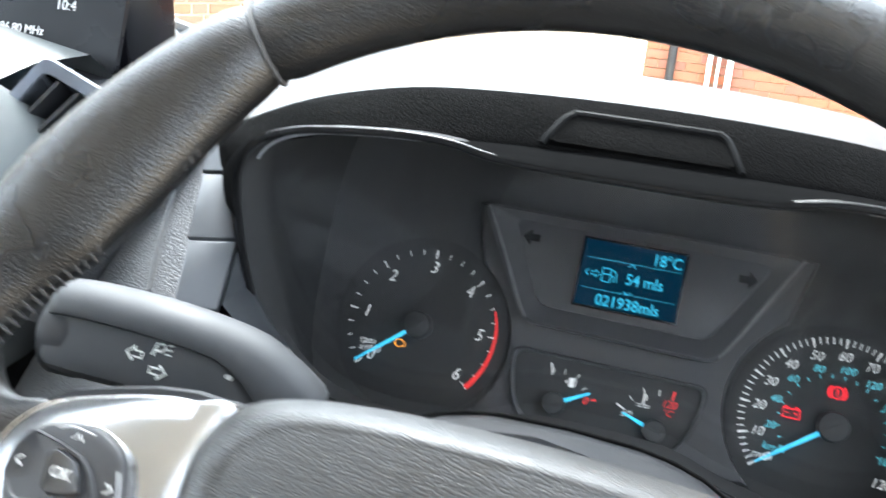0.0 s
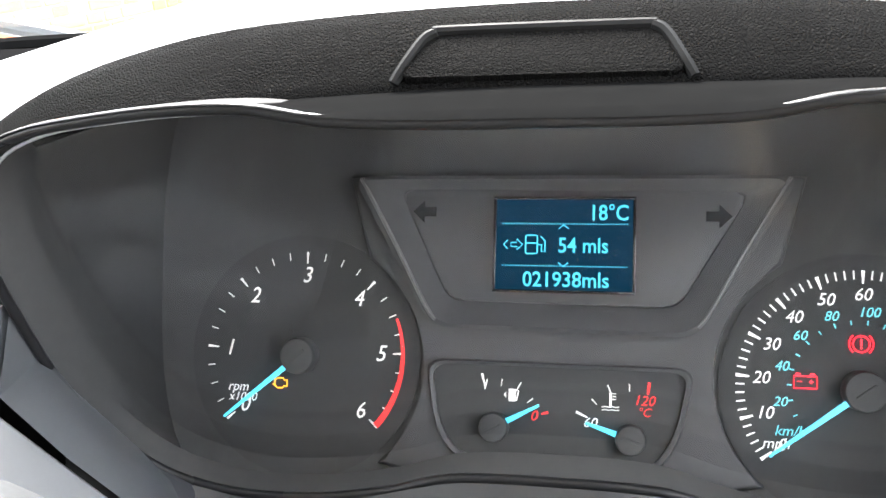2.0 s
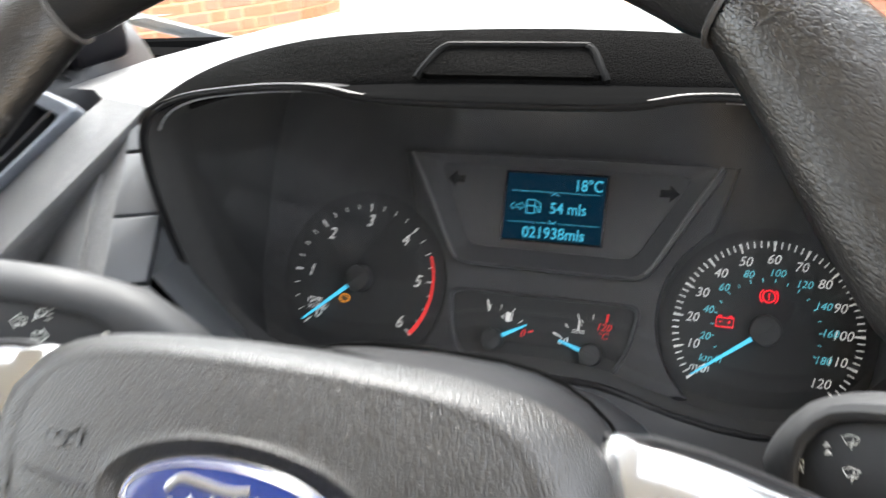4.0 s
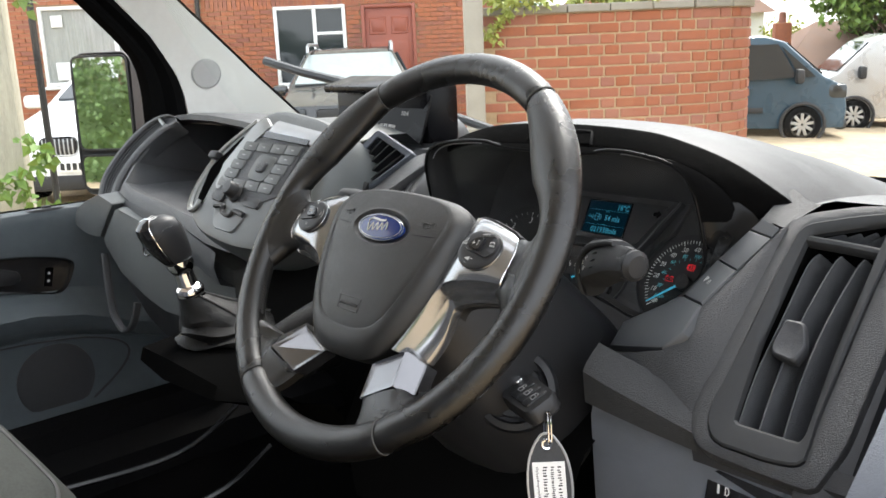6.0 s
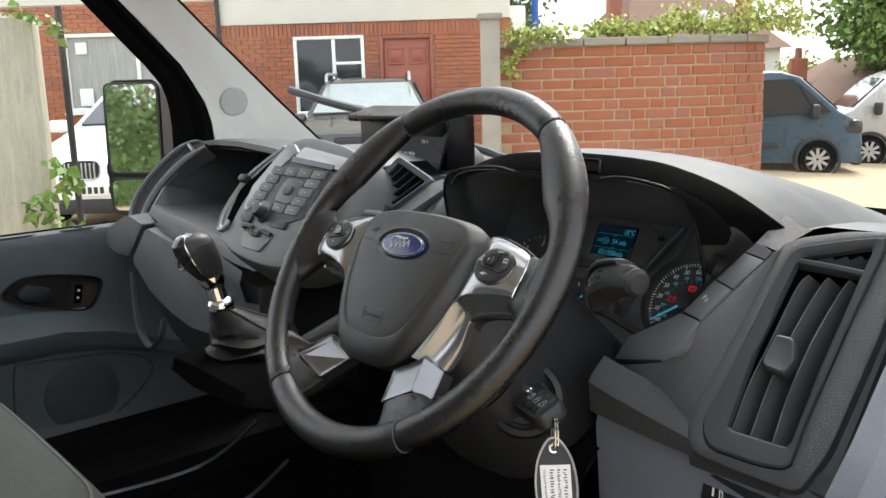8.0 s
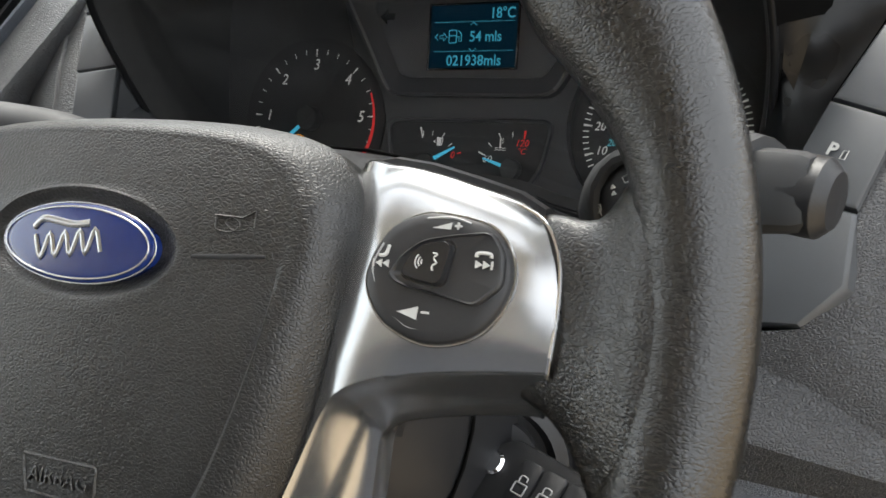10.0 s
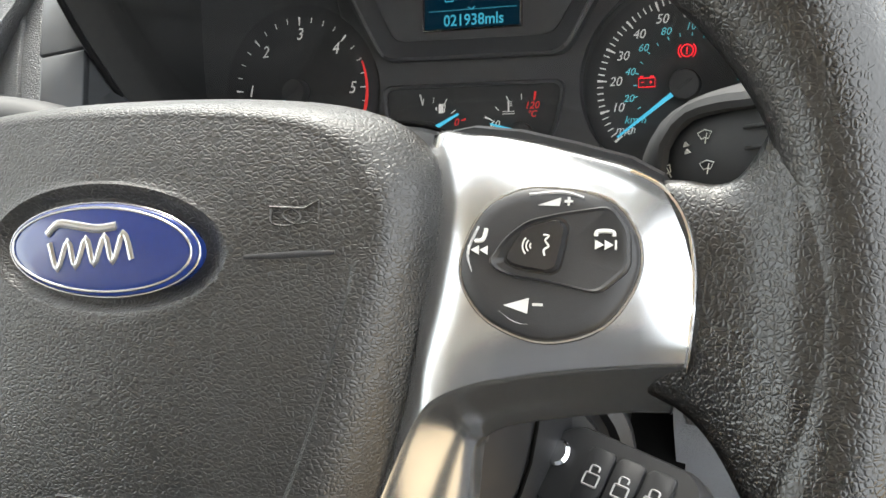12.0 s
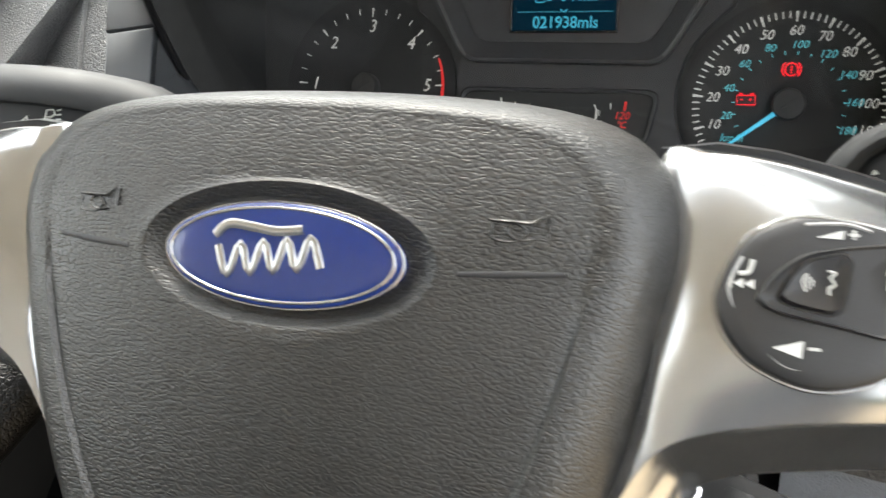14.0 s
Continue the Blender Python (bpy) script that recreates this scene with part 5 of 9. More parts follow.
    loft(bm, [[Vector(p) for p in ring] for ring in (((0.2170, 0.2160, 1.4335), (0.2290, 0.2160, 1.4325), (0.2420, 0.2160, 1.4290)), ((0.2200, 0.2320, 1.4440), (0.2330, 0.2310, 1.4400), (0.2440, 0.2310, 1.4370)), ((0.2240, 0.2560, 1.4560), (0.2420, 0.2500, 1.4480), (0.2540, 0.2480, 1.4460)))], False)
    part("hood_corner", bm, SIDE_GRAIN, d)
    # panel below the instruments
    bm = bmesh.new()
    rings = []
    for k in range(21):
        x = -0.185 + 0.37 * k / 20
        low = min((p for p in lip_line(0.0, 0.0, 4) if p.z < 1.36), key=lambda p: abs(p.x - x))
        rings.append([Vector((x, low.y, low.z)), Vector((x, low.y - 0.012, low.z - 0.010)), Vector((x, 0.17, 1.285)), Vector((x, 0.15, 1.25))])
    loft(bm, rings, False)
    part("lower_shelf", bm, DASH_FINE, d)
    return d


def side_vent():
    v = thing("air_vent", "tall dark dashboard air vent with curved vertical vanes", "air vent")
    m = frame_of((0.2769, 0.1701, 1.3772), (1, 0.01, -0.05), (0, 0.146, 0.160))
    # grained panel round the vent, with a seam against the switch panel
    panel = [(-0.0405, 0.0760), (-0.0425, 0.0514), (-0.0505, 0.0182), (-0.0517, -0.0298), (-0.0491, -0.0785), (-0.0444, -0.1052), (-0.0370, -0.1220), (-0.0250, -0.1290), (0.0151, -0.1300), (0.0620, -0.1290), (0.0700, -0.0911), (0.0690, 0.0157), (0.0640, 0.0900), (0.0560, 0.1085), (0.0117, 0.1010), (-0.0260, 0.0870)]
    rim = rounded([(-0.0262, 0.0735), (0.0117, 0.0891), (0.0453, 0.0996), (0.0468, 0.0831), (0.0455, -0.0013), (0.0475, -0.0875), (0.0515, -0.1150), (0.0277, -0.1203), (-0.0180, -0.1215), (-0.0310, -0.1049), (-0.0290, -0.0336), (-0.0286, 0.0373)], 0.010, 4)
    hole = rounded([(-0.0175, 0.0660), (0.0385, 0.0890), (0.0375, 0.0592), (0.0385, -0.0300), (0.0430, -0.0990), (-0.0093, -0.1010), (-0.0165, -0.0300), (-0.0175, 0.0400)], 0.005, 4)

    def ring_of(poly, n=96):
        """The outline sampled at even angles round the vent's middle."""
        c = Vector((0.010, -0.012))
        out = []
        for k in range(n):
            d = Vector((math.cos(2 * math.pi * k / n), math.sin(2 * math.pi * k / n) * 1.9)).normalized()
            best = 0.0
            for a, b in zip(poly, poly[1:] + poly[:1]):
                a, b = Vector(a) - c, Vector(b) - c
                e = b - a
                det = d.x * -e.y + e.x * d.y
                if abs(det) < 1e-12:
                    continue
                t, u = (a.x * -e.y + e.x * a.y) / det, (d.x * a.y - d.y * a.x) / det
                if t > 0 and -1e-6 <= u <= 1 + 1e-6:
                    best = max(best, t)
            out.append(c + d * best)
        return out
    P, Q, H = ring_of(rounded(panel, 0.008, 3)), ring_of(rim), ring_of(hole)

    def at(poly, z, grow=0.0):
        c = Vector((0.010, -0.012))
        return [m @ Vector((*(p + (p - c).normalized() * grow), z)) for p in poly]
    bm = bmesh.new()
    loft(bm, [at(P, -0.020, 0.001), at(P, -0.004, 0.001), at(P, -0.001), at(P, 0.0, -0.002), at(Q, 0.0012, 0.004), at(Q, 0.0008, 0.0012), at(Q, -0.004, 0.0008)], True, False)
    part("surround", bm, SIDE_GRAIN, v, "grained black surround of the vent")
    bm = bmesh.new()
    mid = [q.lerp(h, 0.5) for q, h in zip(Q, H)]
    loft(bm, [at(Q, -0.004), at(Q, 0.0026), at(Q, 0.0040, -0.0016), at(mid, 0.0038), at(H, 0.0026, 0.002), at(H, 0.0004), at(H, -0.012), at(H, -0.040)], True, False)
    part("frame", bm, STALK, v)
    bm = bmesh.new()
    loft(bm, [at(H, -0.004, -0.0004), at(H, -0.038, -0.0004), at(H, -0.038, -0.012), at([Vector((0.010, -0.012)) + (h - Vector((0.010, -0.012))) * 0.05 for h in H], -0.038)], True, False)
    part("duct", bm, RUBBER_AND_SHADE, v, "black duct behind the vanes")
    bm = bmesh.new()
    loft(bm, [[m @ Vector((x, y, z)) for y, z in ((0.0655 + k, -0.008), (0.0655 + k, 0.0012), (0.0635 + k, 0.0024), (0.0605 + k, 0.0020), (0.0590 + k, 0.0), (0.0590 + k, -0.008))] for x, k in ((-0.0195, 0.0), (0.010, 0.0005), (0.0385, 0.0))])
    part("crossbar", bm, STALK, v)
    for line in (((-0.0054, 0.0530), (-0.0103, 0.0395), (-0.0108, -0.0150), (-0.0111, -0.0604), (-0.0072, -0.1005)), ((0.0112, 0.0545), (0.0077, 0.0421), (0.0038, -0.0052), (0.0048, -0.0552), (0.0092, -0.1018)), ((0.0290, 0.0558), (0.0258, 0.0436), (0.0216, -0.0058), (0.0226, -0.0549), (0.0280, -0.1020))):
        bm = bmesh.new()
        pts = smooth_line([(x, y, -0.0035) for x, y in line], 5)
        rings = []
        for p in pts:
            rings.append([m @ (p + Vector(o)) for o in ((-0.0011, 0, -0.001), (-0.0006, 0, 0.0005), (0.0006, 0, 0.0005), (0.0011, 0, -0.001), (0.0090, 0.002, -0.026), (0.0068, 0.002, -0.026))])
        loft(bm, rings)
        part("vane", bm, MIDGREY, v)
    for i in range(5):
        bm = bmesh.new()
        x = -0.0110 + 0.0112 * i
        rings = [[m @ Vector((x + t * 0.017 + a, 0.0655 + t * (0.0085 + 0.0032 * i), z)) for a, z in ((-0.0012, -0.004), (0.0, -0.0028), (0.0012, -0.004), (0.004, -0.020), (0.002, -0.020))] for t in (0.0, 0.5, 1.0)]
        loft(bm, rings)
        part("upper_vane", bm, MIDGREY, v)
    bm = bmesh.new()
    tab = [(p[0], p[1]) for p in rounded([(-0.0065, -0.0345), (-0.0050, -0.0105), (0.0105, -0.0100), (0.0190, -0.0300), (0.0150, -0.0440), (-0.0040, -0.0420)], 0.0035)]
    loft(bm, [[m @ Vector((0.006 + (x - 0.006) * k, -0.028 + (y + 0.028) * k, z)) for x, y in tab] for k, z in ((0.85, -0.010), (1.0, -0.002), (1.0, 0.0035), (0.96, 0.0052), (0.86, 0.0062), (0.6, 0.0052), (0.2, 0.0050))])
    part("slider", bm, DASH, v, "square slider tab")
    return v


def end_panel():
    e = thing("dash_end_panel", "dark grained end panel of the dashboard beside the door", "trim panel")
    bm = bmesh.new()
    rings = []
    for y, z in ((0.270, 1.452), (0.250, 1.449), (0.1800, 1.3730), (0.1050, 1.2900), (0.0900, 1.2720), (0.088, 1.262)):
        rings.append([Vector((0.318, y, z)), Vector((0.336, y - 0.001, z - 0.001)), Vector((0.350, y + 0.004, z - 0.004)), Vector((0.357, y + 0.03, z - 0.02)), Vector((0.358, y + 0.2, z - 0.03))])
    loft(bm, rings, False)
    part("outer_panel", bm, DASH, e)
    bm = bmesh.new()
    tube(bm, [(0.3175, y - 0.0005, z + 0.0005) for y, z in ((0.250, 1.449), (0.180, 1.373), (0.105, 1.290), (0.090, 1.272))], 0.0012, 5)
    part("panel_gap", bm, RUBBER_AND_SHADE, e)
    bm2 = bmesh.new()
    rings = []
    for x in (0.232, 0.318, 0.345, 0.357):
        rings.append([Vector((x, 0.104, 1.290)), Vector((x, 0.095, 1.278)), Vector((x, 0.099, 1.262)), Vector((x, 0.13, 1.255))])
    loft(bm2, rings, False)
    part("lower_edge", bm2, DASH, e)


dashboard()
side_vent()
end_panel()


# ---- centre stack, passenger dash, controls ----
def poly_panel(bm, pts, back, m=None):
    """A curved-edge panel from a list of 3D points, given thickness along back."""
    q = [Vector(p) for p in pts]
    loft(bm, [[p + Vector(back) for p in q], q])


def passenger_dash():
    d = thing("passenger_dash", "dark dashboard half with an open storage shelf and grey lower panel", "dashboard")
    # upper pad with rolled front
    bm = bmesh.new()
    rings = []
    for x, y, z in ((-0.60, 0.30, 1.452), (-0.70, 0.305, 1.462), (-0.82, 0.318, 1.470), (-0.95, 0.328, 1.475), (-1.06, 0.335, 1.474), (-1.15, 0.335, 1.466), (-1.215, 0.33, 1.45), (-1.245, 0.32, 1.42)):
        w = ws_at(x)
        a = Vector((x, y, z))
        ring = [a + Vector((0, 0.012, -0.018)), a + Vector((0, -0.002, -0.010)), a]
        for t in (0.06, 0.25, 0.5, 0.8, 1.0):
            p = a.lerp(w, t)
            p.z = z + (w.z - z) * t ** 1.6 + 0.004 * math.sin(math.pi * min(1, t * 2.5))
            ring.append(p)
        rings.append(ring)
    loft(bm, rings, False)
    part("top_pad", bm, TOP_PAD, d)
    # shelf: bottom lip, back and floor
    bm = bmesh.new()
    rings = []
    for x, yl, zl in ((-0.585, 0.150, 1.318), (-0.66, 0.150, 1.322), (-0.76, 0.165, 1.330), (-0.90, 0.178, 1.337), (-1.02, 0.186, 1.343), (-1.10, 0.200, 1.352), (-1.13, 0.24, 1.385), (-1.12, 0.31, 1.452)):
        rings.append([Vector((x, 0.325, 1.458)), Vector((x, 0.46, 1.436)), Vector((x, 0.47, 1.37)), Vector((x + 0.02, 0.43, min(1.335, zl + 0.03))), Vector((x, yl + 0.03, zl - 0.008)), Vector((x, yl + 0.008, zl)), Vector((x, yl, zl - 0.005)), Vector((x, yl - 0.006, zl - 0.018))])
    loft(bm, rings, False)
    for rg in (rings[0], rings[-1]):
        bm.faces.new([bm.verts.new(p) for p in rg[:6]])
    part("storage_shelf", bm, MIDGREY, d, "open storage shelf with a sloping lip")
    # dark front band under the lip
    bm = bmesh.new()
    rings = []
    for x, y, z in ((-0.60, 0.130, 1.300), (-0.76, 0.158, 1.312), (-0.90, 0.172, 1.319), (-1.02, 0.180, 1.325), (-1.115, 0.188, 1.328)):
        rings.append([Vector((x, y, z)), Vector((x, y - 0.006, z - 0.02)), Vector((x, y + 0.002, z - 0.05)), Vector((x, y + 0.03, z - 0.06))])
    loft(bm, rings, False)
    part("front_band", bm, MIDGREY, d)
    # grey lower panels, cut on the slant
    fm = frame_of((0, 0.158, 0), (1, 0, 0), (0, 0, 1))
    bm = bmesh.new()
    prism(bm, rounded([(-1.262, 1.258), (-1.240, 1.292), (-1.180, 1.318), (-1.110, 1.336), (-1.043, 1.3235), (-1.130, 1.2455), (-1.200, 1.244)], 0.008), -0.05, 0.002, fm, 0.004, 0.003)
    part("end_cap", bm, PANEL_GREY, d, "grey end cap of the dashboard")
    bm = bmesh.new()
    prism(bm, rounded([(-1.041, 1.3185), (-1.126, 1.2415), (-1.050, 1.189), (-0.955, 1.160), (-0.869, 1.145), (-0.777, 1.150), (-0.69, 1.160), (-0.60, 1.165), (-0.60, 1.268), (-0.70, 1.282), (-0.827, 1.298), (-0.944, 1.307)], 0.008), -0.10, 0.0, fm, 0.006, 0.005)
    part("glove_panel", bm, PANEL_GREY, d, "grey slanted glovebox panel")
    bm = bmesh.new()
    prism(bm, rounded([(-1.115, 1.225), (-1.060, 1.150), (-1.0, 1.110), (-0.93, 1.085), (-0.70, 1.065), (-0.60, 1.062), (-0.60, 1.20), (-0.85, 1.20)], 0.008), -0.18, -0.02, fm, 0.006, 0.005)
    part("lower_panel", bm, DASH_FINE, d, "dark panel under the glovebox")
    bm = bmesh.new()
    tube(bm, smooth_line([(-1.125, 0.160, 1.215), (-1.101, 0.150, 1.151), (-1.080, 0.146, 1.104), (-1.035, 0.145, 1.080), (-0.993, 0.147, 1.102), (-0.982, 0.156, 1.144)], 5), 0.008, 8, False, None, 0.6)
    part("grab_handle", bm, MIDGREY, d, "grey looped grab handle")
    # passenger side air vent, bent round the end of the shelf
    v = thing("air_vent", "slim curved dark air vent at the passenger end of the dashboard", "air vent")
    m = frame_of((-1.140, 0.250, 1.392), (1, 0.12, -0.05), (0.45, 0.8, 0.9))
    outer = smooth_line([(x, y, 0) for x, y in ((-0.040, -0.1080), (-0.0700, -0.0627), (-0.0740, -0.0202), (-0.0590, 0.0351), (-0.0258, 0.0824), (0.0198, 0.1041), (0.0600, 0.1010))], 4)
    inner = smooth_line([(x, y, 0) for x, y in ((0.0164, -0.1010), (0.0, -0.0662), (-0.0020, -0.0248), (0.0110, 0.0190), (0.0376, 0.0602), (0.0640, 0.0801), (0.0746, 0.0893))], 4)
    n = len(outer)
    bm = bmesh.new()
    rings = []
    for k in range(n):
        a, b, f = outer[k], inner[k], k / (n - 1)
        shut = 0.0 if 0.06 < f < 0.93 else 1.0
        ring = []
        for t, z in ((-0.06, -0.03), (0.0, 0.0), (0.06, 0.004), (0.16, 0.004), (0.22, 0.0 + 0.003 * shut), (0.23, -0.025 + 0.028 * shut), (0.70, -0.025 + 0.028 * shut), (0.71, 0.0 + 0.003 * shut), (0.78, 0.004), (0.94, 0.004), (1.02, 0.0), (1.06, -0.03)):
            ring.append(m @ (a.lerp(b, t) + Vector((0, 0, z))))
        rings.append(ring)
    loft(bm, rings, False)
    part("frame", bm, MIDGREY, v)
    for t in (0.32, 0.44, 0.56):
        bm = bmesh.new()
        tube(bm, [m @ (outer[k].lerp(inner[k], t) + Vector((0, 0, -0.006))) for k in range(2, n - 2)], 0.0022, 6, False, None, 2.4, m.col[2].to_3d())
        part("vane", bm, DASH_FINE, v)
    bm = bmesh.new()
    k = int(n * 0.72)
    tube(bm, [m @ (outer[k].lerp(inner[k], t) + Vector((0, 0, 0.0))) for t in (0.2, 0.45, 0.72)], 0.004, 8)
    part("crossbar", bm, TRIM_SILVER, v)
    return d


STACK = frame_of((-0.485, 0.12, 1.40), (1, 0, 0), (0, 0.6, 0.8))


def centre_stack():
    c = thing("centre_stack", "grey centre console stack with radio keypad and silver trim", "radio console")
    S = STACK
    body = smooth_line([(-0.035, 0.128, 0), (-0.108, 0.062, 0), (-0.124, 0.0, 0), (-0.112, -0.038, 0), (-0.07, -0.060, 0), (-0.02, -0.070, 0), (0.06, -0.074, 0), (0.14, -0.062, 0), (0.175, -0.02, 0), (0.165, 0.05, 0), (0.14, 0.108, 0), (0.06, 0.128, 0)], 5, True)
    body = [(p.x, p.y) for p in body]
    bm = bmesh.new()
    rings = [[S @ Vector((x * k + 0.02 * (1 - k), y * k + 0.02 * (1 - k), z)) for x, y in body] for k, z in ((1.04, -0.10), (1.03, -0.02), (1.0, -0.003), (0.97, 0.003), (0.9, 0.006), (0.5, 0.010), (0.1, 0.011))]
    loft(bm, rings)
    part("body", bm, STACK_GREY, c)
    # silver top band with the slot
    bm = bmesh.new()
    prism(bm, rounded([(-0.002, 0.086), (0.132, 0.079), (0.140, 0.098), (0.01, 0.112)], 0.006), 0.004, 0.012, S, 0.002, 0.002)
    part("top_band", bm, SILVER, c, "silver band above the slot")
    bm = bmesh.new()
    prism(bm, rounded([(0.0, 0.084), (0.112, 0.078), (0.112, 0.0855), (0.0, 0.093)], 0.002), 0.008, 0.0135, S)
    part("disc_slot", bm, GLOSS_BLACK, c)
    # keypad plate and keys
    bm = bmesh.new()
    prism(bm, rounded([(-0.026, 0.083), (0.105, 0.076), (0.105, 0.004), (0.062, -0.014), (-0.052, -0.012), (-0.056, 0.006)], 0.006), 0.004, 0.0115, S, 0.002, 0.001)
    part("keypad", bm, DASH, c, "dark keypad plate")
    for col in range(4):
        for row in range(5):
            if 1 <= col <= 2 and 1 <= row <= 3:
                continue
            x = -0.034 + 0.0355 * col + 0.0045 * row - 0.004
            y = 0.0105 + 0.0145 * row
            bm = bmesh.new()
            wd = 0.0170
            prism(bm, rounded([(x - wd, y - 0.0064), (x + wd, y - 0.0070), (x + wd, y + 0.0064), (x - wd, y + 0.0070)], 0.002), 0.010, 0.0132, S, 0.0007, 0.0006)
            k = part("key", bm, KEY_GREY, c)
            bm = bmesh.new()
            box(bm, (x, y, 0.0135), (0.007, 0.0014, 0.0002), 0, S)
            part("key_print", bm, GREY_PRINT, k)
    bm = bmesh.new()
    prism(bm, rounded([(0.008, 0.020), (0.058, 0.017), (0.064, 0.056), (0.014, 0.060)], 0.012), 0.010, 0.0136, S, 0.001, 0.001)
    part("menu_pad", bm, KEY_GREY, c)
    bm = bmesh.new()
    prism(bm, rounded([(0.026, 0.031), (0.046, 0.030), (0.048, 0.046), (0.028, 0.047)], 0.005), 0.014, 0.0175, S, 0.0015, 0.001)
    part("menu_key", bm, MIDGREY, c)
    bm = bmesh.new()
    lathe(bm, [(0.0, 0.010), (0.0140, 0.010), (0.0140, 0.013), (0.0105, 0.016), (0.0100, 0.027), (0.0088, 0.029), (0.0, 0.0295)], S @ pose(0.0035, -0.002, 0), 28)
    part("volume_knob", bm, BUTTON, c, "round black volume knob")
    for x0, x1 in ((-0.052, -0.02), (0.03, 0.074)):
        bm = bmesh.new()
        prism(bm, rounded([(x0, -0.018), (x1, -0.020), (x1, -0.006), (x0, -0.004)], 0.004), 0.008, 0.014, S, 0.0015, 0.001)
        part("key", bm, BUTTON, c)
    bm = bmesh.new()
    prism(bm, rounded([(-0.038, -0.024), (0.052, -0.030), (0.038, -0.058), (-0.016, -0.056)], 0.006), 0.004, 0.0105, S, 0.002, 0.001)
    part("lower_lid", bm, KEYPAD, c, "grey lid below the radio")
    bm = bmesh.new()
    tube(bm, smooth_line([(-0.034, -0.026, 0.0115), (-0.012, -0.024, 0.012), (-0.006, -0.033, 0.012), (0.016, -0.035, 0.012), (0.022, -0.028, 0.012), (0.048, -0.031, 0.0115)], 4), 0.0035, 8, False, S)
    part("lid_clip", bm, BUTTON, c)
    # silver wedge beside the keypad
    bm = bmesh.new()
    prism(bm, rounded([(-0.0225, 0.118), (0.004, 0.104), (-0.0230, 0.0700), (-0.0420, 0.0280), (-0.0440, -0.0038), (-0.0600, -0.0014), (-0.0696, 0.037), (-0.0562, 0.068), (-0.0393, 0.1041)], 0.005), 0.002, 0.0125, S, 0.002, 0.002)
    part("side_trim", bm, TRIM_SILVER, c, "silver wedge beside the keypad")
    # left slit vent with silver surround
    bm = bmesh.new()
    tube(bm, smooth_line([(-0.050, 0.112, 0.004), (-0.108, 0.056, 0.004), (-0.122, -0.005, 0.004), (-0.108, -0.036, 0.005), (-0.088, -0.034, 0.008), (-0.084, -0.022, 0.009)], 5), 0.0045, 8, False, S)
    part("silver_trim", bm, TRIM_SILVER, c, "curved silver trim strip")
    bm = bmesh.new()
    prism(bm, rounded([(-0.060, 0.085), (-0.048, 0.078), (-0.076, 0.018), (-0.078, -0.028), (-0.094, -0.026), (-0.105, 0.030)], 0.006), 0.002, 0.0085, S)
    part("slit_vent", bm, RUBBER_AND_SHADE, c)
    bm = bmesh.new()
    box(bm, (-0.103, 0.048, 0.012), (0.022, 0.012, 0.012), 0.003, S)
    part("vent_tab", bm, DASH_FINE, c)
    # display hood on top
    h = thing("display_unit", "black display unit with a deep hood on the dash top", "display")
    bm = bmesh.new()
    rings = []
    for y, wdt, zt in ((0.245, 0.095, 1.448), (0.30, 0.110, 1.452), (0.352, 0.118, 1.456), (0.362, 0.122, 1.505), (0.44, 0.105, 1.490), (0.50, 0.06, 1.44)):
        cx = -0.490
        ring = []
        for a in range(0, 181, 12):
            ca, sa = math.cos(radians(a)), math.sin(radians(a))
            ring.append(Vector((cx + wdt * math.copysign(abs(ca) ** 0.6, ca), y + 0.02 * (1 - sa), 1.42 + (zt - 1.42) * sa ** 0.5)))
        rings.append(ring)
    loft(bm, rings, False)
    part("pod", bm, TOP_PAD, h, "dark pod round the display")
    bm = bmesh.new()
    box(bm, (-0.476, 0.386, 1.492), (0.220, 0.062, 0.084), 0.008)
    box(bm, (0, 0, 0), (0.222, 0.060, 0.012), 0.004, frame_of((-0.476, 0.362, 1.533), (1, 0, 0), (0, 0.97, 0.22)))
    part("hood", bm, SCREEN, h, "black screen hood")
    sm = frame_of((-0.470, 0.350, 1.487), (1, 0, 0), (0, 0.35, 0.94))
    bm = bmesh.new()
    prism(bm, rounded([(-0.105, -0.036), (0.105, -0.036), (0.105, 0.036), (-0.105, 0.036)], 0.004), -0.004, 0.0, sm)
    sc = part("screen", bm, SCREEN, h, "dark radio screen with small white text")
    text("screen_text", "10:4", 0.010, WHITE_PRINT, sm @ pose(0.058, 0.006, 0.0004), sc)
    text("screen_text", "96.80 MHz", 0.0085, WHITE_PRINT, sm @ pose(0.024, -0.014, 0.0004), sc)
    text("screen_text", "Preset 7", 0.0075, LCD_TEXT, sm @ pose(0.020, -0.0245, 0.0004), sc)
    bm = bmesh.new()
    box(bm, (-0.01, -0.033, 0.0004), (0.10, 0.006, 0.0002), 0, sm)
    part("screen_bar", bm, LCD_BACK, sc)
    # silver shoulder between stack and pad
    bm = bmesh.new()
    rings = []
    for x, y, z in ((-0.615, 0.215, 1.448), (-0.55, 0.205, 1.478), (-0.475, 0.200, 1.488), (-0.42, 0.205, 1.482), (-0.365, 0.225, 1.466)):
        rings.append([Vector((x, y - 0.012, z - 0.022)), Vector((x, y - 0.004, z - 0.006)), Vector((x, y + 0.004, z)), Vector((x, y + 0.04, z + 0.006)), Vector((x, y + 0.09, z + 0.004)), Vector((x, y + 0.12, z - 0.02))])
    loft(bm, rings, False)
    part("shoulder", bm, STACK_GREY, c, "grey moulded shoulder")
    return c


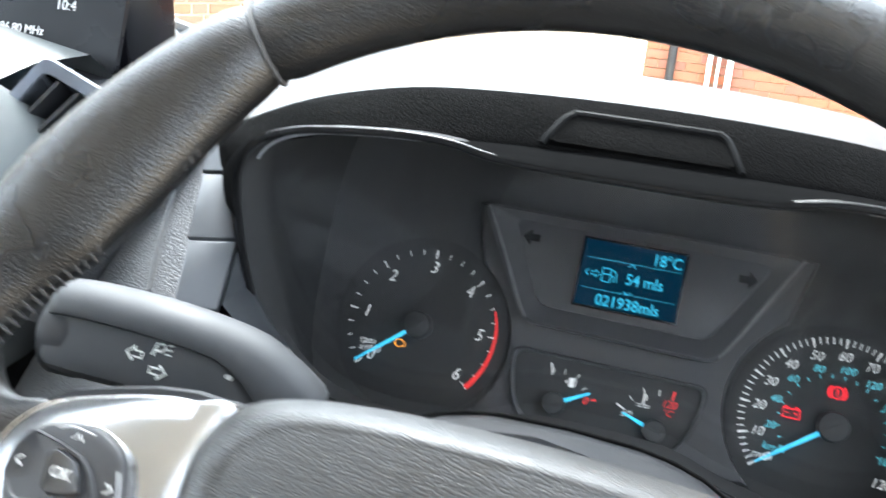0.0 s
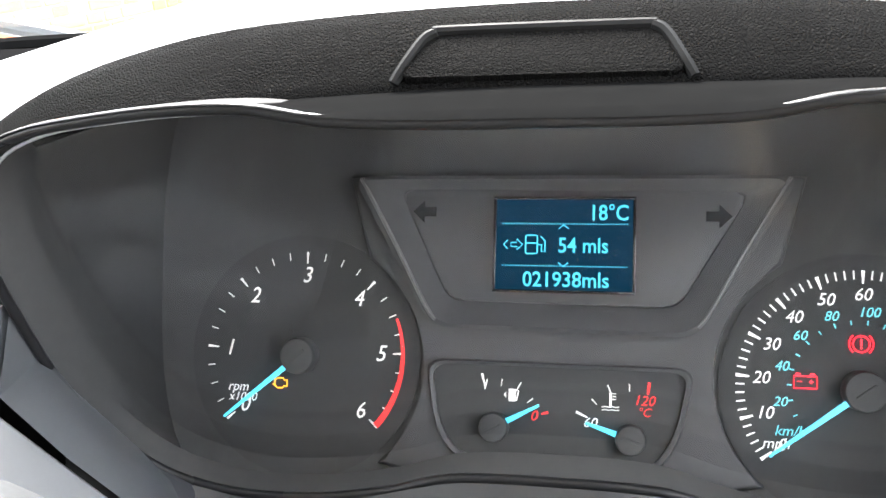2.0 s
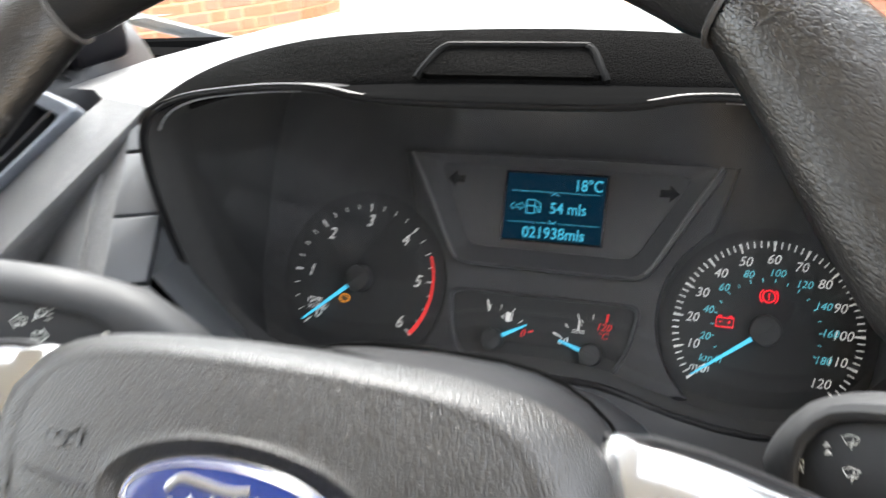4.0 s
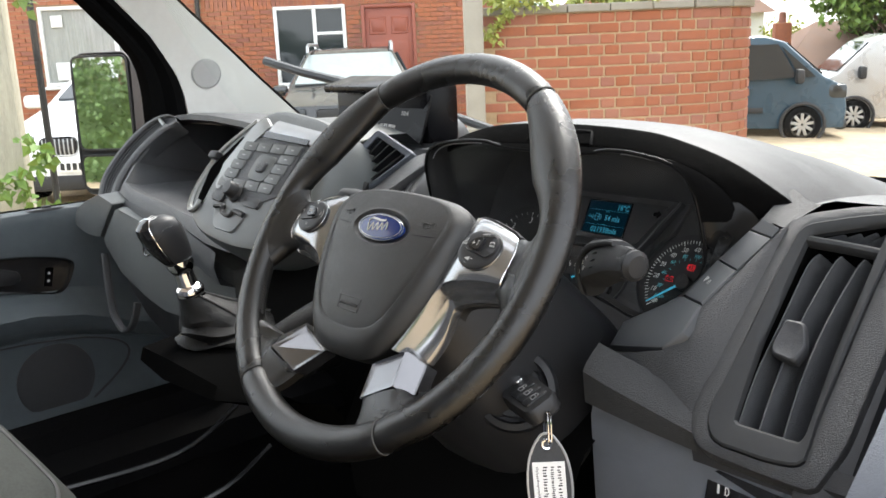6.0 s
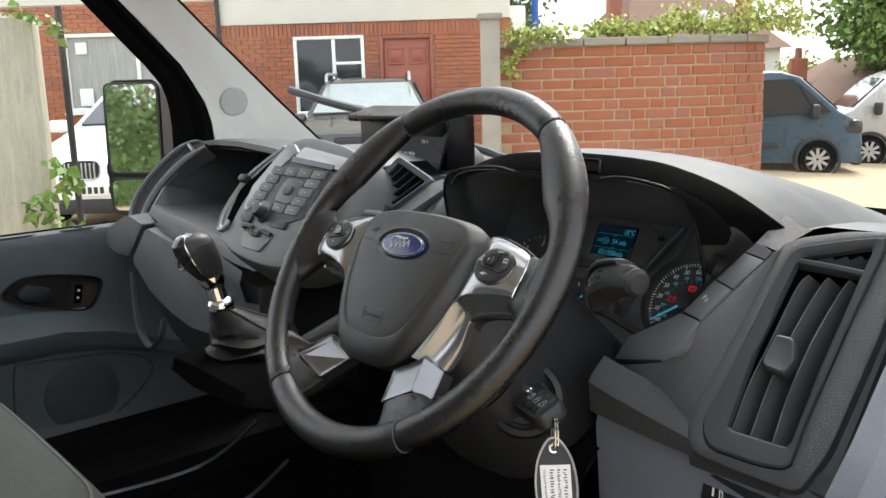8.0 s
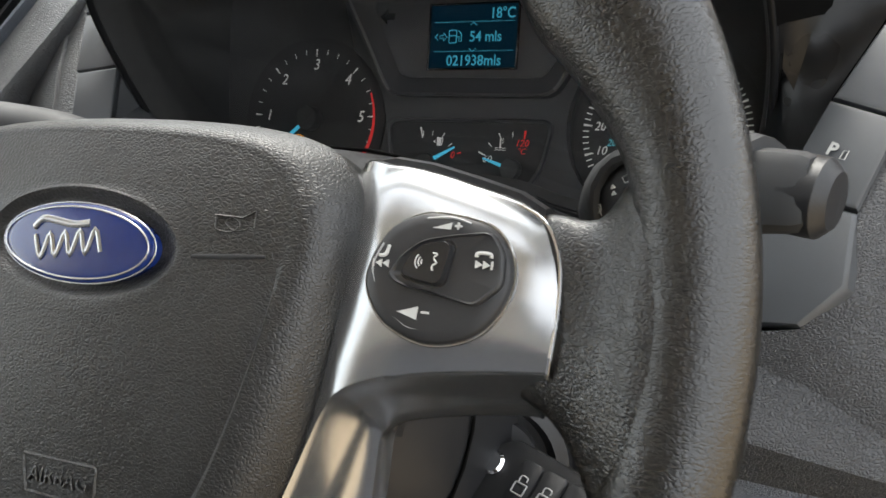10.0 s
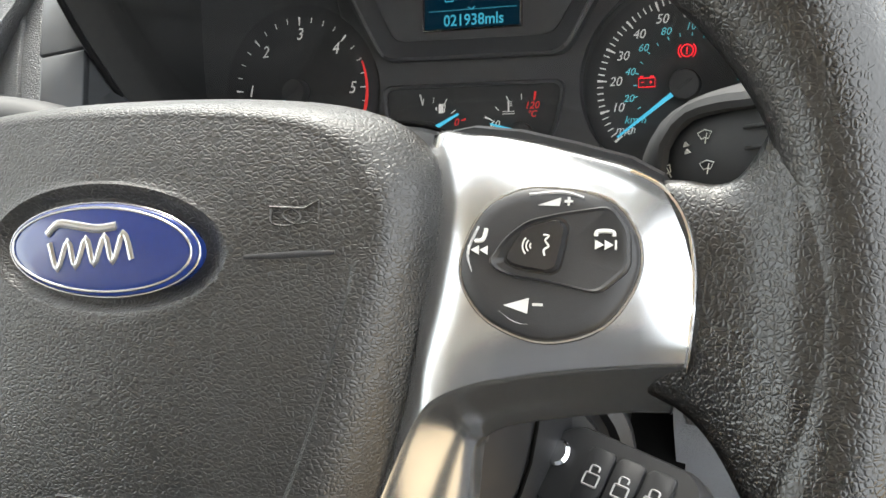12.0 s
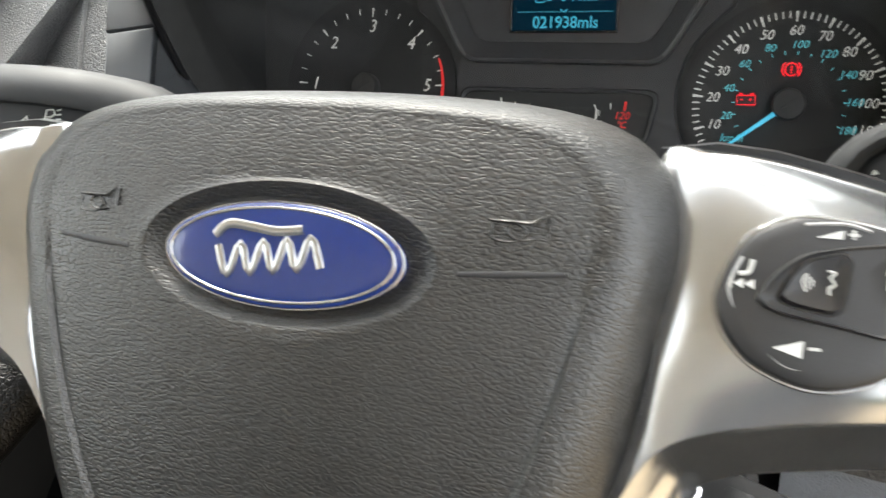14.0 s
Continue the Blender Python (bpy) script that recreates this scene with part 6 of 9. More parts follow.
def centre_vent():
    v = thing("air_vent", "rectangular dark air vent with diagonal vanes beside the radio", "air vent")
    m = frame_of((-0.331, 0.216, 1.435), (0.9, 0.31, -0.15), (0.25, 0.62, 0.75))
    ctr = Vector((-0.331, 0.216, 1.435))
    quad = [m.inverted() @ Vector(p) for p in ((-0.402, 0.1225, 1.364), (-0.3600, 0.1640, 1.3680), (-0.2740, 0.2520, 1.4560), (-0.339, 0.250, 1.4806))]
    out = rounded([(p.x, p.y) for p in quad], 0.006)
    hole = [(x * 0.80 + 0.0, y * 0.84) for x, y in out]
    bm = bmesh.new()
    rings = [[m @ Vector((x, y, z)) for x, y in poly] for poly, z in ((out, -0.04), (out, 0.0), ([(x * 0.95, y * 0.96) for x, y in out], 0.004), (hole, 0.0), (hole, -0.03))]
    loft(bm, rings, True, False)
    part("frame", bm, GREY, v)
    bm = bmesh.new()
    loft(bm, [[m @ Vector((x * k, y * k, z)) for x, y in hole] for k, z in ((1.0, -0.003), (1.0, -0.03), (0.05, -0.03))], True, False)
    part("duct", bm, RUBBER_AND_SHADE, v, "black duct behind the vanes")
    for i in range(4):
        bm = bmesh.new()
        rings = []
        f = (i + 0.7) / 4.4
        lo, hi = quad[0].lerp(quad[1], f) * 0.82, quad[3].lerp(quad[2], f) * 0.82
        for t in (0.0, 0.5, 1.0):
            x, y = lo.lerp(hi, t).x, lo.lerp(hi, t).y
            rings.append([m @ Vector(p) for p in ((x - 0.0012, y, -0.002), (x + 0.0012, y, -0.002), (x + 0.003, y, -0.020), (x + 0.0005, y, -0.020))])
        loft(bm, rings)
        part("vane", bm, DASH_FINE, v)
    bm = bmesh.new()
    box(bm, (0.004, -0.030, 0.003), (0.022, 0.026, 0.010), 0.003, m)
    part("slider", bm, DASH_FINE, v)
    return v


def gear_lever():
    g = thing("gear_lever", "black gear knob on a chrome collar above a stitched leather gaiter", "gear lever")
    base = Vector((-0.352, -0.030, 1.318))
    top = Vector((-0.360, -0.046, 1.372))
    ax = (top - base).normalized()
    m = frame_of(base, (1, 0, 0), (0, 1, 0.25))
    bm = bmesh.new()
    lathe(bm, [(0.0, 0.0), (0.015, 0.0), (0.0165, 0.004), (0.0165, 0.008), (0.014, 0.012), (0.0115, 0.014), (0.011, 0.03), (0.013, 0.032), (0.0155, 0.040), (0.0155, 0.046), (0.0, 0.046)], m, 28)
    part("collar", bm, CHROME, g, "polished chrome collar")
    bm = bmesh.new()
    rings = []
    for z, a, b, dy in ((0.038, 0.011, 0.012, 0.0), (0.048, 0.0145, 0.017, -0.001), (0.060, 0.0175, 0.021, -0.004), (0.074, 0.0190, 0.0235, -0.007), (0.086, 0.0190, 0.0240, -0.009), (0.095, 0.0170, 0.0220, -0.011), (0.100, 0.0125, 0.0160, -0.012), (0.1025, 0.006, 0.008, -0.0125)):
        rings.append([m @ Vector((x, y + dy, z)) for x, y in ellipse(0, 0, a, b, 24, 2.4)])
    loft(bm, rings)
    k = part("knob", bm, DASH_FINE, g, "glossy black knob with a shift pattern")
    # glossy face with the shift pattern, bordered in silver
    bm = bmesh.new()
    sizes = [(0.046, 0.0140, 0.0162, -0.001), (0.060, 0.0180, 0.0215, -0.004), (0.074, 0.0195, 0.0240, -0.007), (0.086, 0.0195, 0.0245, -0.009), (0.095, 0.0176, 0.0226, -0.011), (0.1005, 0.0130, 0.0166, -0.012), (0.1032, 0.0060, 0.0080, -0.0125)]
    patch = []
    for z, a, b2, dy in sizes:
        pts = ellipse(0, 0, a, b2, 72, 2.4)
        patch.append([m @ Vector((pts[q % 72][0], pts[q % 72][1] + dy, z)) for q in range(43, 66)])
    loft(bm, patch, False)
    part("knob_face", bm, GLOSS_BLACK, k, "glossy black face of the knob")
    bm = bmesh.new()
    tube(bm, [r[-1] for r in patch] + [r[0] for r in reversed(patch)], 0.0008, 6)
    part("knob_border", bm, CHROME, k, "thin bright border line")
    km = m @ pose(0, -0.014, 0.1005, 12)
    bm = bmesh.new()
    for x in (-0.006, 0, 0.006):
        box(bm, (x, 0, 0.0020), (0.0010, 0.012, 0.0004), 0, km)
    box(bm, (0, 0, 0.0020), (0.012, 0.0010, 0.0004), 0, km)
    part("shift_pattern", bm, WHITE_PRINT, k)
    bm = bmesh.new()
    tube(bm, [m @ Vector((x * 1.02, y - 0.011, z)) for (x, y), z in zip(ellipse(0, 0, 0.0172, 0.0222, 20, 2.4), [0.090 - 0.024 * max(0, math.cos(2 * math.pi * i / 20 + 1.57)) for i in range(20)])], 0.0011, 5, True)
    part("knob_ring", bm, GLOSS_BLACK, k)
    bm = bmesh.new()
    rings = []
    for t in range(9):
        f = t / 8
        c = base.lerp(Vector((-0.338, 0.030, 1.262)), f ** 0.8)
        a, b = 0.016 + 0.050 * f ** 0.9, 0.016 + 0.070 * f ** 0.9
        ring = []
        for i in range(40):
            an = 2 * math.pi * i / 40
            wob = 1 + 0.055 * math.sin(f * 24 + 0.8 * math.sin(an * 2)) * min(1, f * 2) + 0.03 * math.sin(an * 4 + f * 9) * f
            ring.append(c + Vector((a * wob * math.cos(an), b * wob * math.sin(an), 0.004 * math.sin(an * 5 + f * 12) * f)))
        rings.append(ring)
    loft(bm, rings, True, False)
    part("gaiter", bm, LEATHER, g, "wrinkled black leather gaiter")
    for an in (0.3, 1.25, 2.2, 4.2):
        bm = bmesh.new()
        line = [rings[t][int(an / (2 * math.pi) * 40)] + Vector((0, 0, 0.001)) for t in range(9)]
        tube(bm, line, 0.0014, 5)
        part("gaiter_seam", bm, STITCH, g)
    bm = bmesh.new()
    tube(bm, [Vector((-0.338 + 0.068 * math.cos(a), 0.030 + 0.088 * math.sin(a), 1.256 + 0.03 * math.sin(a))) for a in [2 * math.pi * k / 40 for k in range(40)]], 0.008, 8, True)
    part("gaiter_frame", bm, RUBBER_AND_SHADE, g)
    c = thing("gear_console", "sloping console under the gear lever, its shade painted black", "console")
    bm = bmesh.new()
    rings = []
    for x, sx in ((-0.435, 0.02), (-0.415, 0.0), (-0.33, -0.01), (-0.23, 0.0), (-0.20, 0.02)):
        rings.append([Vector((x, 0.20, 1.345)), Vector((x, 0.13, 1.318 - sx)), Vector((x, 0.03, 1.262 - sx)), Vector((x, -0.070 + sx, 1.250 - sx)), Vector((x, -0.075 + sx, 1.235)), Vector((x, 0.03 + sx, 1.20)), Vector((x, 0.12, 1.10)), Vector((x, 0.25, 0.95)), Vector((x, 0.45, 0.85))])
    loft(bm, rings, False)
    # console in flat black: the footwell's shade is painted on
    part("body", bm, RUBBER_AND_SHADE, c)
    bm = bmesh.new()
    rings = []
    for i in range(13):
        f = i / 12
        p = Vector((-0.215 + 0.03 * f, -0.02 + 0.16 * f, 1.285 + 0.05 * f))
        rings.append([p + Vector((0.020 * math.cos(a) * (0.6 + 0.4 * math.sin(math.pi * f)), 0, 0.018 * math.sin(a) * (0.6 + 0.4 * math.sin(math.pi * f)))) for a in [2 * math.pi * k / 14 for k in range(14)]])
    loft(bm, rings)
    part("lever_cover", bm, LEATHER, c, "black leather covered lever")
    return g


def column():
    c = thing("steering_column", "black plastic steering column shroud", "steering column")
    bm = bmesh.new()
    cm = WHEEL
    rings = []
    for z, a, b, yo in ((-0.045, 0.062, 0.060, -0.012), (-0.075, 0.075, 0.075, -0.016), (-0.11, 0.085, 0.085, -0.022), (-0.16, 0.095, 0.095, -0.032), (-0.24, 0.10, 0.10, -0.045)):
        rings.append([cm @ Vector((x, y, z)) for x, y in ellipse(0, yo, a, b, 28, 3.0)])
    loft(bm, rings)
    part("shroud", bm, DASH_FINE, c)
    bm = bmesh.new()
    tube(bm, [cm @ Vector((x * 1.002, y, -0.10)) for x, y in ellipse(0, -0.020, 0.083, 0.083, 40, 3.0)], 0.0008, 5, True)
    part("shroud_seam", bm, RUBBER_AND_SHADE, c)
    # ignition
    im = frame_of((0.079, 0.057, 1.2925), (0.80, 0.60, 0.0), (-0.25, 0.33, 0.91))
    bm = bmesh.new()
    lathe(bm, [(0.037, -0.03), (0.038, -0.004), (0.0355, 0.0), (0.030, 0.0015), (0.028, -0.003), (0.025, -0.004), (0.0235, -0.001), (0.0, -0.002)], im, 36)
    part("ignition_bezel", bm, DASH_FINE, c, "round black ignition bezel")
    bm = bmesh.new()
    lathe(bm, [(0.0, -0.003), (0.0125, -0.003), (0.0138, 0.003), (0.0125, 0.0062), (0.0085, 0.0068), (0.0, 0.0068)], im, 32)
    ig = part("ignition_ring", bm, CHROME, c, "chrome ignition lock ring")
    bm = bmesh.new()
    for a in (60, 95, 130):
        x, y = polar(0, 0, 0.0105, a)
        box(bm, (x, y, 0.0069), (0.004, 0.0014, 0.0003), 0, im)
    part("lock_print", bm, GREY_PRINT, ig)
    # under-column panel and knee panel
    bm = bmesh.new()
    rings = []
    for x in (-0.20, -0.1, 0.0, 0.08, 0.122):
        rings.append([Vector((x, 0.16, 1.262)), Vector((x, 0.10, 1.23)), Vector((x, 0.065, 1.17)), Vector((x, 0.075, 1.08)), Vector((x, 0.2, 0.98))])
    loft(bm, rings, False)
    # knee panel in flat black, standing for shade below the column
    part("knee_panel", bm, RUBBER_AND_SHADE, c)
    return c


def stalk(side, label):
    s = thing("control_stalk", label, "stalk", "stalks on the steering column")
    f = side
    if side > 0:
        pts = [(0.127, 0.106, 1.384), (0.1375, 0.0985, 1.3995), (0.1545, 0.088, 1.4085), (0.178, 0.075, 1.418), (0.196, 0.069, 1.421)]
        rad = [0.010, 0.0138, 0.0148, 0.0130, 0.0115]
    else:
        pts = [(-0.097, 0.092, 1.397), (-0.119, 0.088, 1.411), (-0.147, 0.083, 1.418), (-0.176, 0.080, 1.4205), (-0.190, 0.079, 1.4205)]
        rad = [0.012, 0.0150, 0.0155, 0.0155, 0.0145]
    line = smooth_line(pts, 5)
    n = len(line) - 1

    def rr(t):
        q = t * (len(rad) - 1)
        k = min(int(q), len(rad) - 2)
        return rad[k] + (rad[k + 1] - rad[k]) * (q - k)

    def section(i, profile, grow=1.0):
        """Points of a cross-section: first towards the driver, then upwards."""
        dd = (line[min(i + 1, n)] - line[max(i - 1, 0)]).normalized()
        fr = (Vector((0, -0.85, 0.53)) - dd * dd.dot(Vector((0, -0.85, 0.53)))).normalized()
        up = fr.cross(dd)
        up = -up if up.z < 0 else up
        return [line[i] + (fr * a + up * b) * rr(i / n) * grow for a, b in profile]
    # flat-faced arm
    flat = [(1.0, -0.55), (1.0, 0.62), (0.86, 0.88), (0.4, 1.02), (-0.5, 0.98), (-0.95, 0.5), (-0.95, -0.5), (-0.5, -0.95), (0.45, -0.98), (0.88, -0.82)]
    bm = bmesh.new()
    loft(bm, [section(i, flat, 0.93 if i == n else 1.0) for i in range(n + 1)])
    part("arm", bm, STALK, s)
    # moulded hood running over the arm, sweeping down at the root
    bm = bmesh.new()
    rings = []
    first, last = 0, int(n * (0.84 if side > 0 else 0.97))
    for i in range(first, last + 1):
        low = 0.80 if side > 0 else 0.42
        low -= 1.5 * max(0.0, 1 - i / (n * 0.36)) ** 1.6
        k = 0.94 if i in (first, last) else 1.0
        top = [(1.02, low - 0.04), (1.20, low), (1.26, low + 0.14), (1.20, max(0.86, low + 0.3)), (0.98, 1.18), (0.5, 1.36), (0.0, 1.38), (-0.7, 1.22), (-1.14, 0.6), (-1.02, 0.4), (-0.5, 1.0), (0.4, 1.04), (0.88, max(0.88, low + 0.05))]
        rings.append(section(i, [(a * k, b * k) for a, b in top]))
    loft(bm, rings)
    part("cowl", bm, STALK, s, "black moulded hood over the stalk")
    end = Vector(pts[-1])
    d = (end - Vector(pts[-2])).normalized()
    bm = bmesh.new()
    em = frame_of(end - d * 0.004, d.cross(Vector((0, 0, 1))), (0, 0, 1))
    ec = 0.72 if side > 0 else 0.95
    lathe(bm, [(0.0, 0.010), (0.012 * ec, 0.0095), (0.0168 * ec, 0.006), (0.0172 * ec, -0.004), (0.015 * ec, -0.010), (0.0, -0.010)], em if em.col[2].to_3d().dot(d) > 0 else em @ pose(0, 0, 0, 180), 24)
    part("end_cap", bm, DASH_FINE, s, "black stalk end cap")
    mid = Vector(pts[2])
    bm = bmesh.new()
    tube(bm, [mid - d * 0.0035, mid - d * 0.0030, mid - d * 0.0022, mid - d * 0.0018], lambda t: 0.0140, 24)
    ring = part("twist_ring", bm, RUBBER_AND_SHADE, s, "dark gap of the twist ring")
    # white symbols on the face towards the driver
    nrm = Vector((0, -0.85, 0.53))

    def face_frame(x):
        i = min(range(n + 1), key=lambda q: abs(line[q].x - x))
        j = i + 1 if i < n and (line[i + 1].x - x) * (line[i].x - x) <= 0 else max(i - 1, 0)
        w = (x - line[i].x) / (line[j].x - line[i].x)
        c = line[i].lerp(line[j], w)
        dd = (line[min(i + 1, n)] - line[max(i - 1, 0)]).normalized() * f
        fr = (nrm - dd * dd.dot(nrm)).normalized()
        return frame_of(c + fr * (rr(i / n) + 0.0004), dd, fr.cross(dd) if fr.cross(dd).z > 0 else -fr.cross(dd))
    if side > 0:
        for x, y in ((0.1460, 0.0050), (0.1462, -0.0042), (0.1345, 0.0040)):
            fm = face_frame(x)
            bm = bmesh.new()
            tube(bm, [(a * 0.66, y + b * 0.66, 0.0) for a, b in ((-0.0020, -0.0012), (-0.0042, 0.0018), (0, 0.0030), (0.0042, 0.0018), (0.0020, -0.0012), (0, -0.0006))], 0.0002, 4, True, fm)
            tube(bm, [(0, y - 0.0022, 0.0), (0.0009, y + 0.0010, 0.0)], 0.0002, 4, False, fm)
            part("wiper_symbol", bm, STALK_PRINT, s)
        for y in (0.0030, 0.0052):
            bm = bmesh.new()
            prism(bm, [(-0.0012, y - 0.0006), (0.0012, y - 0.0006), (0, y + 0.0008)], -0.0004, 0.0003, face_frame(0.1412))
            part("arrow_symbol", bm, STALK_PRINT, s)
        for k in range(3):
            bm = bmesh.new()
            box(bm, (0, 0.006 - 0.006 * k, 0.0), (0.009, 0.0011, 0.0014), 0.0004, face_frame(0.1610))
            part("grip_rib", bm, STALK, ring)
    else:
        for x, y, k in ((-0.1540, -0.0010, 1), (-0.1450, -0.0050, -1)):
            bm = bmesh.new()
            tube(bm, [(-k * a * 0.8, y + b * 0.8, 0.0) for a, b in ((0.0040, 0.0), (0.0005, 0.0032), (0.0005, 0.0014), (-0.0034, 0.0014), (-0.0034, -0.0014), (0.0005, -0.0014), (0.0005, -0.0032))], 0.0004, 4, True, face_frame(x))
            part("arrow_symbol", bm, STALK_PRINT, s)
        fm = face_frame(-0.1455)
        bm = bmesh.new()
        tube(bm, [(-0.0030, 0.0002, 0), (-0.0022, 0.0046, 0), (0.0002, 0.0050, 0), (0.0010, 0.0034, 0), (-0.0004, 0.0022, 0), (-0.0026, 0.0020, 0)], 0.00038, 4, False, fm)
        for k in range(3):
            tube(bm, [(0.0016, 0.0048 - 0.0016 * k, 0), (0.0034, 0.0054 - 0.0018 * k, 0)], 0.0003, 4, False, fm)
        part("lamp_symbol", bm, STALK_PRINT, s)
        bm = bmesh.new()
        prism(bm, ellipse(0.0, 0.002, 0.0015, 0.0009, 14), -0.0004, 0.0003, face_frame(-0.1230))
        part("button_symbol", bm, STALK_PRINT, s)
    return s


def key_set():
    k = thing("ignition_key", "black flip key with three buttons in the ignition", "car key")
    a, b = Vector((0.0800, 0.0580, 1.2930)), Vector((0.1370, 0.0340, 1.2965))
    m = frame_of((a + b) / 2, b - a, Vector((-0.22, -0.42, 0.88)).cross(b - a))
    bm = bmesh.new()
    L = (b - a).length / 2
    shape = rounded([(-L, -0.010), (-L + 0.008, -0.0165), (L - 0.006, -0.0155), (L, -0.010), (L, 0.010), (L - 0.006, 0.0155), (-L + 0.008, 0.0175), (-L, 0.011)], 0.004)
    rings = [[m @ Vector((x * s, y * s, z)) for x, y in shape] for s, z in ((0.93, -0.008), (1.0, -0.0055), (1.0, 0.0045), (0.94, 0.0075))]
    loft(bm, rings)
    part("fob", bm, BUTTON, k)
    for i in range(3):
        bm = bmesh.new()
        x = -0.0085 + 0.0118 * i
        prism(bm, rounded([(x - 0.0055, -0.0105), (x + 0.0055, -0.0105), (x + 0.0055, 0.0115), (x - 0.0055, 0.0115)], 0.0025), 0.007, 0.0088, m, 0.0007, 0.0005)
        bt = part("key_button", bm, DASH_FINE, k)
        bm = bmesh.new()
        tube(bm, [(p[0], p[1], 0.0090) for p in rounded([(x - 0.0028, -0.0025), (x + 0.0028, -0.0025), (x + 0.0028, 0.0018), (x - 0.0028, 0.0018)], 0.0006)], 0.0004, 4, True, m)
        tube(bm, smooth_line([(x - 0.0015, 0.0020, 0.0090), (x - 0.0015, 0.0046, 0.0090), (x + 0.0015, 0.0046, 0.0090), (x + 0.0017, 0.0030, 0.0090)], 3), 0.0004, 4, False, m)
        part("button_mark", bm, GREY_PRINT, bt)
    bm = bmesh.new()
    lathe(bm, [(0.0, -0.004), (0.0045, -0.004), (0.005, 0.009), (0.004, 0.0102), (0.0, 0.0104)], m @ pose(-L + 0.006, 0.004, 0), 18)
    part("pivot", bm, CHROME, k)
    bm = bmesh.new()
    box(bm, (-L - 0.010, 0.002, 0.0), (0.024, 0.009, 0.0028), 0.0006, m)
    part("blade", bm, CHROME, k)
    r = thing("key_ring", "thin steel split ring on the key", "key ring")
    hang = Vector((0.1370, 0.0335, 1.2945))
    for o in (0.0, 0.0016):
        bm = bmesh.new()
        tube(bm, [hang + Vector((0.006 * math.cos(t) * 0.9 + o, -0.0085 * math.cos(t) * 0.4 + o, -0.013 + 0.0155 * math.sin(t))) for t in [2 * math.pi * i / 28 for i in range(28)]], 0.0009, 6, True)
        part("coil", bm, CHROME, r)
    t = thing("key_tag", "clear oval key tag holding a white handwritten paper", "key tag")
    tm = frame_of((0.1414, 0.0315, 1.2382), (0.74, 0.66, 0.06), (-0.05, 0.02, 1))
    bm = bmesh.new()
    shape = [(p.x, p.y) for p in smooth_line([(0, 0.041, 0), (-0.006, 0.038, 0), (-0.0145, 0.022, 0), (-0.018, 0.0, 0), (-0.0165, -0.022, 0), (-0.009, -0.036, 0), (0.009, -0.036, 0), (0.0165, -0.022, 0), (0.018, 0.0, 0), (0.0145, 0.022, 0), (0.006, 0.038, 0)], 3, True)]
    prism(bm, shape, -0.0015, 0.0015, tm, 0.0005, 0.0003)
    part("case", bm, MIDGREY, t, "clear tag case with a pale rim")
    bm = bmesh.new()
    tube(bm, [(x, y, 0.0014) for x, y in shape], 0.0011, 5, True, tm)
    part("rim", bm, SILVER, t)
    bm = bmesh.new()
    tube(bm, [(0.0038 * math.cos(q), 0.032 + 0.0038 * math.sin(q), 0.002) for q in [2 * math.pi * i / 16 for i in range(16)]], 0.0013, 5, True, tm)
    part("eyelet", bm, CHROME, t)
    bm = bmesh.new()
    box(bm, (0, -0.007, 0.0018), (0.0265, 0.047, 0.0006), 0, tm)
    pp = part("paper", bm, WHITE_PRINT, t, "white paper slip")
    # handwriting as plain dark bars
    bm = bmesh.new()
    rng = random.Random(5)
    for x, size in ((0.0085, 0.0030), (0.0025, 0.0024), (-0.0035, 0.0032), (-0.0095, 0.0018)):
        y = 0.012
        while y > -0.026 + size * rng.random() * 4:
            step = size * (0.6 + 0.4 * rng.random())
            box(bm, (x + rng.gauss(0, 0.0003), y, 0.0023), (size * (0.6 + 0.5 * rng.random()), step * 0.42, 0.0002), 0, tm)
            y -= step
    part("handwriting_bar", bm, BUTTON, pp)


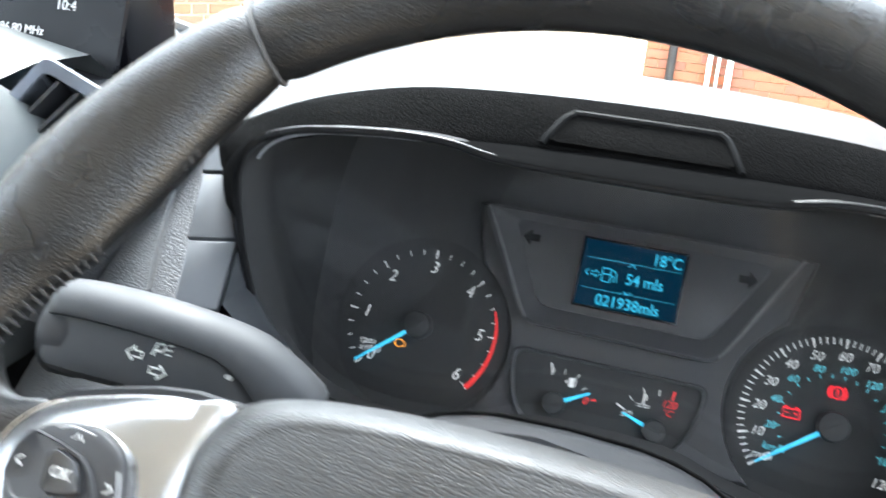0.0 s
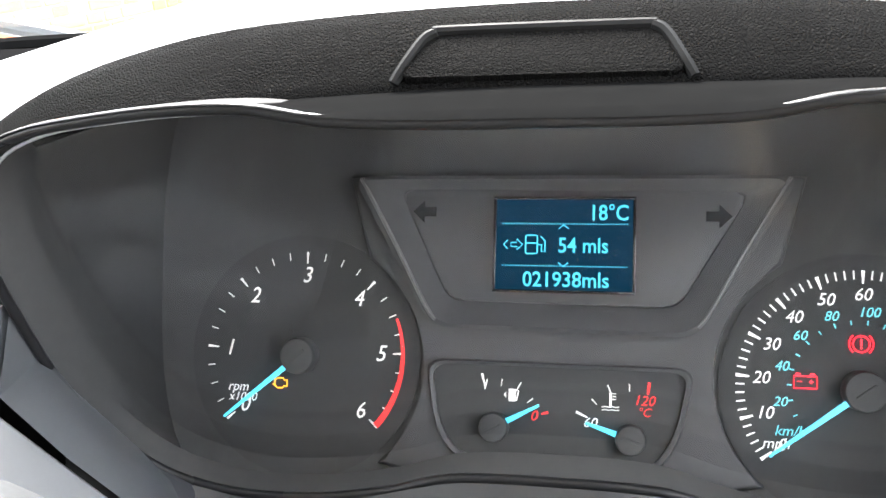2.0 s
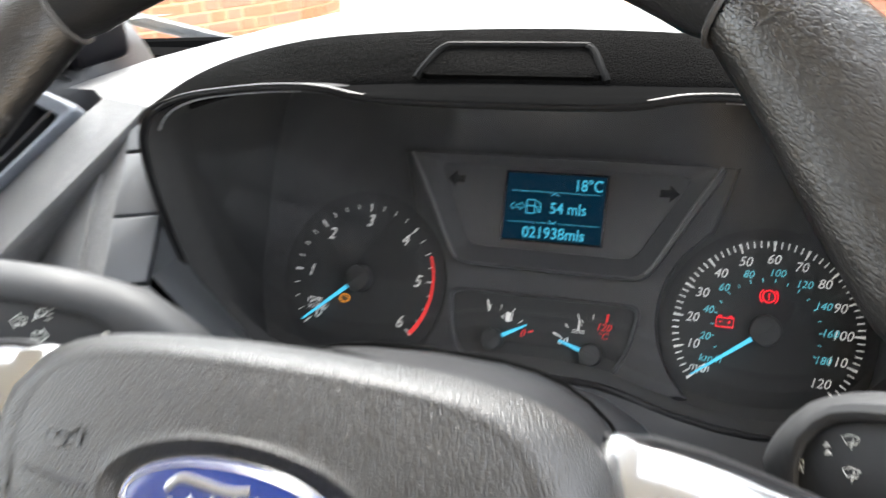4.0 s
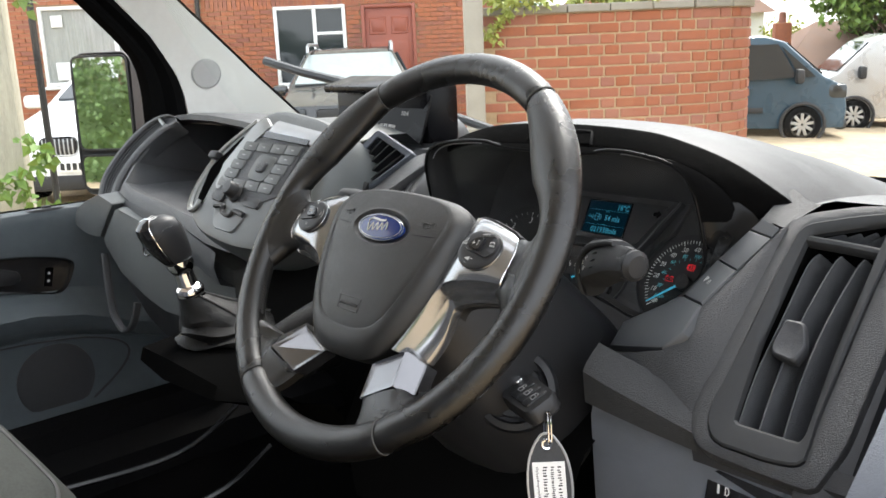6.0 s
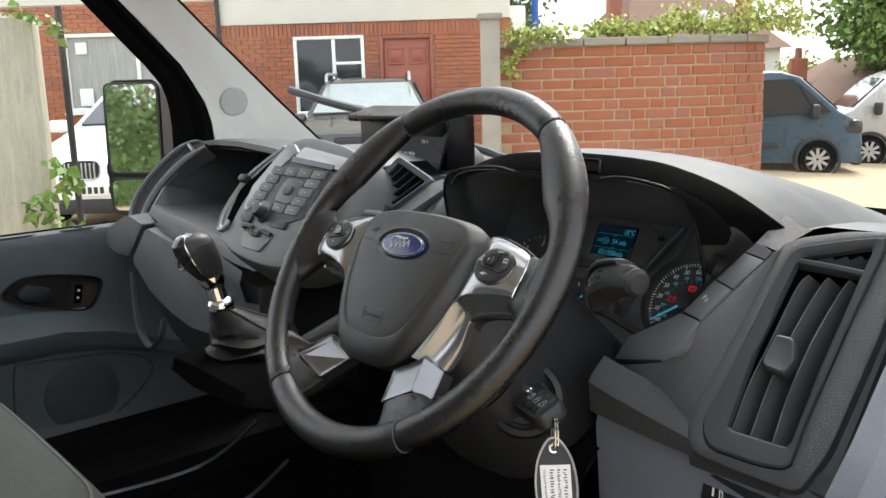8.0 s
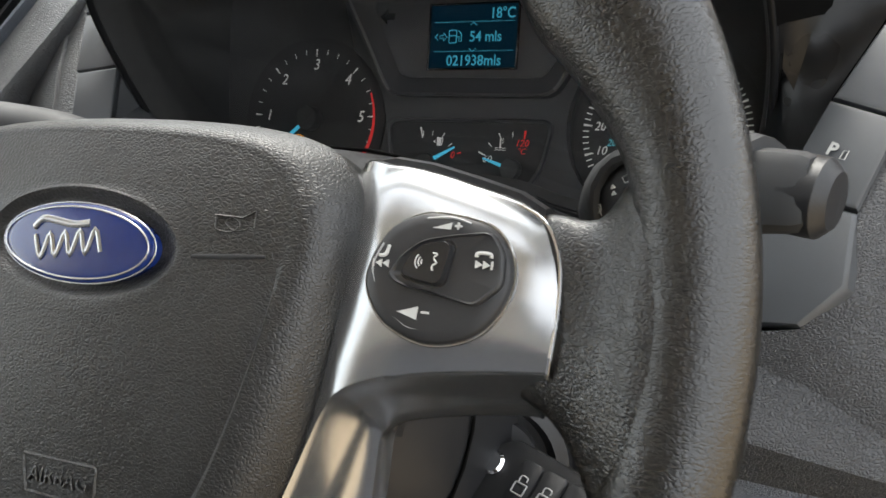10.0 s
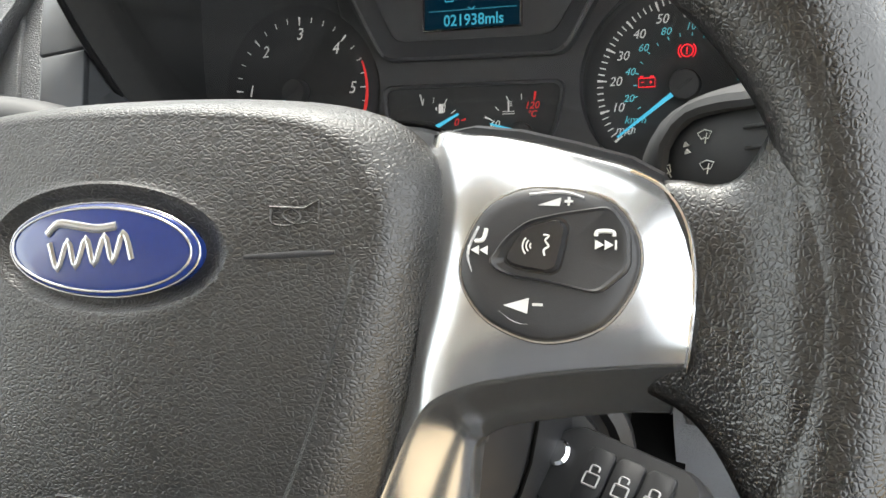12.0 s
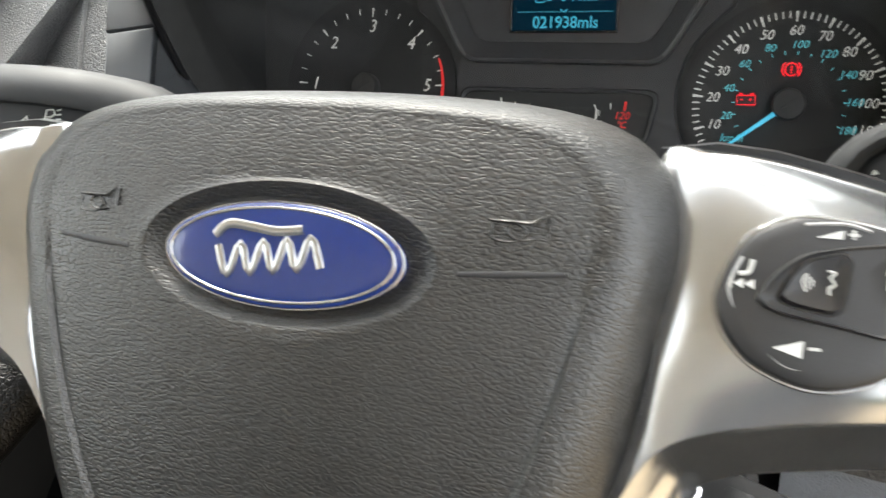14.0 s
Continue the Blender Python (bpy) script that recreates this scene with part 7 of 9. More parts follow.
def lower_right():
    g = thing("lower_dash_panel", "grey blue lower dashboard panel beside the door", "trim panel")
    bm = bmesh.new()
    rings = []
    for x, zt, y in ((0.118, 1.281, 0.118), (0.16, 1.279, 0.112), (0.22, 1.274, 0.108), (0.30, 1.264, 0.108), (0.345, 1.26, 0.115), (0.357, 1.258, 0.15)):
        rings.append([Vector((x, y, zt)), Vector((x, y - 0.004, zt - 0.02)), Vector((x, y + 0.002, zt - 0.10)), Vector((x, y + 0.03, zt - 0.22)), Vector((x, y + 0.10, zt - 0.36))])
    loft(bm, rings, False)
    part("panel", bm, GREY, g)
    bm = bmesh.new()
    tube(bm, [(x, y - 0.001, zt - 0.001) for x, zt, y in ((0.118, 1.281, 0.118), (0.16, 1.279, 0.112), (0.22, 1.274, 0.108), (0.30, 1.264, 0.108), (0.345, 1.26, 0.115))], 0.0025, 6)
    part("top_bead", bm, GREY, g)
    l = thing("light_switch", "black light switch panel with a chrome ringed knob", "light switch")
    lm = frame_of((0.294, 0.1050, 1.225), (1, 0, 0), (0, 0.1, 1))
    bm = bmesh.new()
    prism(bm, rounded([(-0.058, -0.04), (0.05, -0.04), (0.055, 0.026), (-0.052, 0.034)], 0.008), -0.004, 0.003, lm, 0.0015, 0.001)
    part("plate", bm, GLOSS_BLACK, l)
    bm = bmesh.new()
    lathe(bm, [(0.0, 0.0), (0.027, 0.0), (0.027, 0.008), (0.025, 0.010), (0.0, 0.010)], lm @ pose(0.0, -0.006, 0), 32)
    part("knob", bm, BUTTON, l)
    bm = bmesh.new()
    tube(bm, [(*polar(0, -0.006, 0.027, 10 * q), 0.008) for q in range(36)], 0.0012, 6, True, lm)
    part("knob_ring", bm, CHROME, l)
    bm = bmesh.new()
    box(bm, (-0.042, 0.018, 0.0034), (0.0018, 0.0075, 0.0004), 0, lm)
    tube(bm, [(-0.036 + 0.003 * math.cos(q), 0.018 + 0.0036 * math.sin(q), 0.0034) for q in [math.pi * i / 8 - math.pi / 2 for i in range(9)]], 0.0005, 4, True, lm)
    part("symbol", bm, WHITE_PRINT, l)
    return g


passenger_dash()
centre_stack()
centre_vent()
gear_lever()
column()
stalk(1, "black wiper stalk with white symbols on the column")
stalk(-1, "black indicator stalk with white symbols on the column")
key_set()
lower_right()


# ---- cab shell ----
def sheet(name, quad, thick, mat, label, category, kind="structure"):
    bm = bmesh.new()
    q = [Vector(p) for p in quad]
    n = (q[1] - q[0]).cross(q[3] - q[0]).normalized() * thick
    loft(bm, [q, [p + n for p in q]])
    return solo(name, bm, mat, label, category, kind=kind, smooth=False)


sheet("floor", [(-1.38, -0.95, 0.72), (0.42, -0.95, 0.72), (0.42, 0.75, 0.72), (-1.38, 0.75, 0.72)], -0.04, FLOOR_MAT, "black rubber cab floor", "floor")
sheet("ceiling", [(-1.30, -0.95, 2.32), (0.38, -0.95, 2.32), (0.36, -0.10, 2.28), (-1.28, -0.10, 2.28)], 0.03, HEADLINER, "pale cloth headliner of the van", "ceiling")
sheet("wall_bulkhead", [(-1.38, -0.95, 0.72), (0.42, -0.95, 0.72), (0.41, -0.95, 1.75), (-1.36, -0.95, 1.75)], 0.03, GREY, "grey bulkhead behind the seats", "wall")
# unseen panel, added pale so that the silver spokes reflect something bright
sheet("wall_overhead_reflector", [(-1.36, -0.95, 1.75), (0.41, -0.95, 1.75), (0.40, -0.95, 2.33), (-1.34, -0.95, 2.33)], 0.03, HEADLINER, "unseen pale panel added above the bulkhead as a reflector", "wall")
# firewall black paints the darkness under the dashboard
sheet("wall_firewall", [(-1.36, 0.74, 0.70), (0.42, 0.74, 0.70), (0.42, 0.68, 1.402), (-1.36, 0.68, 1.402)], 0.03, RUBBER_AND_SHADE, "firewall under the dashboard, its shade painted black", "wall")


def windscreen():
    top = [(-1.16, 0.06, 2.20), (-0.8, 0.10, 2.225), (-0.46, 0.12, 2.23), (-0.1, 0.10, 2.225), (0.26, 0.06, 2.20)]
    base = [(-1.27, 0.60, 1.36), (-0.9, 0.80, 1.372), (-0.46, 0.86, 1.375), (-0.05, 0.80, 1.372), (0.35, 0.60, 1.36)]
    w = thing("windscreen", "clear raked windscreen of the van", "windscreen", kind="structure")
    bm = bmesh.new()
    loft(bm, [smooth_line(base, 4), smooth_line(top, 4)], False)
    g = part("pane", bm, WINDOW, w, "clear glass")
    g.visible_shadow = False
    bm = bmesh.new()
    tube(bm, [p + Vector((0, -0.006, -0.004)) for p in smooth_line(base, 5)], 0.010, 8)
    part("lower_seal", bm, RUBBER_AND_SHADE, w)
    bm = bmesh.new()
    tube(bm, [p for p in smooth_line(top, 5)], 0.05, 8, False, None, 0.4)
    part("header", bm, HEADLINER, w)
    # wiper parked outside
    wp = thing("wiper_blade", "dark grey windscreen wiper resting against the glass", "wiper")
    bm = bmesh.new()
    tube(bm, [(-0.90, 0.765, 1.475), (-1.031, 0.705, 1.510), (-1.145, 0.660, 1.538), (-1.238, 0.622, 1.566)], 0.010, 8)
    part("blade", bm, MIDGREY, wp)
    bm = bmesh.new()
    tube(bm, [(-0.60, 0.905, 1.360), (-0.80, 0.855, 1.420), (-0.95, 0.765, 1.480), (-1.08, 0.70, 1.520)], 0.010, 8)
    part("arm", bm, MIDGREY, wp)


def pillars():
    for s in (0, 1):
        mir = (lambda p: Vector(p)) if s == 0 else (lambda p: Vector((-0.92 - p[0], p[1], p[2])))
        bm = bmesh.new()
        rows = [((-1.255, 0.430, 1.44), (-1.245, 0.51, 1.44), (-1.225, 0.735, 1.40)), ((-1.255, 0.424, 1.50), (-1.243, 0.495, 1.50), (-1.225, 0.63, 1.495)), ((-1.256, 0.411, 1.5475), (-1.243, 0.465, 1.5475), (-1.223, 0.575, 1.545)), ((-1.258, 0.388, 1.585), (-1.243, 0.44, 1.585), (-1.222, 0.525, 1.593)), ((-1.258, 0.318, 1.68), (-1.241, 0.37, 1.68), (-1.218, 0.428, 1.683)), ((-1.258, 0.225, 1.775), (-1.240, 0.275, 1.775), (-1.213, 0.328, 1.779)), ((-1.25, -0.01, 2.03), (-1.225, 0.06, 2.03), (-1.19, 0.12, 2.03)), ((-1.24, -0.14, 2.24), (-1.21, -0.06, 2.24), (-1.165, -0.01, 2.24))]
        rings = []
        for a, b, c in rows:
            a, b, c = mir(a), mir(b), mir(c)
            out = Vector((-0.05 if s == 0 else 0.05, 0.02, 0))
            rings.append([a + out, a, a.lerp(b, 0.3), b, b.lerp(c, 0.6), c, c + out])
        loft(bm, rings, True)
        p = solo("pillar_trim", bm, PILLAR, "pale grey windscreen pillar trim", "pillar", kind="structure")
        if s == 0:
            sm = frame_of((-1.2400, 0.474, 1.545), (0.19, 0.98, 0), (0.135, 0, 1))
            bm = bmesh.new()
            lathe(bm, [(0.0, 0.0005), (0.0295, 0.0005), (0.0300, -0.0008), (0.0308, -0.0008), (0.0313, 0.0008), (0.0325, 0.0004), (0.0325, -0.012), (0.0, -0.012)], sm, 36)
            part("tweeter_grille", bm, GRILLE, p, "round speaker grille in the pillar")
        bm = bmesh.new()
        tube(bm, [mir((c[0] - 0.004, c[1] + 0.003, c[2])) for a, b, c in rows], 0.005, 6)
        part("glass_seal", bm, RUBBER_AND_SHADE, p, "thin black seal along the glass")
        # black door seal: a ribbed rubber band between pillar and window
        bm = bmesh.new()
        rings = []
        for z, y0, y1 in ((1.27, 0.335, 0.432), (1.40, 0.342, 0.434), (1.50, 0.343, 0.426), (1.53, 0.341, 0.419), (1.56, 0.336, 0.406), (1.5875, 0.326, 0.391), (1.63, 0.293, 0.366), (1.695, 0.233, 0.303), (1.775, 0.160, 0.228), (2.03, -0.07, -0.005), (2.23, -0.25, -0.18)):
            ring = []
            for f, h in ((0.0, -0.03), (0.0, -0.004), (0.05, 0.006), (0.25, 0.010), (0.36, 0.004), (0.44, 0.0), (0.52, 0.004), (0.68, 0.014), (0.84, 0.012), (0.95, 0.004), (1.03, -0.006), (1.03, -0.03)):
                ring.append(mir((-1.262 + h, y0 + (y1 - y0) * f, z)))
            rings.append(ring)
        loft(bm, rings, True)
        solo("door_seal", bm, RUBBER_AND_SHADE, "black rubber door seal", "door seal", kind="structure")


def passenger_door():
    d = thing("door_1", "grey passenger door with black handle cup and speaker", "door", kind="structure")
    X = -1.30
    bm = bmesh.new()
    prof = [(-1.335, 1.288), (-1.305, 1.294), (X + 0.006, 1.288), (X + 0.012, 1.27), (X + 0.004, 1.22), (X, 1.17), (X, 1.13), (X + 0.03, 1.105), (X + 0.045, 1.085), (X + 0.035, 1.055), (X + 0.006, 1.03), (X, 0.98), (X, 0.88), (X + 0.015, 0.85), (X + 0.05, 0.83), (X + 0.05, 0.70)]
    rings = []
    for y in (-0.9, -0.4, -0.2, -0.05, 0.05, 0.15, 0.25, 0.36, 0.5):
        drop = 0.0 if y < 0.1 else (y - 0.1) * 0.42
        rings.append([Vector((x, y, z - (drop * (1 - abs(z - 1.07) / 0.12) if abs(z - 1.07) < 0.12 else 0))) for x, z in prof])
    loft(bm, rings, False)
    part("inner_panel", bm, DOOR_GREY, d, "grey blue moulded door panel")
    hm = frame_of((X + 0.004, 0.052, 1.162), (0, 1, -0.22), (0, 0.2, 1))
    bm = bmesh.new()
    cup = [(p.x, p.y) for p in smooth_line([(-0.098, -0.012, 0), (-0.075, 0.022, 0), (-0.03, 0.036, 0), (0.04, 0.040, 0), (0.085, 0.036, 0), (0.095, 0.018, 0), (0.078, -0.028, 0), (0.03, -0.034, 0), (-0.05, -0.030, 0)], 4, True)]
    rings = [[hm @ Vector((x * k, y * k, z)) for x, y in cup] for k, z in ((1.06, 0.0), (1.03, 0.006), (0.97, 0.005), (0.92, -0.006), (0.6, -0.014), (0.1, -0.014))]
    loft(bm, rings)
    cupo = part("handle_cup", bm, GLOSS_BLACK, d, "glossy black handle cup")
    bm = bmesh.new()
    prism(bm, rounded([(-0.08, -0.006), (-0.062, 0.018), (-0.01, 0.012), (0.0, -0.004), (-0.02, -0.02), (-0.06, -0.022)], 0.008), -0.01, 0.008, hm, 0.003, 0.003)
    part("door_handle", bm, DASH_FINE, cupo, "dark lever door handle")
    bm = bmesh.new()
    box(bm, (0.05, 0.0, -0.004), (0.022, 0.046, 0.008), 0.003, hm)
    part("lock_switch", bm, BUTTON, cupo)
    bm = bmesh.new()
    for y in (0.008, -0.008):
        box(bm, (0.05, y, 0.0004), (0.005, 0.005, 0.0004), 0, hm)
    part("switch_mark", bm, WHITE_PRINT, cupo)
    bm = bmesh.new()
    tube(bm, [Vector((X + 0.004, y, z)) for y, z in [(p.x, p.y) for p in smooth_line([(-0.06, 0.80, 0), (-0.045, 1.005, 0), (-0.01, 1.022, 0), (0.16, 1.005, 0), (0.245, 0.965, 0), (0.22, 0.91, 0), (0.10, 0.83, 0)], 5)]], 0.003, 6)
    part("panel_line", bm, MIDGREY, d)
    sm = frame_of((X + 0.001, 0.088, 0.928), (0, 1, 0), (0, 0, 1))
    bm = bmesh.new()
    lathe(bm, [(0.0, 0.004), (0.074, 0.004), (0.080, 0.002), (0.081, -0.004), (0.0, -0.004)], sm, 40)
    part("speaker_grille", bm, MIDGREY, d, "round dark speaker grille")
    wm = frame_of((X + 0.002, 0.115, 1.290), (0, 1, 0), (-1, 0, 0))
    bm = bmesh.new()
    prism(bm, ellipse(0, 0.008, 0.040, 0.013, 28, 3), -0.002, 0.003, wm, 0.001, 0.001)
    sw = part("window_switch_plate", bm, MIDGREY, d)
    bm = bmesh.new()
    box(bm, (0.004, 0.008, 0.005), (0.018, 0.009, 0.006), 0.002, wm)
    part("window_switch", bm, BUTTON, sw)
    bm = bmesh.new()
    prism(bm, ellipse(-0.135, 0.008, 0.055, 0.012, 24, 3), -0.002, 0.002, wm, 0.001, 0.001)
    part("pull_pocket", bm, DASH_FINE, d)
    bm = bmesh.new()
    q = [Vector(p) for p in ((-1.325, -0.9, 1.28), (-1.325, 0.32, 1.28), (-1.31, 0.30, 1.56), (-1.28, -0.15, 2.2), (-1.28, -0.9, 2.2))]
    bm.faces.new([bm.verts.new(p) for p in q])
    g = part("window_pane", bm, WINDOW, d, "clear side window")
    g.visible_shadow = False
    bm = bmesh.new()
    tube(bm, [(-1.318, -0.9, 1.290), (-1.318, 0.33, 1.286)], 0.009, 8)
    part("window_seal", bm, RUBBER_AND_SHADE, d)
    # sill, step and seal lines in the footwell
    bm = bmesh.new()
    rings = []
    for y in (-0.9, 0.0, 0.3, 0.5, 0.74):
        rings.append([Vector((-1.27, y, 0.86)), Vector((-1.235, y, 0.845)), Vector((-1.22, y, 0.80)), Vector((-1.16, y, 0.775)), Vector((-1.14, y, 0.72))])
    loft(bm, rings, False)
    solo("door_sill", bm, SILL, "dark grey door sill trim", "sill", kind="structure")
    for dx, zz in ((0.0, 0.80), (0.12, 0.75)):
        bm = bmesh.new()
        tube(bm, smooth_line([(-1.10 + dx, -0.35, zz), (-1.08 + dx, -0.05, zz - 0.01), (-0.99 + dx, 0.2, zz + 0.02), (-0.95 + dx, 0.32, zz + 0.10)], 6), 0.006, 6)
        solo("floor_trim", bm, GLOSS_BLACK, "black rubber edge strip of the floor mat", "floor trim")


def door_mirror():
    w = thing("door_mirror", "black door mirror with tall main glass and small lower glass", "door mirror")
    m = frame_of((-1.62, 0.405, 1.465), (0.80, 0.60, 0), (0, 0.03, 1))
    outer = rounded([(-0.092, -0.215), (0.05, -0.22), (0.062, -0.12), (0.066, 0.118), (0.05, 0.138), (-0.075, 0.138), (-0.10, 0.11), (-0.103, -0.17)], 0.025, 5)
    bm = bmesh.new()
    rings = [[m @ Vector((x * k + 0.055 * (1 - k), y * k - 0.02 * (1 - k), z)) for x, y in outer] for k, z in ((0.35, -0.15), (0.75, -0.135), (0.93, -0.095), (1.0, -0.04), (1.0, 0.0), (0.985, 0.006), (0.955, 0.002))]
    loft(bm, rings)
    part("housing", bm, CAR_BLACK, w)
    for y0, y1, nm in ((-0.098, 0.125, "main_glass"), (-0.198, -0.118, "wide_glass")):
        bm = bmesh.new()
        xr = 0.053 if y0 > -0.1 else 0.045
        prism(bm, rounded([(-0.090, y0), (xr, y0), (xr, y1), (-0.090, y1)], 0.018, 4), -0.002, 0.0075, m)
        part(nm, bm, MIRROR, w, "mirror glass", smooth=False)
        bm = bmesh.new()
        tube(bm, [(x, y, 0.007) for x, y in rounded([(-0.093, y0 - 0.003), (xr + 0.003, y0 - 0.003), (xr + 0.003, y1 + 0.003), (-0.093, y1 + 0.003)], 0.018, 4)], 0.003, 6, True, m)
        part("glass_rim", bm, CAR_BLACK, w)
    bm = bmesh.new()
    tube(bm, [(-1.62, 0.46, 1.38), (-1.45, 0.46, 1.36), (-1.32, 0.44, 1.35)], 0.035, 10)
    part("mirror_arm", bm, CAR_BLACK, w)


def bench_seat():
    b = thing("passenger_bench", "dark grey cloth passenger bench seat", "seat")
    def section(x, grow=0.0):
        # puffed cushion, rounded in plan at its corners
        u = abs((x + 0.68) / 0.385)
        back = 0.10 * max(0.0, u - 0.55) ** 2 / 0.2
        drop = 0.085 * max(0.0, u - 0.72) ** 2 / 0.078
        puff = 0.010 * math.cos(u * 1.4)
        out = []
        for k in range(15):
            an = math.pi / 2 - math.pi * k / 14
            out.append(Vector((x, -0.238 - back + (0.092 + grow) * math.cos(an), 1.02 + (0.092 - drop * 0.9 + grow) * math.sin(an) + puff)))
        return [Vector((x, -0.66, 1.075 - drop)), Vector((x, -0.45, 1.096 - drop + puff)), Vector((x, -0.33, 1.110 - drop * 0.95 + puff))] + out + [Vector((x, -0.6, 0.92))]
    bm = bmesh.new()
    loft(bm, [section(-0.68 + 0.385 * math.sin(math.pi / 2 * (i / 14 - 1))) for i in range(29)], False)
    part("cushion", bm, FABRIC, b)
    bm = bmesh.new()
    tube(bm, [section(-0.68 + 0.37 * (i / 20 - 1), 0.0005)[6] for i in range(41)], 0.0025, 6)
    part("piping", bm, STITCH, b)
    bm = bmesh.new()
    box(bm, (-0.68, -0.42, 0.81), (0.68, 0.42, 0.18), 0.02)
    part("base", bm, RUBBER_AND_SHADE, b)


def driver_side():
    # hinge pillar and kick panel beside the open driver's door
    bm = bmesh.new()
    rings = []
    for z, y0 in ((1.47, 0.24), (1.43, 0.215), (1.394, 0.154), (1.331, 0.089), (1.300, 0.050), (1.22, 0.03), (1.0, 0.02), (0.72, 0.02)):
        rings.append([Vector((0.366, y0 + 0.02, z)), Vector((0.371, y0, z)), Vector((0.392, y0 - 0.006, z)), Vector((0.42, y0 + 0.02, z)), Vector((0.42, 0.62, z)), Vector((0.362, 0.62, z))])
    loft(bm, rings)
    solo("hinge_pillar", bm, GREY, "pale grey blue kick panel and hinge pillar", "pillar", kind="structure")
    bm = bmesh.new()
    rings = []
    for z in (0.60, 0.72, 0.76):
        rings.append([Vector((0.30, y, z)) if k == 0 else Vector((0.44, y, z)) for k, y in ((0, -0.9), (1, -0.9), (1, 0.1), (0, 0.1))])
    loft(bm, rings)
    solo("door_sill", bm, SILL, "dark grey driver's door sill", "sill", kind="structure")
    sheet("wall_rear_pillar", [(0.38, -0.95, 0.72), (0.38, -0.80, 0.72), (0.36, -0.80, 2.32), (0.36, -0.95, 2.32)], 0.04, GREY, "grey rear door pillar", "wall")
    # bonnet outside
    bm = bmesh.new()
    rings = []
    for i in range(11):
        x = -1.3 + 1.68 * i / 10
        e = 1 - abs(2 * i / 10 - 1) ** 3
        rings.append([Vector((x, 0.70 + 0.16 * e, 1.33)), Vector((x, 0.95 + 0.16 * e, 1.27)), Vector((x, 1.2 + 0.2 * e, 1.12)), Vector((x, 1.32 + 0.2 * e, 0.85)), Vector((x, 1.34 + 0.2 * e, 0.4))])
    loft(bm, rings, False)
    solo("bonnet", bm, CAR_WHITE, "white van bonnet beyond the windscreen", "bonnet")


windscreen()
pillars()
passenger_door()
door_mirror()
bench_seat()
driver_side()


# ---- yard ----
YO, YD, YR = Vector((0.647, -0.525, 0)), Vector((-0.7593, 0.6508, 0)), Vector((0.6508, 0.7593, 0))


def slope(side):
    return -0.11 - 0.042 * max(-14, min(14, side))


def yard(depth, side, z=0.0):
    """A place in the yard, by its distance ahead of the open door and its offset to the side."""
    return YO + YD * depth + YR * side + Vector((0, 0, z))


def yard_frame(depth, side, z=0.0, turn=0.0):
    """Local x runs to the side, y away from the van."""
    return Matrix.Translation(yard(depth, side, z)) @ Matrix.Rotation(math.atan2(YR.y, YR.x) + radians(turn), 4, "Z")


def ground():
    bm = bmesh.new()
    vs = {}
    lines = [-2500, -300, -60, -30, -20, -14, -9, -6, -3, 0, 3, 6, 9, 14, 20, 30, 60, 300, 2500]
    for i, a in enumerate(lines):
        for j, b in enumerate(lines):
            vs[i, j] = bm.verts.new(yard(a, b, slope(b)))
    for i in range(len(lines) - 1):
        for j in range(len(lines) - 1):
            bm.faces.new((vs[i, j], vs[i + 1, j], vs[i + 1, j + 1], vs[i, j + 1]))
    solo("ground", bm, DIRT, "sandy beige gravel yard", "ground", kind="structure")
    bm = bmesh.new()
    random.seed(5)
    for k in range(2600):
        a, b = random.uniform(3.6, 8.6), random.uniform(-5.5, -1.2)
        p = yard(a, b, slope(b))
        h, w = random.uniform(0.03, 0.10), 0.006
        d = Vector((random.uniform(-1, 1), random.uniform(-1, 1), 0)).normalized()
        l = d * random.uniform(0.0, 0.05)
        bm.faces.new([bm.verts.new(q) for q in (p - d.yxz * w, p + d.yxz * w, p + l + Vector((0, 0, h)))])
    solo("grass", bm, LEAF, "rough green grass verge", "grass", kind="stuff", smooth=False)


def leaf_mass(bm, place, count, size, seed, droop=0.3):
    """Many small folded leaves; place(rng) gives each one's spot."""
    rng = random.Random(seed)
    for k in range(count):
        p = place(rng)
        s = size * rng.uniform(0.6, 1.4)
        d = Vector((rng.uniform(-1, 1), rng.uniform(-1, 1), rng.uniform(-0.6, 0.5))).normalized()
        u = Vector((rng.uniform(-1, 1), rng.uniform(-1, 1), rng.uniform(0, 1))).normalized()
        w = d.cross(u).normalized() * s * 0.42
        tip = p + d * s + Vector((0, 0, -droop * s))
        mid = p + d * s * 0.5 + u * s * 0.08
        v = [bm.verts.new(q) for q in (p, mid + w, tip, mid - w)]
        bm.faces.new((v[0], v[1], v[2]))
        bm.faces.new((v[0], v[2], v[3]))


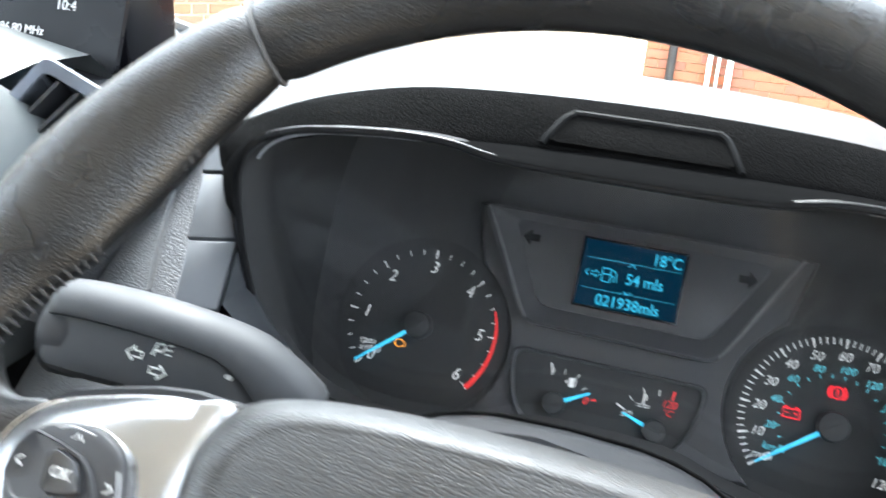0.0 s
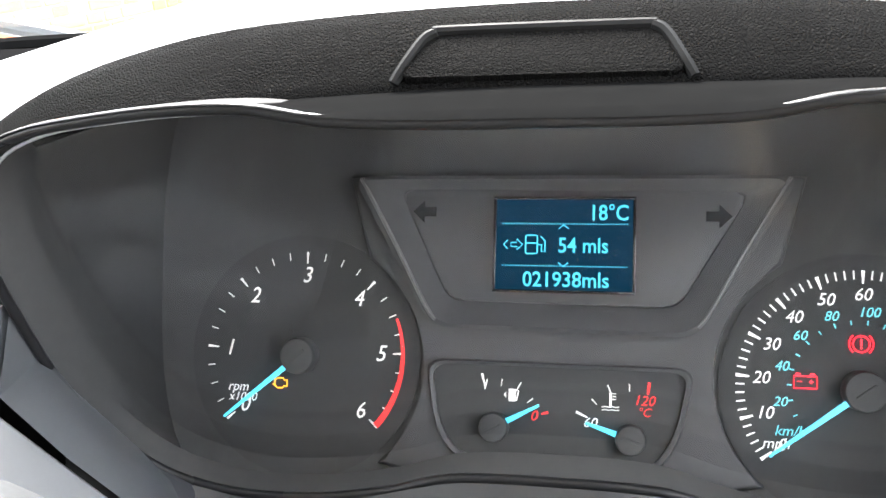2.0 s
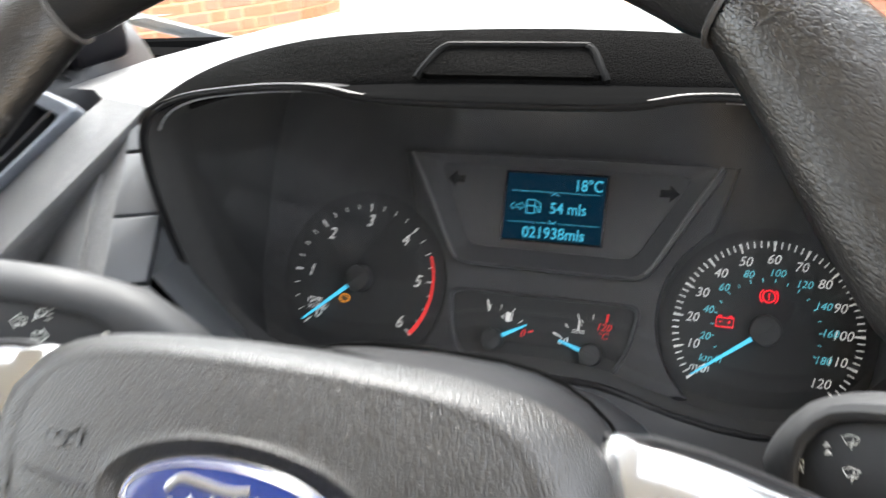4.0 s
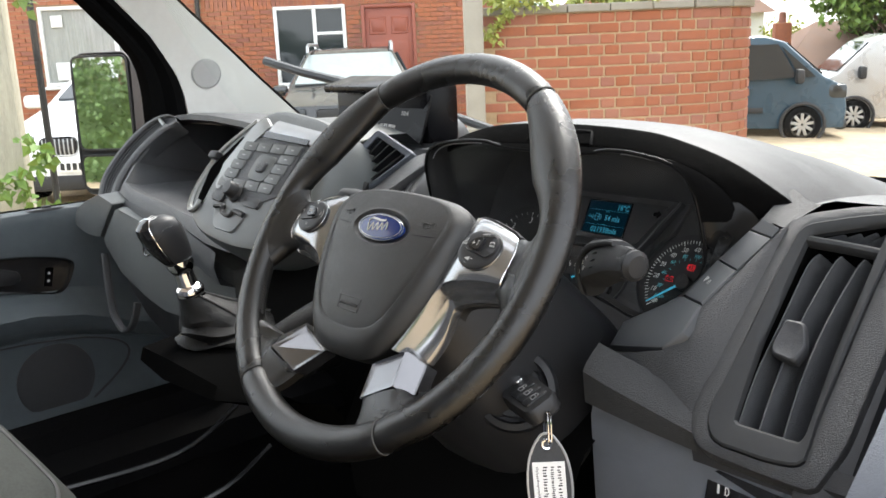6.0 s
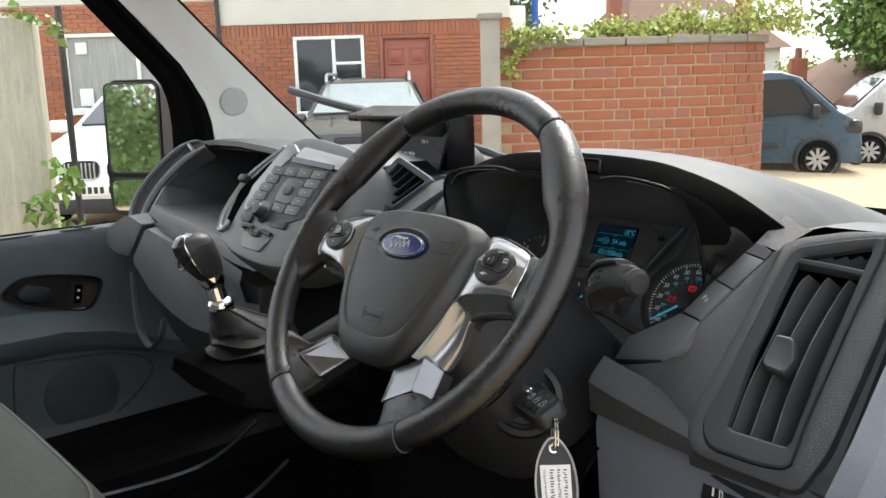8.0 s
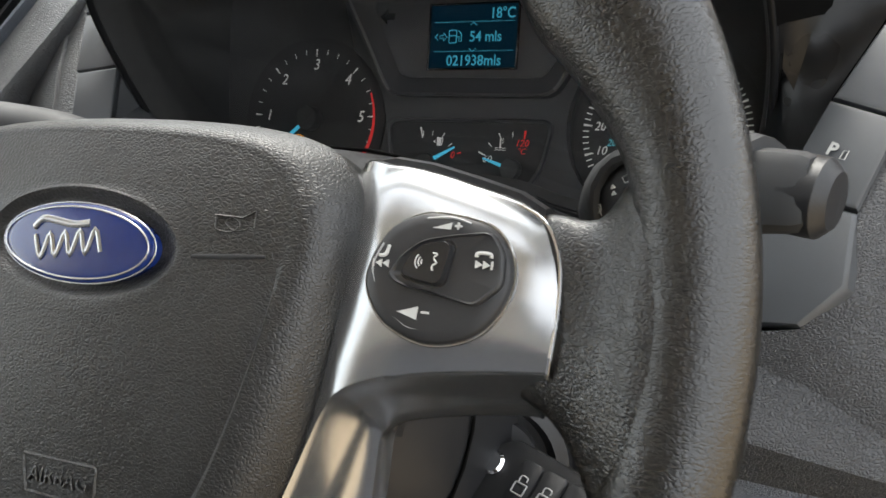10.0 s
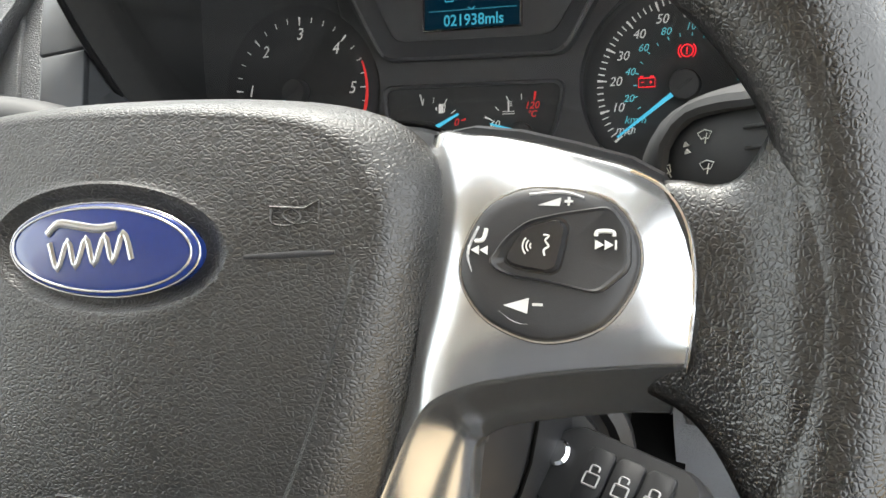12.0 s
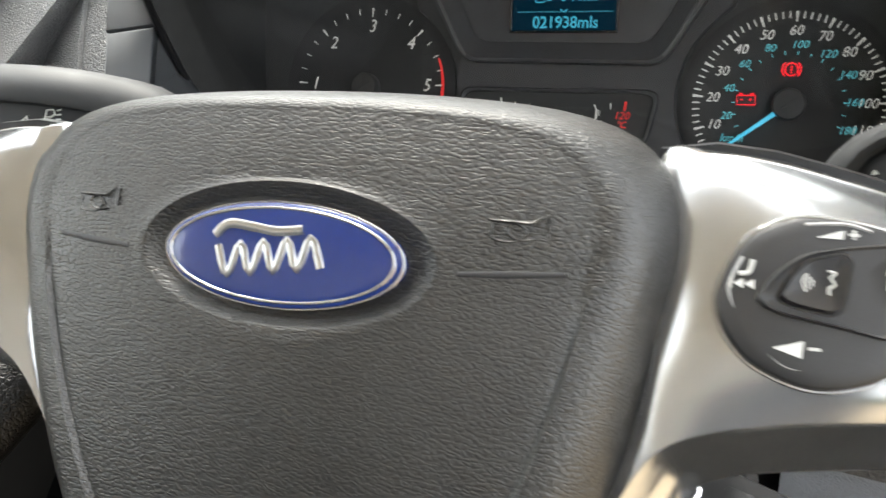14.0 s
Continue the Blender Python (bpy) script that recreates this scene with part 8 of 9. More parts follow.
def tree(depth, side, height, spread, mat, leaves, leaf, seed, label, low=0.3):
    rng = random.Random(seed)
    t = thing("tree", label, "tree")
    z0 = slope(side)
    bm = bmesh.new()
    base = yard(depth, side, z0)
    tube(bm, [base, base + Vector((0.05, 0, height * 0.3)), base + Vector((-0.05, 0.1, height * 0.75))], lambda s: 0.16 * (1 - 0.75 * s) * height / 5, 10)
    tips = []
    for k in range(9):
        st = base + Vector((0, 0, height * rng.uniform(0.25, 0.65)))
        d = Vector((rng.uniform(-1, 1), rng.uniform(-1, 1), rng.uniform(0.2, 1.0))).normalized() * spread * rng.uniform(0.5, 0.95)
        tube(bm, [st, st + d * 0.5 + Vector((0, 0, 0.1)), st + d], lambda s: 0.05 * (1 - 0.8 * s) * height / 5, 6)
        tips.append(st + d)
    part("trunk", bm, BARK, t)
    clumps = [(c + Vector((rng.uniform(-0.4, 0.4), rng.uniform(-0.4, 0.4), rng.uniform(-0.3, 0.4))) * spread * 0.6, spread * rng.uniform(0.22, 0.5)) for c in tips for _ in range(4)]
    clumps += [(base + Vector((rng.uniform(-0.6, 0.6) * spread, rng.uniform(-0.6, 0.6) * spread, height * rng.uniform(low, 0.95))), spread * rng.uniform(0.25, 0.45)) for _ in range(14)]

    def spot(r):
        c, rad = clumps[r.randrange(len(clumps))]
        d = Vector((r.gauss(0, 1), r.gauss(0, 1), r.gauss(0, 0.8))).normalized()
        return c + d * rad * r.uniform(0.6, 1.0)
    bm = bmesh.new()
    leaf_mass(bm, spot, leaves, leaf, seed + 1)
    part("crown", bm, mat, t, smooth=False)
    return t


def hedge(a, b, height, thick, mat, count, leaf, seed, label):
    """A clipped hedge between two (depth, side) places."""
    h = thing("hedge", label, "hedge")

    def spot(r):
        t = r.random()
        d, s = a[0] + (b[0] - a[0]) * t, a[1] + (b[1] - a[1]) * t
        z = slope(s) + height * r.random() ** 0.7 * (1 + 0.12 * math.sin(t * 23) + 0.08 * math.sin(t * 51))
        return yard(d + r.uniform(-thick, thick), s + r.uniform(-thick, thick), z)
    bm = bmesh.new()
    leaf_mass(bm, spot, count, leaf, seed)
    part("leaves", bm, mat, h, smooth=False)
    bm = bmesh.new()
    rings = []
    for k in range(25):
        t = k / 24
        d, s = a[0] + (b[0] - a[0]) * t, a[1] + (b[1] - a[1]) * t
        z = slope(s) + height * (0.86 + 0.1 * math.sin(t * 23) + 0.05 * math.sin(k * 7.1))
        rings.append([yard(d - 0.1, s - 0.1, slope(s) - 0.1), yard(d - 0.1, s - 0.1, z - 0.3), yard(d, s, z - 0.15), yard(d + 0.1, s + 0.1, z - 0.3), yard(d + 0.1, s + 0.1, slope(s) - 0.1)])
    loft(bm, rings)
    part("inner_growth", bm, mat, h)
    bm = bmesh.new()
    for k in range(8):
        t = (k + 0.5) / 8
        d, s = a[0] + (b[0] - a[0]) * t, a[1] + (b[1] - a[1]) * t
        tube(bm, [yard(d, s, slope(s) - 0.05), yard(d + 0.1, s, slope(s) + height * 0.5), yard(d - 0.1, s + 0.1, slope(s) + height * 0.9)], 0.05, 6)
    part("stems", bm, BARK, h)


def garden_posts():
    for side, wdt, top in ((-2.02, 0.28, 1.89), (-2.32, 0.29, 1.86)):
        b = thing("timber_post", "weathered grey timber fence board", "fence board", "fence boards")
        bm = bmesh.new()
        z0 = slope(side) - 0.1
        box(bm, (0, 0, (top + z0) / 2), (wdt, 0.07, top - z0), 0.012, yard_frame(4.0, side + 0.14))
        part("board", bm, TIMBER, b)
    p = thing("drain_pipe", "black drain pipe down the fence", "drain pipe")
    bm = bmesh.new()
    tube(bm, [yard(4.25, -1.74, 1.95), yard(4.25, -1.74, 0.9), yard(4.3, -1.70, 0.3), yard(4.3, -1.70, -0.08)], 0.016, 8)
    part("pipe", bm, CAR_BLACK, p)
    p = thing("concrete_post", "weathered concrete fence post beside the brick wall", "fence post")
    bm = bmesh.new()
    box(bm, (0, 0, 0.87), (0.131, 0.13, 2.2), 0.012, yard_frame(6.40, 0.367))
    part("shaft", bm, COPING, p)
    bm = bmesh.new()
    box(bm, (0, 0, 1.972), (0.17, 0.17, 0.045), 0.01, yard_frame(6.40, 0.367))
    part("cap", bm, COPING, p)


def window_unit(name, m, w, h, split, label, curtain=False):
    u = thing(name, label, "window", kind="structure")
    bm = bmesh.new()
    f = 0.06
    for c, s in (((0, h / 2 - f / 2), (w, f)), ((0, -h / 2 + f / 2), (w, f)), ((-w / 2 + f / 2, 0), (f, h - 2 * f)), ((w / 2 - f / 2, 0), (f, h - 2 * f))):
        box(bm, (c[0], -0.02, c[1]), (s[0], 0.07, s[1]), 0.008, m)
    part("window_frame", bm, WHITE_PAINT, u)
    for kind, pos in split:
        bm = bmesh.new()
        if kind == "v":
            box(bm, (pos, -0.02, 0), (0.065, 0.06, h - 2 * f), 0.008, m)
        else:
            x0, x1, z = pos
            box(bm, ((x0 + x1) / 2, -0.02, z), (x1 - x0, 0.06, 0.055), 0.008, m)
        part("glazing_bar", bm, WHITE_PAINT, u)
    bm = bmesh.new()
    box(bm, (0, 0.01, 0), (w - 2 * f, 0.008, h - 2 * f), 0, m)
    part("pane", bm, CAR_GLASS, u, "dark reflecting glass", smooth=False)
    bm = bmesh.new()
    box(bm, (0, -0.06, -h / 2 - 0.03), (w + 0.12, 0.14, 0.05), 0.008, m)
    part("window_sill", bm, WHITE_PAINT, u)
    if curtain:
        bm = bmesh.new()
        n = 60
        rows = []
        for z in (h / 2 - f, -h / 2 + f):
            rows.append([m @ Vector((-w / 2 + f + (w - 2 * f) * i / n, 0.0 + 0.004 * math.sin(i * 1.3), z)) for i in range(n + 1)])
        loft(bm, rows, False)
        part("net_curtain", bm, NET, u, "grey net curtain")


def house():
    D = 16.0
    # openings: (side from, side to, z from, z to)
    openings = [(-2.53, -1.29, 0.95, 2.30), (-1.02, -0.08, -0.05, 2.28), (-6.55, -4.30, 1.12, 2.46)]
    h = thing("house", "red brick and cream rendered house", "house")
    left, right, top, brick_top = -16.0, 1.27, 6.4, 2.52
    xs = sorted({left, right, *[v for o in openings for v in o[:2]]})
    zs = sorted({-0.6, brick_top, *[v for o in openings for v in o[2:]]})
    bm = bmesh.new()
    for x0, x1 in zip(xs, xs[1:]):
        for z0, z1 in zip(zs, zs[1:]):
            cx, cz = (x0 + x1) / 2, (z0 + z1) / 2
            if any(o[0] < cx < o[1] and o[2] < cz < o[3] for o in openings):
                continue
            box(bm, (cx, 0.16, cz), (x1 - x0, 0.28, z1 - z0), 0, yard_frame(D, 0))
    part("wall_core", bm, MORTAR, h, smooth=False)
    bm = bmesh.new()
    box(bm, ((right - 3.8) / 2, 0.13, (brick_top + top) / 2), (right + 3.8, 0.34, top - brick_top), 0.02, yard_frame(D, 0))
    box(bm, ((left - 3.8) / 2, 0.15, (2.95 + top) / 2), (-3.8 - left, 0.32, top - 2.95), 0.02, yard_frame(D, 0))
    box(bm, ((left - 3.8) / 2, 0.16, (2.95 + brick_top) / 2), (-3.8 - left, 0.27, 2.95 - brick_top), 0.0, yard_frame(D, 0))
    part("rendered_wall", bm, RENDER, h, "cream rendered upper wall")
    bm = bmesh.new()
    box(bm, (right - 0.14, 4.2, 2.9), (0.28, 7.8, 7.0), 0, yard_frame(D, 0))
    part("side_wall", bm, RENDER, h)
    bm = bmesh.new()
    loft(bm, [[yard(D - 0.4, left - 0.3, top), yard(D + 4, left + 2, top + 2.6), yard(D + 8.4, left - 0.3, top)], [yard(D - 0.4, right + 0.3, top), yard(D + 4, right - 2, top + 2.6), yard(D + 8.4, right + 0.3, top)]])
    part("roof", bm, ROOF_TILE, h)
    bm = bmesh.new()
    box(bm, ((left + right) / 2, 1.6, 2.9), (right - left - 0.6, 0.05, 6.8), 0, yard_frame(D, 0))
    part("inner_wall", bm, DIAL, h, smooth=False)
    # brick courses
    rng = random.Random(3)
    verts, faces = [], []

    def brick(x0, x1, z0, z1, y):
        b = len(verts)
        for yy in (y, 0.03):
            for x, z in ((x0, z0), (x1, z0), (x1, z1), (x0, z1)):
                verts.append(tuple(yard(D + yy, x, z)))
        faces.extend([(b, b + 1, b + 2, b + 3), (b, b + 4, b + 5, b + 1), (b + 1, b + 5, b + 6, b + 2), (b + 2, b + 6, b + 7, b + 3), (b + 3, b + 7, b + 4, b)])
    row, z = 0, 0.0
    while z < 2.90:
        x = -7.6 + (0.11 if row % 2 else 0)
        while x < right:
            w = 0.215
            if z > brick_top - 0.24 and x > -3.95:
                break
            spans = [(x, min(x + w, right))]
            for o in openings:
                if o[2] - 0.03 < z + 0.065 and z < o[3]:
                    spans = [q for p in spans for q in ((p[0], min(p[1], o[0] - 0.008)), (max(p[0], o[1] + 0.008), p[1]))]
            for p, q in sorted(set(spans)):
                if q - p > 0.03:
                    brick(p, q, z, z + 0.064, -0.004 - rng.random() * 0.006)
            x += 0.226
        z += 0.0755
        row += 1
    x = -3.75
    while x < right:
        brick(x, x + 0.064, brick_top - 0.225, brick_top - 0.01, -0.008)
        x += 0.0755
    me = bpy.data.meshes.new("brick_courses")
    me.from_pydata(verts, [], faces)
    me.materials.append(HOUSE_BRICK)
    ob = new("brick_courses", me)
    ob.parent = h
    ob["kind"] = "stuff"
    m = yard_frame(D + 0.02, 0)
    o = openings[0]
    window_unit("window_1", m @ pose((o[0] + o[1]) / 2, 0, (o[2] + o[3]) / 2), o[1] - o[0], o[3] - o[2], [("v", 0.08), ("h", (0.11, 0.56, 0.20))], "white framed house window with a small top light")
    o = openings[2]
    window_unit("window_2", m @ pose((o[0] + o[1]) / 2, 0, (o[2] + o[3]) / 2), o[1] - o[0], o[3] - o[2], [("v", 0.16)], "wide white framed window with net curtains", True)
    for i, (sx, sz, ww, hh) in enumerate(((-0.82, 0.42, 0.2, 0.2), (-0.80, -0.42, 0.24, 0.3))):
        bm = bmesh.new()
        box(bm, (0, 0, 0), (ww, 0.02, hh), 0.01, m @ pose((o[0] + o[1]) / 2 + sx, -0.03, (o[2] + o[3]) / 2 + sz))
        solo("window_notice", bm, WHITE_PAINT, "white notice behind the window glass", "notice", "notices in the window")
    o = openings[1]
    d = thing("door_2", "red brown panelled wooden house door", "door", kind="structure")
    dm = m @ pose((o[0] + o[1]) / 2, 0, (o[2] + o[3]) / 2)
    W, H = o[1] - o[0], o[3] - o[2]
    bm = bmesh.new()
    for c, s in (((-W / 2 + 0.03, 0), (0.06, H)), ((W / 2 - 0.03, 0), (0.06, H)), ((0, H / 2 - 0.03), (W - 0.12, 0.06))):
        box(bm, (c[0], -0.01, c[1]), (s[0], 0.08, s[1]), 0.006, dm)
    part("door_frame", bm, DOOR_RED, d)
    bm = bmesh.new()
    box(bm, (0, 0.02, -0.03), (W - 0.13, 0.04, H - 0.06), 0.003, dm)
    leaf = part("door_leaf", bm, DOOR_RED, d)
    for sx in (-0.19, 0.19):
        for z, hh in ((0.80, 0.30), (0.10, 0.85), (-0.75, 0.55)):
            bm = bmesh.new()
            loft(bm, [[dm @ Vector((sx + a * 0.15 * k, y, z + b * hh / 2 * k)) for a, b in ((-1, -1), (1, -1), (1, 1), (-1, 1))] for k, y in ((1.0, 0.0), (0.9, -0.012), (0.7, -0.008), (0.62, -0.016))])
            part("panel", bm, DOOR_RED, leaf)
    bm = bmesh.new()
    tube(bm, [yard(D - 0.08, -3.80, 6.0), yard(D - 0.08, -3.80, -0.1)], 0.04, 10)
    solo("downpipe", bm, CAR_BLACK, "black downpipe on the house wall", "downpipe")


def far_houses():
    for dep, side, w, wallh, roofh, turn in ((34, 8.6, 5.5, 2.3, 2.6, 12), (27, 13.6, 6.0, 0.9, 1.5, -10)):
        h = thing("far_house", "distant house with brown tiled roof", "house", "distant houses")
        m = yard_frame(dep, side, slope(side), turn)
        bm = bmesh.new()
        box(bm, (0, 0, wallh / 2 + 0.2), (w, 6, wallh + 0.4), 0.0, m)
        part("wall", bm, RENDER, h)
        bm = bmesh.new()
        loft(bm, [[m @ Vector((-w / 2 - 0.3, -3.3, wallh + 0.3)), m @ Vector((-w / 2 + 1.2, 0, wallh + roofh)), m @ Vector((-w / 2 - 0.3, 3.3, wallh + 0.3))], [m @ Vector((w / 2 + 0.3, -3.3, wallh + 0.3)), m @ Vector((w / 2 - 1.2, 0, wallh + roofh)), m @ Vector((w / 2 + 0.3, 3.3, wallh + 0.3))]])
        roof = part("roof", bm, ROOF_TILE, h)
        for x in (-w / 2 - 0.05, w / 2 - 0.6):
            bm = bmesh.new()
            box(bm, (x, -1.5, wallh + roofh * 0.55), (0.45, 0.45, roofh * 0.9), 0.03, m)
            ch = part("chimney", bm, BRICK, h)
            bm = bmesh.new()
            lathe(bm, [(0.0, 0.0), (0.11, 0.0), (0.09, 0.3), (0.0, 0.3)], m @ pose(x, -1.5, wallh + roofh), 12)
            part("chimney_pot", bm, BRICK, ch)
        bm = bmesh.new()
        box(bm, (0.6, -1.9, wallh + roofh * 0.55), (0.8, 0.05, 0.5), 0.02, m @ pose(0, 0, 0, 0))
        part("skylight", bm, WHITE_PAINT, h)
    bm = bmesh.new()
    tube(bm, [yard(22, 2.35, 0.0), yard(22, 2.35, 5.6)], 0.09, 12)
    solo("blue_pole", bm, material("blue_pole_paint", (0.02, 0.10, 0.42), 0.4, vary=0.08, scale=4), "bright blue steel pole", "pole")
    bm = bmesh.new()
    box(bm, (0, 0, 0), (0.42, 0.06, 0.55), 0.04, yard_frame(17.5, 1.48, 2.55))
    solo("estate_sign", bm, WHITE_PAINT, "white sign board on the far wall", "sign")


def vehicle(name, label, category, m, length, width, profile, glass, paint, wheel_at, wheel_r, extras=None, glass_mat=None):
    """A parked vehicle: nose towards local -y, sills along y. profile: (y, z, half width) sections as closed loops."""
    v = thing(name, label, category, "parked vehicles")
    bm = bmesh.new()
    hw = width / 2
    rings = []
    for x, shrink in ((-1.0, 0.10), (-0.985, 0.05), (-0.93, 0.015), (-0.5, 0.0), (0.0, -0.004), (0.5, 0.0), (0.93, 0.015), (0.985, 0.05), (1.0, 0.10)):
        ring = []
        for y, z, k in profile:
            yc, zc = length / 2, 0.7
            ring.append(m @ Vector((x * hw * k, yc + (y - yc) * (1 - shrink * 0.35), zc + (z - zc) * (1 - shrink * 0.5))))
        rings.append(ring)
    loft(bm, rings)
    part("body", bm, paint, v)
    for nm, quad in glass:
        bm = bmesh.new()
        q = [Vector(p) for p in quad]
        n = (q[1] - q[0]).cross(q[2] - q[0]).normalized()
        c = sum(q, Vector()) / len(q)
        if n.dot(c - Vector((0, length / 2, 0.8))) < 0:
            n = -n
        q2 = [p + n * 0.03 for p in q]
        loft(bm, [[m @ p for p in [p - n * 0.02 for p in q]], [m @ p for p in q2]])
        part(nm, bm, glass_mat if glass_mat and nm == "windscreen" else CAR_GLASS, v, smooth=False)
    for s in (-1, 1):
        for y in wheel_at:
            wm = m @ pose(s * (hw - 0.09), y, wheel_r, 0, 90 * s, 0)
            bm = bmesh.new()
            lathe(bm, [(wheel_r * 0.62, -0.1), (wheel_r * 0.95, -0.1), (wheel_r, -0.06), (wheel_r, 0.06), (wheel_r * 0.95, 0.1), (wheel_r * 0.68, 0.105), (wheel_r * 0.64, 0.07)], wm, 28)
            w = part("wheel", bm, RUBBER_AND_SHADE, v)
            bm = bmesh.new()
            lathe(bm, [(0.0, 0.03), (wheel_r * 0.60, 0.02), (wheel_r * 0.66, 0.09), (wheel_r * 0.61, 0.098), (wheel_r * 0.57, 0.05), (0.0, 0.05)], wm, 28)
            rim = part("rim", bm, CAR_BLACK, w)
            for k in range(9):
                bm = bmesh.new()
                box(bm, (wheel_r * 0.34, 0, 0.075), (wheel_r * 0.56, 0.055, 0.03), 0.008, wm @ pose(0, 0, 0, 0, 0, 40 * k))
                part("spoke", bm, CAR_SILVER, w)
            bm = bmesh.new()
            arch = [wm @ Vector((wheel_r * 1.13 * math.cos(q), wheel_r * 1.13 * math.sin(q), 0.092)) for q in [math.pi * 2 * k / 30 for k in range(30)]]
            tube(bm, arch, 0.035, 6, True)
            part("arch", bm, CAR_BLACK, v)
    if extras:
        extras(v, m)
    return v


def bar(v, name, c, s, mat, m, bevel=0.02, label=""):
    bm = bmesh.new()
    box(bm, c, s, bevel, m)
    return part(name, bm, mat, v, label)


def hatch_extras(v, m):
    for s in (-1, 1):
        g = bar(v, "grille", (s * 0.235, 0.035, 0.62), (0.38, 0.07, 0.20), CAR_BLACK, m, 0.06, "black kidney grille with slats")
        for k in range(8):
            bar(g, "slat", (s * 0.235 - 0.15 + 0.043 * k, 0.0, 0.62), (0.012, 0.02, 0.16), SILVER, m, 0.003)
        bar(v, "headlight", (s * 0.66, 0.16, 0.66), (0.34, 0.22, 0.14), CAR_GLASS, m, 0.05)
        bar(v, "mirror", (s * 0.97, 1.42, 1.02), (0.24, 0.16, 0.15), CAR_WHITE, m, 0.05)
    bar(v, "number_plate", (0, -0.02, 0.42), (0.52, 0.03, 0.115), WHITE_PAINT, m, 0.006, "white number plate with dark bars")
    for k in range(7):
        bar(v, "plate_bar", (-0.2 + 0.062 * k + (0.03 if k > 3 else 0), -0.037, 0.42), (0.04, 0.004, 0.07), CAR_BLACK, m, 0)
    bar(v, "lower_grille", (0, 0.03, 0.25), (1.3, 0.08, 0.16), CAR_BLACK, m, 0.03)


def suv_extras(v, m):
    for s in (-1, 1):
        bm = bmesh.new()
        tube(bm, [m @ Vector(p) for p in ((s * 0.60, 1.62, 1.60), (s * 0.605, 1.68, 1.69), (s * 0.60, 1.9, 1.72), (s * 0.59, 3.2, 1.72), (s * 0.58, 3.4, 1.66))], 0.024, 8)
        part("roof_rail", bm, SILVER, v, "silver roof rail")
        bar(v, "mirror", (s * 1.0, 1.35, 1.10), (0.22, 0.16, 0.16), CAR_DARK, m, 0.05)
        bar(v, "headlight", (s * 0.70, 0.12, 0.85), (0.34, 0.2, 0.14), CAR_GLASS, m, 0.04)
    bar(v, "grille", (0, 0.02, 0.80), (0.8, 0.06, 0.22), CAR_BLACK, m, 0.04)


def van_extras(paint):
    def go(v, m):
        for s in (-1, 1):
            bar(v, "mirror", (s * 1.08, 0.90, 1.22), (0.24, 0.14, 0.26), CAR_BLACK, m, 0.05)
            bar(v, "side_moulding", (s * 0.985, 2.6, 0.62), (0.03, 2.2, 0.10), CAR_BLACK, m, 0.01)
            bar(v, "headlight", (s * 0.80, 0.20, 0.92), (0.30, 0.36, 0.28), CAR_GLASS, m, 0.08)
            bar(v, "door_handle", (s * 0.992, 1.75, 1.02), (0.03, 0.20, 0.035), paint, m, 0.01)
            bar(v, "door_gap", (s * 0.991, 1.92, 1.0), (0.012, 0.012, 1.25), CAR_BLACK, m, 0.0)
        bar(v, "grille", (0, 0.03, 0.66), (1.1, 0.06, 0.26), CAR_BLACK, m, 0.05)
        bar(v, "bumper", (0, 0.10, 0.32), (1.84, 0.2, 0.2), CAR_BLACK, m, 0.06)
    return go


